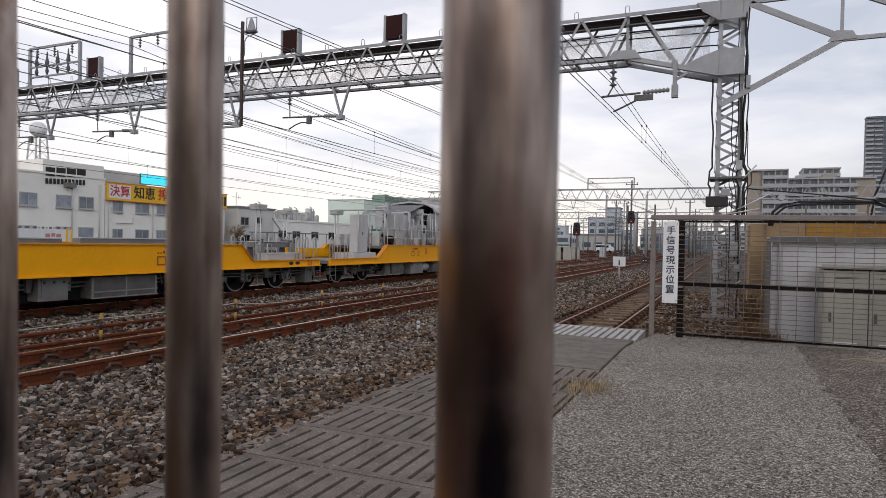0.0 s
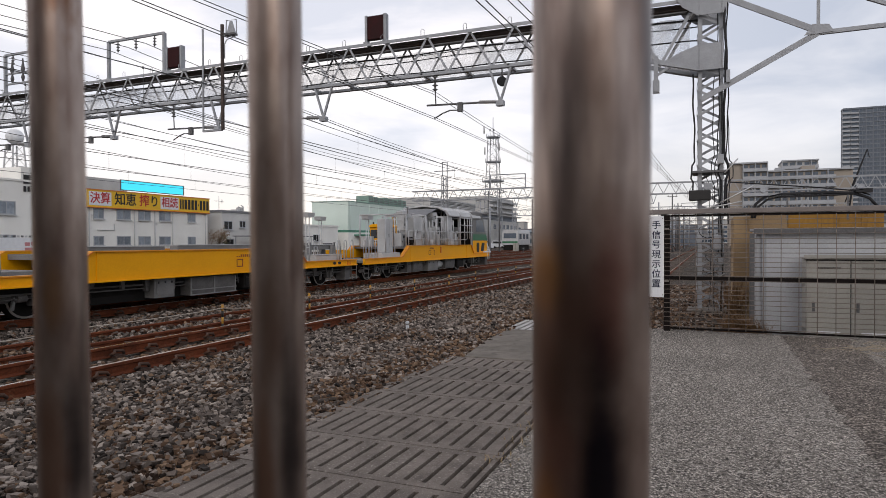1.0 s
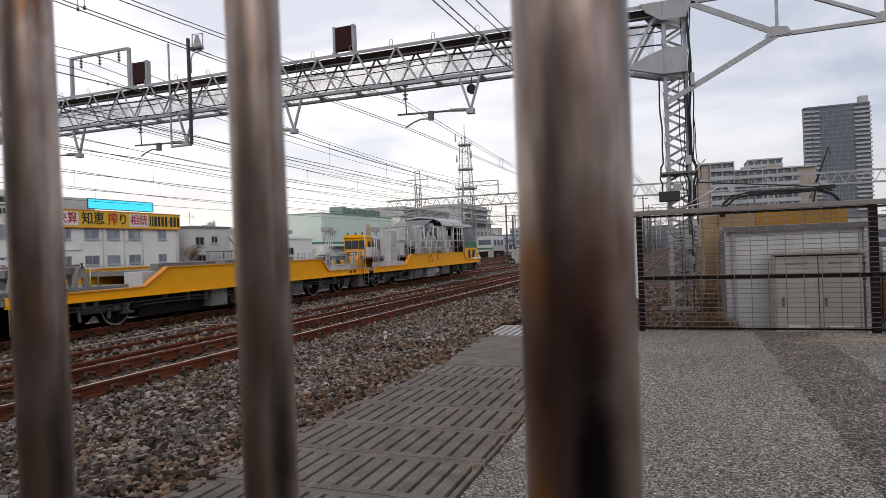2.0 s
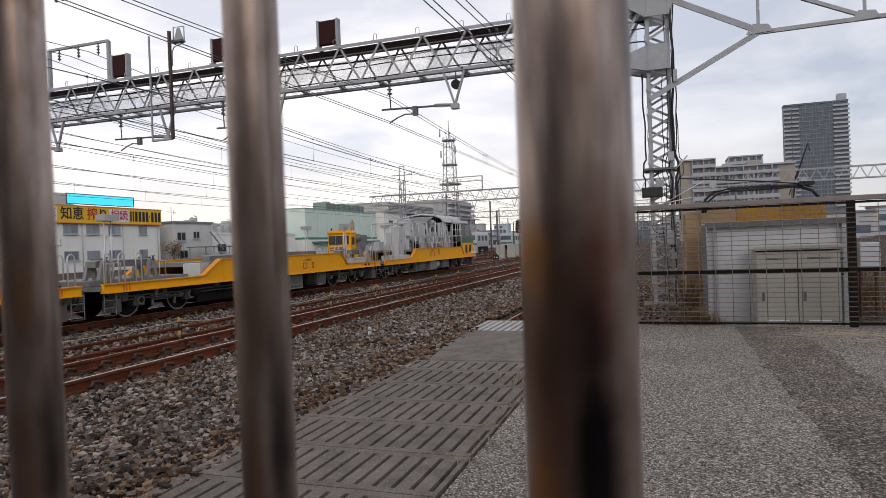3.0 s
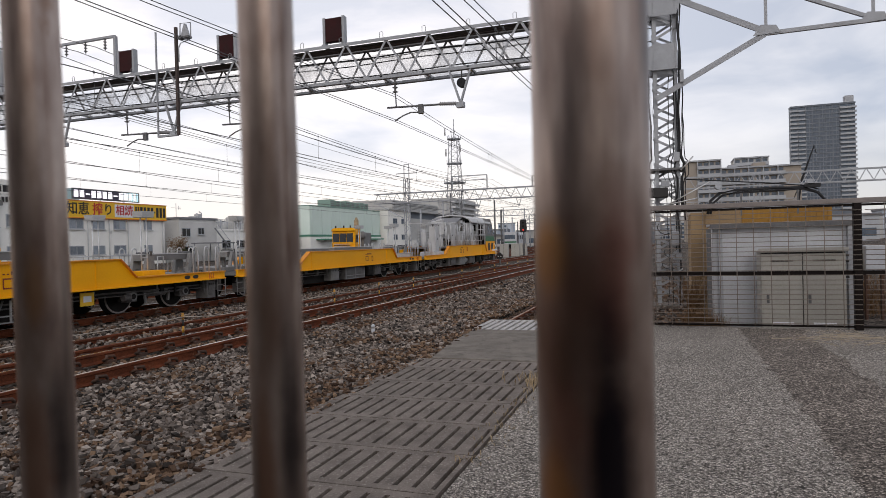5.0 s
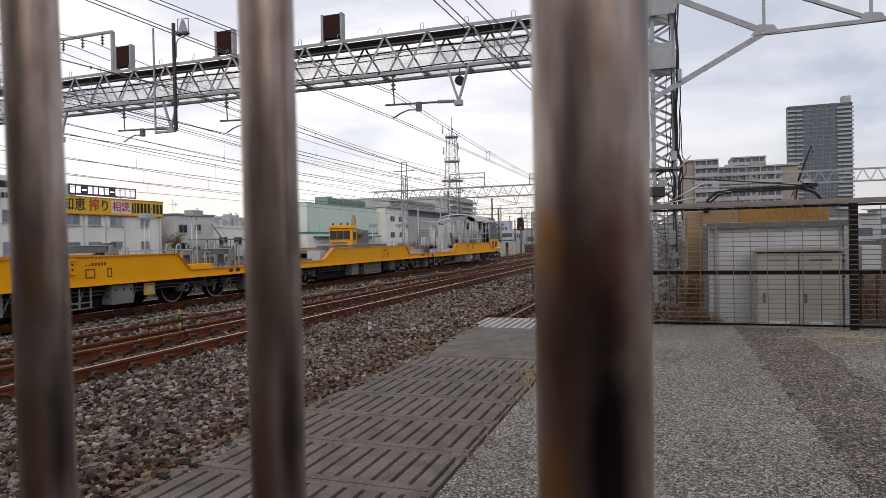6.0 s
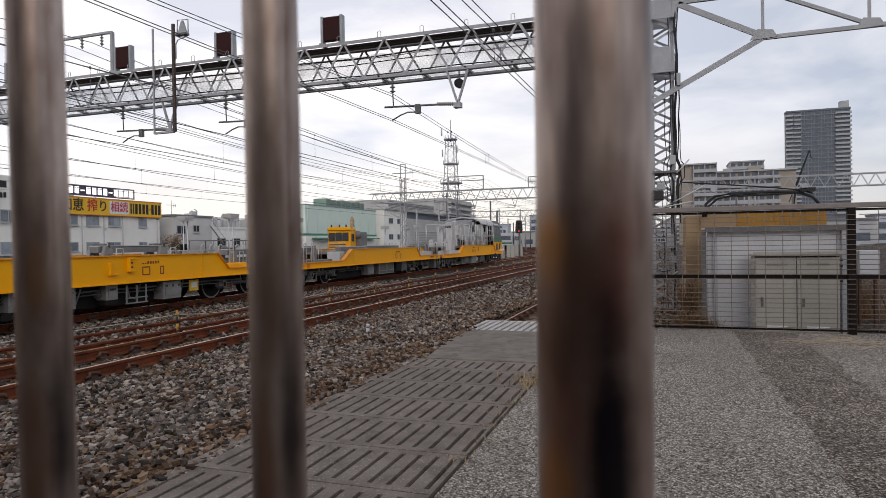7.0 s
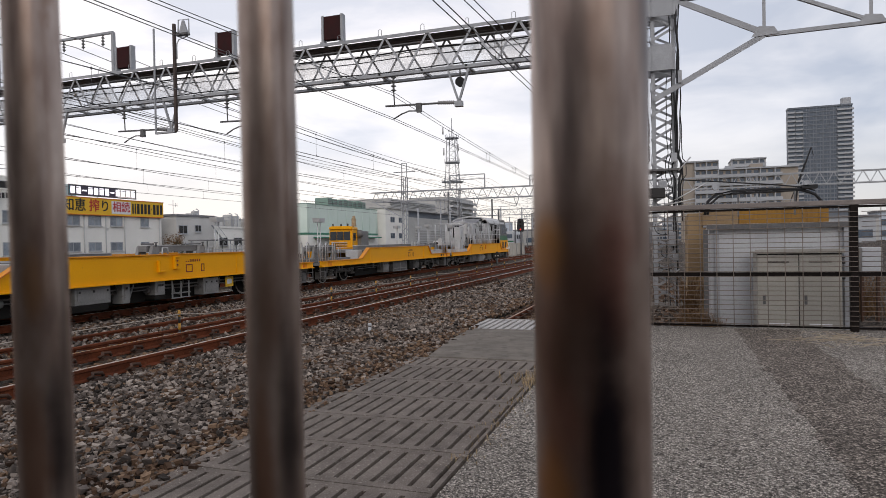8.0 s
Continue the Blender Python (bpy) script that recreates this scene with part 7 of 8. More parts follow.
for k in range(11):
    y, h, r = 78.6 + 1.75 * k + rng.uniform(-0.4, 0.4), rng.uniform(1.0, 2.3), rng.uniform(0.45, 0.8)
    u = thing("roof_tank", "grey tank and pipes on the low roof", "tank", group="tanks on the low roof", at=pose(-67.0 + rng.uniform(-1.0, 1.0), y, 4.5))
    if k % 3:
        part("tank", Build().tube([(0, 0, 0), (0, 0, h), (0, 0, h + 0.15)], [r, r, r * 0.8], 14), M_OFFICE2 if k % 2 else M_TLIGHT, u)
    else:
        part("casing", Build().box(-r, r, -r, r, 0, h), M_TLIGHT, u, bevel=0.04)
    part("pipe", Build().tube([(r + 0.15, 0, 0), (r + 0.15, 0, h * 1.1), (r * 0.5, 0, h * 1.2)], 0.09, 6), M_STEEL, u)
cp = thing("carport", "long grey carport roof by the yard", "carport", at=pose(-58.5, 76, -0.2))
part("roof", Build().box(-2.2, 2.2, -5.5, 7.5, 2.5, 2.62), M_ROOF, cp)
for y in (-5.2, -2.0, 1.2, 4.4, 7.2):
    part("post", Build().box(1.9, 2.0, y, y + 0.1, 0, 2.5), M_STEEL, cp)
    part("post", Build().box(-2.0, -1.9, y, y + 0.1, 0, 2.5), M_STEEL, cp)
house("back_house", "dark brown house gable behind the office", -76, -68, 68.3, 76, 5.2, M_OFFICE2, M_RUST_DARK, flat=False)
house("back_house", "grey house behind the carport", -84, -74, 88, 100, 6.2, M_OFFICE2, M_ROOF, face_cells=((89.5, 91.2, 4.0, 5.2), (94.0, 95.7, 4.0, 5.2)))
an = thing("tv_antenna", "thin roof antenna on a pole", "antenna", at=pose(-66, 73.8, 5.6))
part("pole", Build().tube([(0, 0, 0), (0, 0, 2.6)], 0.04, 5), M_STEEL, an)
part("aerial", Build().tube([(0, -0.9, 1.9), (0, 0.9, 1.9)], 0.03, 5).tube([(0, 0.5, 1.6), (0, 0.5, 2.2)], 0.025, 5).tube([(0, 0.8, 1.65), (0, 0.8, 2.15)], 0.025, 5), M_STEEL, an)

# mint-green works building
mint = thing("works_building", "large pale mint-green works building with a dark green band", "building")
part("wall", Build().box(-70.4, -62.4, 104.0, 134.8, -0.2, 9.1), M_MINT, mint)
part("roof_edge", Build().box(-70.5, -62.3, 103.9, 134.9, 9.104, 9.25), M_MINTUNIT, mint)
part("band", Build().box(-62.398, -62.25, 104.0, 134.8, 3.4, 3.75).box(-70.4, -62.25, 103.85, 103.998, 3.4, 3.75), M_MINTDARK, mint)
part("lower_wall", Build().box(-70.42, -62.3, 103.9, 134.8, -0.2, 3.25), M_OFFICE, mint)
part("canopy", Build().box(-62.38, -60.6, 106, 133, 2.7, 2.95), M_MINTDARK, mint)
for k in range(9):
    part("downpipe", Build().tube([(-62.3, 104.6 + 3.7 * k, 3.8), (-62.3, 104.6 + 3.7 * k, 9.0)], 0.05, 5), M_MINT, mint)
for k in range(8):
    u = part("roof_unit", Build().box(-66.5, -63.6, 114.0 + 2.2 * k, 115.8 + 2.2 * k, 9.31, 10.9 - 0.15 * (k % 3)), M_MINTUNIT, mint)
    part("louvre", Build().box(-63.598, -63.55, 114.2 + 2.2 * k, 115.6 + 2.2 * k, 9.6, 9.75).box(-63.598, -63.55, 114.2 + 2.2 * k, 115.6 + 2.2 * k, 10.0, 10.15).box(-63.598, -63.55, 114.2 + 2.2 * k, 115.6 + 2.2 * k, 10.35, 10.5), M_TGREY, u)

# grey depot building with louvred storey and roof block
depot = thing("depot_building", "grey depot office with louvred upper storey", "building")
part("wall", Build().box(-78, -61.0, 136.0, 215, -0.2, 8.0), M_OFFICE2, depot)
part("end_wall", Build().box(-77, -60.8, 135.8, 150, -0.2, 9.6), M_OFFICE, depot)
part("roof_slab", Build().box(-78, -60.2, 135.5, 216, 9.605, 9.9), M_OFFICE2, depot)
part("upper_wall", Build().box(-76, -61.3, 150.2, 214, 8.004, 9.6), M_TOWER, depot)
part("roof_block", Build().box(-74, -61.5, 140, 172, 9.905, 12.2), M_OFFICE2, depot)
part("upper_block", Build().box(-76, -62.5, 188, 214, 9.905, 15.6), M_OFFICE2, depot)
for k in range(6):
    part("louvre", Build().box(-61.498, -61.2, 140.2, 171.8, 10.1 + 0.34 * k, 10.24 + 0.34 * k), M_TLIGHT, depot)
    part("slat", Build().box(-60.99, -60.7, 155, 184, 1.2 + 0.7 * k, 1.5 + 0.7 * k), M_TLIGHT, depot)
for k in range(3):
    part("balcony", Build().box(-62.498, -61.2, 187.5, 214.5, 10.6 + 1.7 * k, 11.2 + 1.7 * k), M_TLIGHT, depot)
windows(depot, -60.8, [(138.5 + 5 * j, 141.0 + 5 * j, z, z + 1.3) for j in range(2) for z in (2.6, 6.4)], sill=False)
windows(depot, -61.0, [(187 + 4.5 * j, 189.8 + 4.5 * j, 5.4, 6.9) for j in range(6)], sill=False)

mastT = thing("antenna_tower", "tall grey lattice antenna tower with dishes", "tower", at=pose(-62, 190, 0))
for sx, sy in ((1, 1), (1, -1), (-1, 1), (-1, -1)):
    part("leg", Build().bar((sx * 2.6, sy * 2.6, 0), (sx * 1.24, sy * 1.24, 33.6), 0.19, 0.19), M_STEEL, mastT)
for k in range(16):
    a, c = 2.6 - 0.085 * k, 2.6 - 0.085 * (k + 1)
    z0, z1 = 2.1 * k, 2.1 * (k + 1)
    for p, q in (((a, -a, z0), (-c, -c, z1)), ((-a, -a, z0), (c, -c, z1)), ((a, -a, z0), (c, c, z1)), ((a, a, z0), (c, -c, z1)), ((a, -a, z0), (-a, -a, z0)), ((a, -a, z0), (a, a, z0))):
        part("lacing_bar", Build().bar(p, q, 0.085, 0.085), M_STEEL, mastT)
for z, r in ((20.0, 3.4), (26.0, 2.4), (33.6, 2.1)):
    pf = Build().tube([(0, 0, z), (0, 0, z + 0.35)], r, 16)
    part("platform", pf, M_STEEL, mastT)
    rim = Build()
    for k in range(12):
        a = 2 * math.pi * k / 12
        rim.tube([(r * math.cos(a), r * math.sin(a), z), (r * math.cos(a), r * math.sin(a), z + 1.3)], 0.06, 4)
    part("railing", rim, M_STEEL, mastT)
part("spike", Build().tube([(0, 0, 33), (0, 0, 40)], 0.12, 6), M_STEEL, mastT)
for x, z in ((-2.4, 28.5), (2.3, 29.5), (-2.6, 35.0)):
    part("aerial", Build().tube([(x, -1.0, z), (x, -1.0, z + 2.2)], 0.25, 8), M_TLIGHT, mastT)


# ---- further gantries ----
def far_gantry(y, x0, x1, cols, label, top=7.35, bot=6.25):
    t = thing("far_gantry", label, "gantry", group="gantries along the line")
    for yy in (y - 0.35, y + 0.35):
        part("chord", Build().bar((x0, yy, top), (x1, yy, top), 0.105, 0.105), M_STEEL, t)
        part("chord", Build().bar((x0, yy, bot), (x1, yy, bot), 0.105, 0.105), M_STEEL, t)
    n = int((x1 - x0) / 1.15)
    w = (x1 - x0) / n
    for k in range(n):
        a = x0 + w * k
        part("diagonal", Build().bar((a, y - 0.35, bot), (a + w / 2, y - 0.35, top), 0.065, 0.04, up=(0, 1, 0)), M_STEEL, t)
        part("diagonal", Build().bar((a + w / 2, y - 0.35, top), (a + w, y - 0.35, bot), 0.065, 0.04, up=(0, 1, 0)), M_STEEL, t)
    for cx, h in cols:
        for sx in (-1, 1):
            for sy in (-1, 1):
                part("leg", Build().bar((cx + sx * 0.26, y + sy * 0.26, -0.2), (cx + sx * 0.26, y + sy * 0.26, h), 0.09, 0.09), M_STEEL, t)
        z, k = 0.0, 0
        while z < h - 0.6:
            s = 0.26 if k % 2 else -0.26
            lc = Build()
            lc.bar((cx - s, y - 0.27, z), (cx + s, y - 0.27, z + 0.55), 0.07, 0.02, up=(0, 1, 0))
            lc.bar((cx + 0.27, y - s, z), (cx + 0.27, y + s, z + 0.55), 0.07, 0.02, up=(1, 0, 0))
            part("lacing_bar", lc, M_STEEL, t)
            z += 0.55
            k += 1
    for x in (-26, -21.5, -17, -12.5, -7.2, -2.6):
        if x0 < x < x1:
            part("v_hanger", Build().bar((x + 1.7, y, bot), (x + 2.0, y, 5.3), 0.06, 0.06).bar((x + 2.3, y, bot), (x + 2.0, y, 5.3), 0.06, 0.06).bar((x + 2.0, y, 5.3), (x, y, 5.25), 0.06, 0.06), M_STEEL, t)
    return t


g2 = far_gantry(68, -32.0, 27.0, ((-28.0, 9.0), (8.2, 7.3), (26.8, 7.3)), "grey lattice gantry further down the line")
for x0, x1, z in ((-13.5, -8.8, 8.5), (-22.5, -18.5, 8.9)):
    fr = thing("insulator_portal", "thin portal frame on the far gantry", "portal", at=pose(0, 68, 0))
    for x in (x0, x1):
        part("upright", Build().bar((x, 0, 7.3), (x, 0, z), 0.11, 0.11), M_STEEL, fr)
    part("head_bar", Build().bar((x0, 0, z), (x1, 0, z), 0.10, 0.10), M_STEEL, fr)
    part("head_bar", Build().bar((x0, 0, z - 0.5), (x1, 0, z - 0.5), 0.07, 0.07), M_STEEL, fr)
part("knee_brace", Build().bar((-31.8, 67.7, 6.3), (-28.2, 67.7, 4.4), 0.08, 0.10), M_STEEL, g2)
part("mast_top", Build().bar((-28.3, 68, 9.0), (-28.3, 68, 10.6), 0.08, 0.08).bar((-27.7, 68, 9.0), (-27.7, 68, 10.6), 0.08, 0.08).bar((-28.3, 68, 10.6), (-27.7, 68, 10.6), 0.08, 0.08).bar((-29.3, 68, 9.6), (-26.7, 68, 9.6), 0.10, 0.10), M_STEEL, g2)
far_gantry(116, -34.0, 20.0, ((-33.8, 7.3), (-15.0, 7.3), (8.0, 7.3)), "distant grey lattice gantry over the yard", bot=6.3)
far_gantry(166, -36.0, 14.0, ((-35.8, 7.3), (-15.0, 7.3), (6.0, 7.3)), "most distant lattice gantry over the yard", bot=6.3)


def signal_mast(x, y, h, label):
    t = thing("signal_mast", label, "signal", group="colour light signals", at=pose(x, y, -0.2))
    part("pole", Build().tube([(0, 0, 0), (0, 0, h)], 0.09, 8), M_STEEL_DARK, t)
    part("backboard", Build().prism([(-0.32, h - 0.2), (0.32, h - 0.2), (0.42, h + 0.2), (0.32, h + 1.2), (-0.32, h + 1.2), (-0.42, h + 0.2)], -0.16, -0.08, "y"), M_INKBLACK, t)
    part("lens", Build().tube([(0, -0.2, h + 0.05), (0, -0.165, h + 0.05)], 0.09, 10), M_RED_LAMP, t, "lit red lens")
    for z in (h + 0.45, h + 0.85):
        part("lens", Build().tube([(0, -0.2, z), (0, -0.165, z)], 0.12, 10), M_TDARK, t)
    part("ladder", Build().bar((-0.25, 0.1, 0), (-0.25, 0.1, h), 0.03, 0.03).bar((0.0, 0.14, h * 0.5), (0.5, 0.14, h * 0.5), 0.05, 0.05), M_STEEL, t)
    return t


signal_mast(-15.0, 70.0, 2.9, "dark colour light signal showing red")
signal_mast(-9.8, 74.0, 4.4, "tall dark colour light signal showing red")
signal_mast(-5.6, 90.0, 4.6, "distant dark colour light signal")
poles = thing("yard_poles", "grey steel poles of the distant yard", "pole")
rng = random.Random(7)
for k in range(26):
    x, y = rng.uniform(-34, -4), rng.uniform(76, 190)
    part("pole", Build().tube([(x, y, -0.2), (x, y, rng.uniform(5.5, 9.0))], 0.13, 6), M_STEEL if k % 3 else M_STEEL_DARK, poles)


def yard_mast(x, y, h, arm, mat):
    t = thing("yard_mast", "slender wire mast with a bracket arm in the yard", "mast", group="masts of the yard", at=pose(x, y, -0.2))
    part("pole", Build().tube([(0, 0, 0), (0, 0, h)], [0.13, 0.09], 8), mat, t)
    part("arm", Build().tube([(0, 0, 5.6), (arm, 0, 5.75)], 0.045, 6), mat, t)
    part("tie", Build().tube([(0, 0, 6.6), (arm * 0.9, 0, 5.78)], 0.03, 5), mat, t)
    part("registration", Build().tube([(0, 0, 4.9), (arm * 0.8, 0, 5.0)], 0.04, 6), mat, t)
    part("insulator", Build().tube([(arm * 0.2 + 0.07 * arm / abs(arm) * i, 0, 5.63 + 0.006 * i) for i in range(7)], [0.10 if i % 2 else 0.05 for i in range(7)], 8), M_INSUL, t)
    part("cross_arm", Build().bar((-0.7, 0, h - 0.5), (0.7, 0, h - 0.5), 0.08, 0.08), mat, t)
    for xx in (-0.6, 0.0, 0.6):
        part("pin", Build().tube([(xx, 0, h - 0.46), (xx, 0, h - 0.2)], 0.05, 6), M_INSUL, t)


rng = random.Random(41)
for k in range(30):
    y = 78 + 3.9 * k + rng.uniform(-1.5, 1.5)
    lane = rng.choice((-5.1, -10.3, -15.05, -19.4, -23.9, -28.6))
    yard_mast(lane, y, rng.uniform(6.8, 9.4), rng.choice((-2.4, 2.4, 2.0)), (M_STEEL_DARK, M_STEEL, M_STEEL_DARK)[k % 3])


# ---- apartment blocks, tower and distant town ----
def apartment(x0, x1, y, h, floors, bays, label, wall, depth=14.0, end_left=0.0, end_right=0.0):
    """Balcony block that faces the camera; one balcony for each floor and one window for each bay."""
    t = thing("apartment_block", label, "building")
    part("wall", Build().box(x0, x1, y, y + depth, -0.2, h), wall, t)
    part("roof_edge", Build().box(x0 - 0.2, x1 + 0.2, y - 0.9, y + depth + 0.2, h + 0.005, h + 0.5), M_TOWERLIGHT, t)
    a, c = x0 + end_left, x1 - end_right
    step = h / floors
    for f in range(floors):
        z = f * step
        part("balcony", Build().box(a, c, y - 1.3, y - 1.15, z, z + step * 0.42).box(a, c, y - 1.15, y - 0.004, z - 0.05, z + 0.12), M_TOWERLIGHT, t)
        for k in range(bays):
            xa = a + (c - a) * (k + 0.12) / bays
            xb = a + (c - a) * (k + 0.80) / bays
            if f >= floors * 0.35:
                part("window", Build().box(xa, xb, y - 0.06, y - 0.004, z + 0.15, z + step * 0.86), M_GLASS, t)
    for k in range(bays + 1):
        x = a + (c - a) * k / bays
        if k % 2 == 0:
            part("divider", Build().box(x - 0.15, x + 0.15, y - 1.14, y - 0.062, 0, h), M_TOWERLIGHT, t)
    return t


apartment(6.0, 17.9, 240, 27.5, 10, 4, "beige apartment block with white balconies", M_BEIGE, end_left=4.5)
apartment(18.2, 43.5, 246, 25.0, 9, 9, "long beige apartment block with dark windows and white balconies", M_BEIGE, end_right=5.0)
apartment(25.5, 37.5, 275, 31.5, 11, 5, "grey apartment block behind a lower one", M_OFFICE2)
plant = thing("roof_plant", "grey stair tower and tanks on the apartment roof", "roof plant", at=pose(0, 246, 25.5))
part("stair_tower", Build().box(29.0, 33.0, 3, 8, 0, 1.5), M_BEIGE, plant)
part("tank", Build().box(21, 24, 3, 7, 0, 1.2), M_TOWERLIGHT, plant)

tower = thing("residential_tower", "tall dark blue-grey residential tower with pale balcony edges", "building", at=pose(0, 520, 0))
TH = 92.2
part("wall", Build().box(85.7, 126.0, 0, 7, -0.2, TH), M_TOWER, tower)
part("roof_edge", Build().box(85.5, 126.2, -0.6, 7, TH + 0.01, TH + 1.2), M_TOWER, tower)
part("plant_room", Build().box(120, 125.5, 1, 6, TH + 1.25, TH + 6.0), M_TOWERLIGHT, tower)
part("core_panel", Build().box(95.1, 116.3, -0.35, -0.004, 0, TH - 0.5), M_TOWER, tower)
nf = 30
fh = TH / nf
for f in range(6, nf):
    z = f * fh
    part("balcony", Build().box(85.3, 90.0, -1.6, -0.004, z, z + fh * 0.42), M_TOWERLIGHT, tower)
    part("balcony", Build().box(90.4, 95.0, -1.2, -0.004, z, z + fh * 0.36), M_TOWERLIGHT, tower)
    part("balcony", Build().box(116.5, 126.6, -1.6, -0.004, z, z + fh * 0.42), M_TOWERLIGHT, tower)
    part("slab_line", Build().box(95.0, 116.4, -0.7, -0.36, z, z + fh * 0.16), M_TOWERSLAB, tower)
    for k in range(11):
        part("mullion", Build().box(95.2 + 2.1 * k, 95.5 + 2.1 * k, -0.62, -0.43, z + fh * 0.17, z + fh), M_TOWERSLAB, tower)
    for k in range(5):
        part("window", Build().box(95.6 + 4.2 * k, 98.6 + 4.2 * k, -0.42, -0.36, z + fh * 0.35, z + fh * 0.9), M_GLASS, tower)
    for xa, xb in ((86.0, 89.5), (91.0, 94.5), (117.2, 121.0), (121.8, 125.6)):
        part("window", Build().box(xa, xb, -0.10, -0.005, z + fh * 0.44, z + fh * 0.92), M_GLASS, tower)


def van(x, y, turn, paint, label):
    t = thing("parked_van", label, "van", group="vans in the yard", at=pose(x, y, -0.17, 0, 0, turn))
    part("body", Build().prism([(-2.2, 0.35), (2.2, 0.35), (2.2, 1.9), (-1.2, 1.9), (-1.7, 1.25), (-2.2, 1.1)], -0.82, 0.82, "x"), paint, t, bevel=0.06)
    for s in (-1, 1):
        part("side_window", Build().box(s * 0.822 - 0.004, s * 0.822 + 0.004, -1.1, 1.9, 1.2, 1.7), M_BLACKGLASS, t)
        for yy in (-1.35, 1.35):
            part("wheel", Build().tube([(s * 0.66, yy, 0.3), (s * 0.84, yy, 0.3)], 0.3, 14), M_TDARK, t)
    part("rear_window", Build().box(-0.66, 0.66, -1.56, -1.5, 1.3, 1.75), M_BLACKGLASS, t)


for x, y, turn, paint in ((-44, 128, 70, M_WHITE), (-38, 133, 80, M_WHITE), (-33, 140, 95, M_CABWHITE), (-47, 150, 60, M_WHITE), (-26, 152, 85, M_WHITE)):
    van(x, y, turn, paint, "white van parked beyond the yard tracks")
rng = random.Random(23)
for k in range(16):
    x, y = rng.choice((-14.9, -19.3, -23.8, -10.9, -5.0)) + rng.uniform(-0.3, 0.3), rng.uniform(38, 130)
    t = thing("ground_signal", "small dark trackside ground signal on a short post", "signal", group="ground signals", at=pose(x, y, -0.17))
    part("post", Build().tube([(0, 0, 0), (0, 0, 0.55)], 0.06, 6), M_STEEL_DARK, t)
    part("head", Build().prism([(-0.2, 0.5), (0.2, 0.5), (0.22, 0.75), (0.0, 0.95), (-0.22, 0.75)], -0.1, 0.08, "y"), M_INKBLACK, t)
    for xx in (-0.09, 0.09):
        part("lens", Build().tube([(xx, -0.115, 0.66), (xx, -0.101, 0.66)], 0.045, 8), M_TLIGHT, t)
for k in range(9):
    x, y = rng.choice((-15.0, -19.4, -28.6, -33.5)) + rng.uniform(-0.2, 0.2), rng.uniform(50, 140)
    t = thing("trackside_cabinet", "grey trackside relay cabinet on a plinth", "cabinet", group="relay cabinets", at=pose(x, y, -0.17))
    part("body", Build().box(-0.4, 0.4, -0.3, 0.3, 0.15, 1.45), M_CABWHITE if k % 2 else M_CABINET, t, bevel=0.02)
    part("plinth", Build().box(-0.45, 0.45, -0.35, 0.35, 0, 0.148), M_CONCRETE, t)
    part("door_seam", Build().box(-0.008, 0.008, -0.306, -0.301, 0.2, 1.4), M_INKBLACK, t)


def town_block(x, y, w, d, h, wall):
    t = thing("town_building", "distant low town building with dark windows", "building", group="distant town")
    part("wall", Build().box(x, x + w, y, y + d, -0.2, h), wall, t)
    part("roof", Build().box(x - 0.3, x + w + 0.3, y - 0.3, y + d, h + 0.01, h + 0.5), M_ROOF, t)
    for f in range(max(1, int(h / 3.2))):
        for k in range(max(1, int(w / 4))):
            part("window", Build().box(x + 0.5 + 4 * k, x + 3.4 + 4 * k, y - 0.05, y - 0.004, 0.8 + 3.1 * f, 2.5 + 3.1 * f), M_GLASS, t)


rng = random.Random(11)
walls = (M_TOWERLIGHT, M_OFFICE2, M_BLUEWALL, M_TOWER, M_OFFICE2)
for k in range(34):
    y = rng.uniform(225, 420)
    x = -0.34 * y + rng.uniform(-45, 85) * y / 300
    if x > 0.015 * y:
        x = -0.05 * y + rng.uniform(-10, 0)
    town_block(x, y, rng.uniform(9, 18), 10, rng.choice((3.0, 3.6, 4.2, 5.0, 6.4)), walls[k % 5])
town_block(-51, 300, 6, 8, 18.5, M_BLUEWALL)
town_block(-57, 290, 13, 8, 13.5, M_BLUEWALL)
for k in range(22):
    town_block(-150 + 9.0 * k * 1.1, rng.uniform(430, 560), rng.uniform(10, 17), 10, rng.uniform(8, 17), walls[k % 5])
for k in range(12):
    town_block(30 + 13 * k, rng.uniform(150, 230), rng.uniform(9, 13), 10, rng.uniform(5, 9), walls[k % 5])


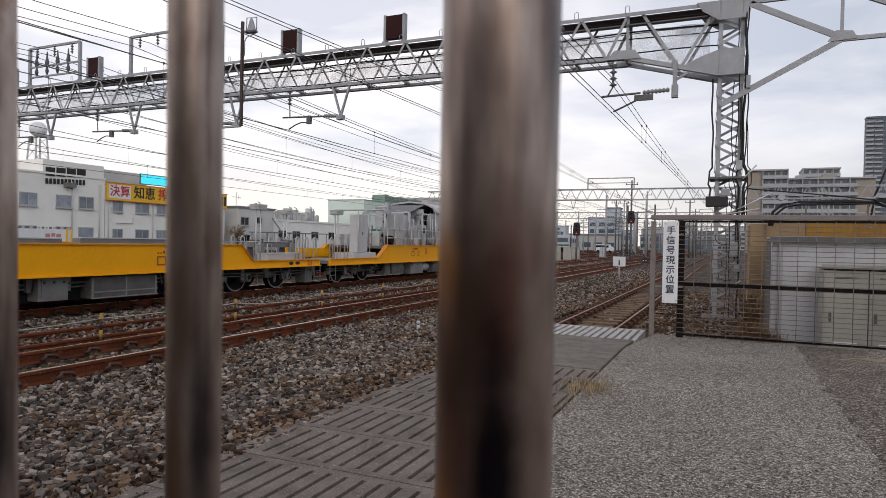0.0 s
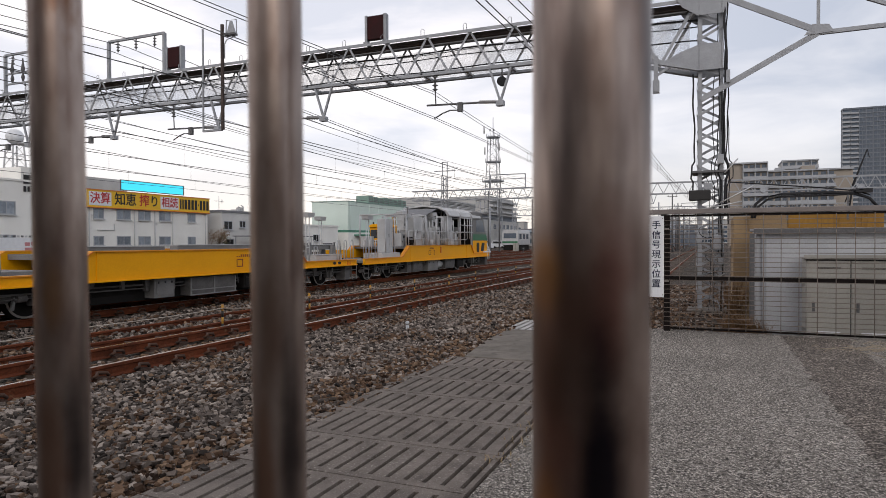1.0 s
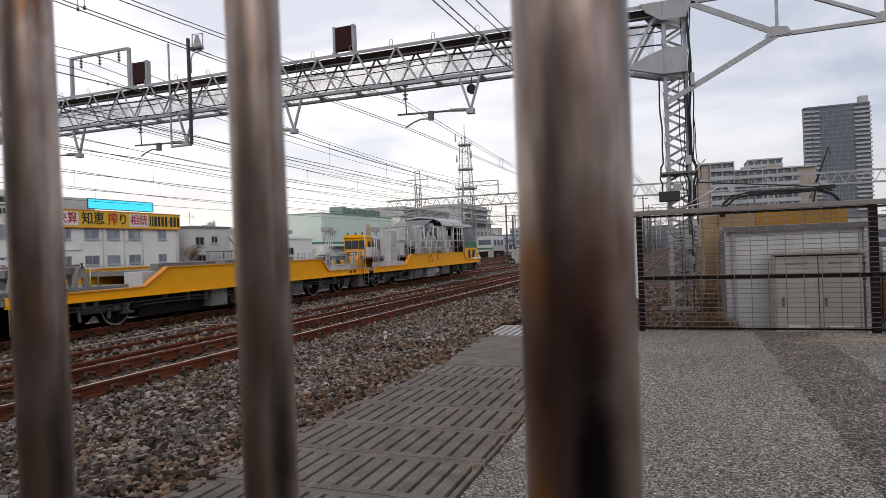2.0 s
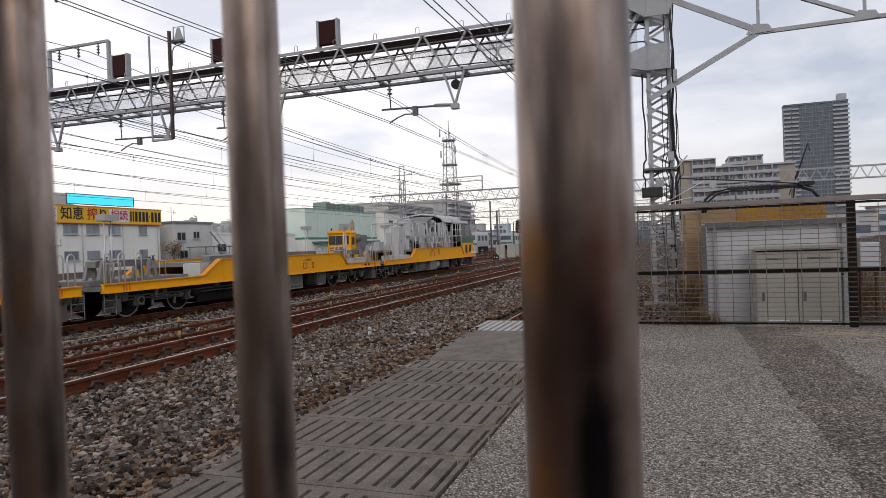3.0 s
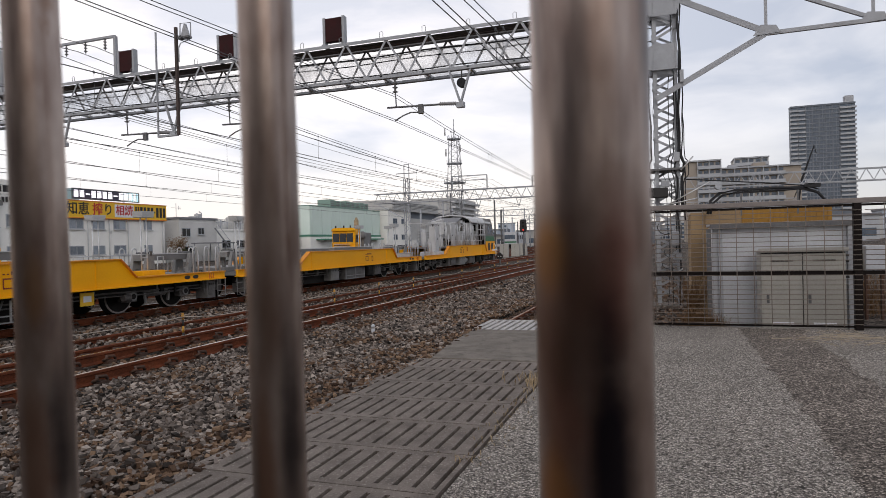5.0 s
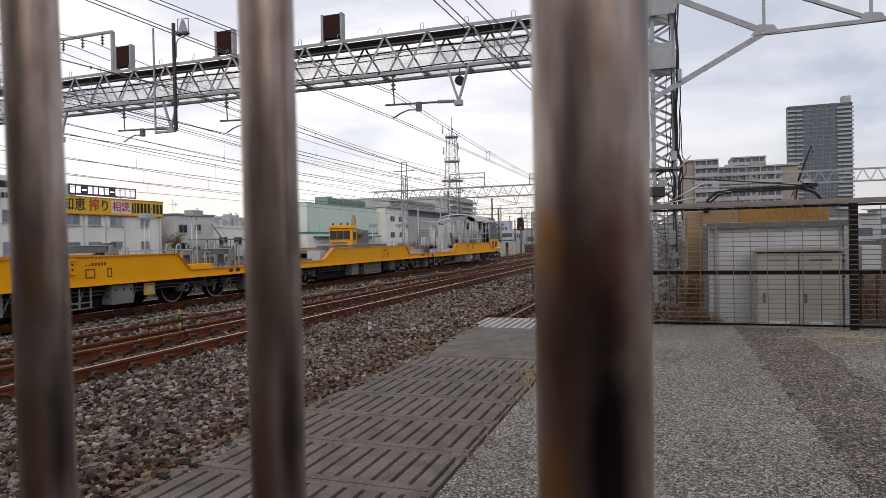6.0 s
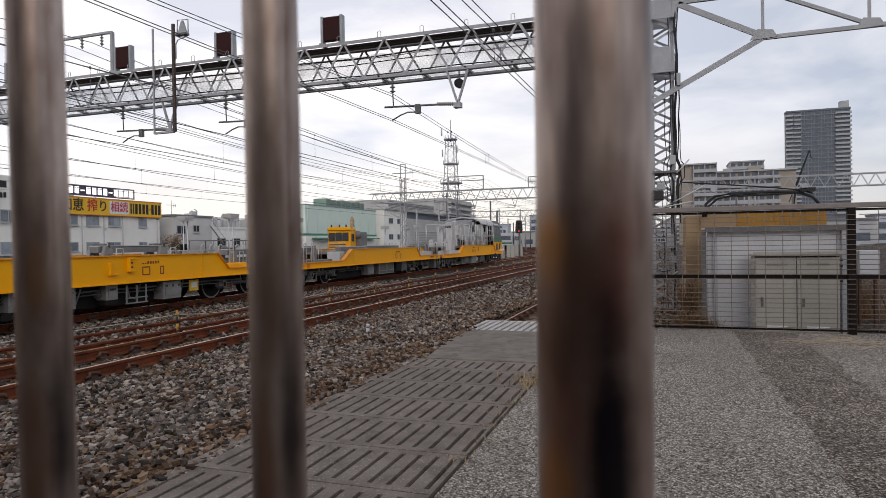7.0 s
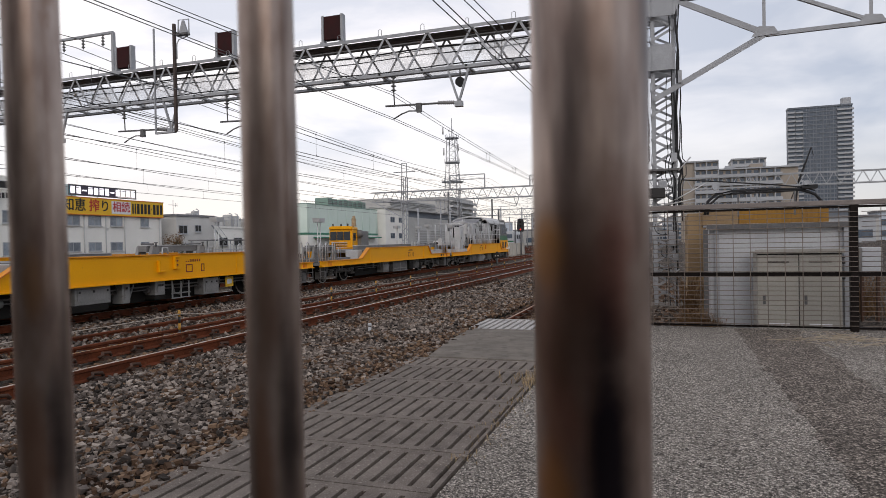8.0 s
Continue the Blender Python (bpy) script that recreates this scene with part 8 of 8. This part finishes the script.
def tree(x, y, h, spread, leaf, label, seed, n=900, low=0.25):
    r = random.Random(seed)
    t = thing("tree", label, "tree", at=pose(x, y, -0.2))
    part("trunk", Build().tube([(0, 0, 0), (0.05, 0.02, h * 0.35), (-0.05, 0.05, h * 0.8)], [0.04 * h * 0.5, 0.03 * h * 0.5, 0.01 * h], 8), M_BARK, t)
    limbs = []
    for k in range(7):
        a, z = r.uniform(0, 6.3), h * r.uniform(low, 0.6)
        e = Vector((math.cos(a) * spread * 0.7, math.sin(a) * spread * 0.7, z + h * r.uniform(0.15, 0.35)))
        limbs.append(e)
        part("limb", Build().tube([(0, 0, z), (e.x * 0.5, e.y * 0.5, z + (e.z - z) * 0.6), tuple(e)], [0.012 * h, 0.008 * h, 0.003 * h], 5), M_BARK, t)
    b = Build()
    for k in range(n):
        c = r.choice(limbs) + Vector((r.gauss(0, spread * 0.3), r.gauss(0, spread * 0.3), r.gauss(0.1, h * 0.11)))
        s = r.uniform(0.03, 0.06) * h * 0.5
        u = Vector((r.gauss(0, 1), r.gauss(0, 1), r.gauss(0, 1))).normalized()
        v = u.orthogonal().normalized()
        b.add([c + u * s, c + v * s * 0.6, c - u * s, c - v * s * 0.6], [(0, 1, 2, 3)])
    part("crown", b, leaf, t)
    return t


tree(-61.0, 68.2, 3.4, 1.1, M_LEAFBROWN, "small autumn tree with brown green leaves by the office", 3, n=700)
tree(-61.6, 69.2, 2.8, 0.9, M_LEAF, "small green shrub tree by the house", 4, n=600)


def tuft(x, y, z, n, h, spread, mat, label, seed):
    """Dry grass: thin bent blades, as one clump."""
    r = random.Random(seed)
    b = Build()
    for k in range(n):
        px, py = x + r.gauss(0, spread), y + r.gauss(0, spread)
        a, l = r.uniform(0, 6.3), h * r.uniform(0.5, 1.2)
        d = Vector((math.cos(a), math.sin(a), 0))
        p0, p1, p2 = Vector((px, py, z)), Vector((px, py, z + l * 0.6)) + d * l * 0.25, Vector((px, py, z + l * 0.75)) + d * l * 0.75
        w = Vector((-d.y, d.x, 0)) * 0.004
        b.add([p0 - w, p0 + w, p1 + w, p1 - w, p2], [(0, 1, 2, 3), (3, 2, 4)])
    return tagged(part("dry_grass", b, mat), label, "grass", kind="stuff")


tuft(-1.27, 6.75, 0.0, 190, 0.12, 0.16, M_STRAW, "tuft of dry yellow grass at the panel edge", 1)
for k in range(9):
    tuft(-1.33 + 0.02 * (k % 3), 4.2 + 0.42 * k, -0.01, 26, 0.05, 0.09, M_STRAW, "short dry grass along the panel edge", 20 + k)
stalks = Build()
rng = random.Random(31)
for k in range(70):
    px, py, a, ln = rng.gauss(2.35, 0.33), rng.gauss(10.4, 0.36), rng.gauss(0.25, 0.7), rng.uniform(0.12, 0.5)
    dx, dy = math.cos(a) * ln / 2, math.sin(a) * ln / 2
    stalks.tube([(px - dx, py - dy, 0.012), (px, py + rng.uniform(-0.03, 0.03), 0.012 + rng.uniform(0.0, 0.035)), (px + dx, py + dy, 0.012)], 0.0035, 4)
tagged(part("dead_stalks", stalks, M_STALK), "pale dead grass stalks lying on the platform", "grass", kind="stuff")
for k in range(4):
    tuft(0.42 + 0.11 * k, 12.1 + 0.1 * (k % 3), -0.2, 90, 0.55 - 0.09 * k, 0.06, M_LEAFBROWN, "dead brown weeds behind the fence", 60 + k)
for k in range(5):
    tuft(0.35 + 0.12 * k, 12.35 + 0.07 * (k % 2), -0.2, 90, 0.34 + 0.06 * ((k * 3) % 4), 0.08, M_LEAFBROWN, "tangled brown weeds at the foot of the cabinet", 90 + k)
for k in range(3):
    tuft(0.40 + 0.05 * k, 13.6, -0.2, 60, 1.4, 0.05, M_LEAFBROWN, "tall dead weeds by the shed", 70 + k)
tuft(3.9, 15.5, -0.2, 500, 1.2, 0.35, M_LEAFBROWN, "brown dead bush beyond the fence", 80)

crane = thing("crane", "dark lattice crane jib raised before the tower", "crane", at=pose(0, 150, 0))
part("jib", Build().tube([(24.6, 0, -0.2), (26.5, 0, 12.3), (28.9, 0, 19.6)], [0.26, 0.2, 0.12], 5), M_CABLE, crane)
part("cable", Build().tube([(24.0, 0, 6.0), (28.9, 0, 19.7), (29.3, 0, 18.0)], 0.08, 4), M_CABLE, crane)
part("cab", Build().box(23.0, 26.0, -1.5, 1.5, -0.2, 3.2), M_TOWER, crane)


# ---- movement: the train slows as it runs away from the platform ----
def motions():
    rows = {0: [], 1: [], 2: []}
    for k in range(17):
        t = 0.5 * k
        s = 16.85 + 3.167 * t - 0.12 * t * t
        for i in range(3):
            rows[i].append((t, pose(TX, s - max(0, i - 1) * L, RAIL_Z)))
    walk(car_front, rows[0])
    walk(car_mid, rows[1])
    walk(car_last, rows[2])
    # the columns of the roof sign turn one after the other, in place of the display's wipe
    for k, (slat, y) in enumerate(slats):
        t = 4.15 + 0.034 * k
        turns = ((0.0, 0), (t, 0), (t + 0.1, 60), (t + 0.2, 120), (t + 0.3, 180), (8.0, 180))
        walk(slat, [(q, pose(0.0, y, 8.035, 0, 0, a)) for q, a in turns])


motions()
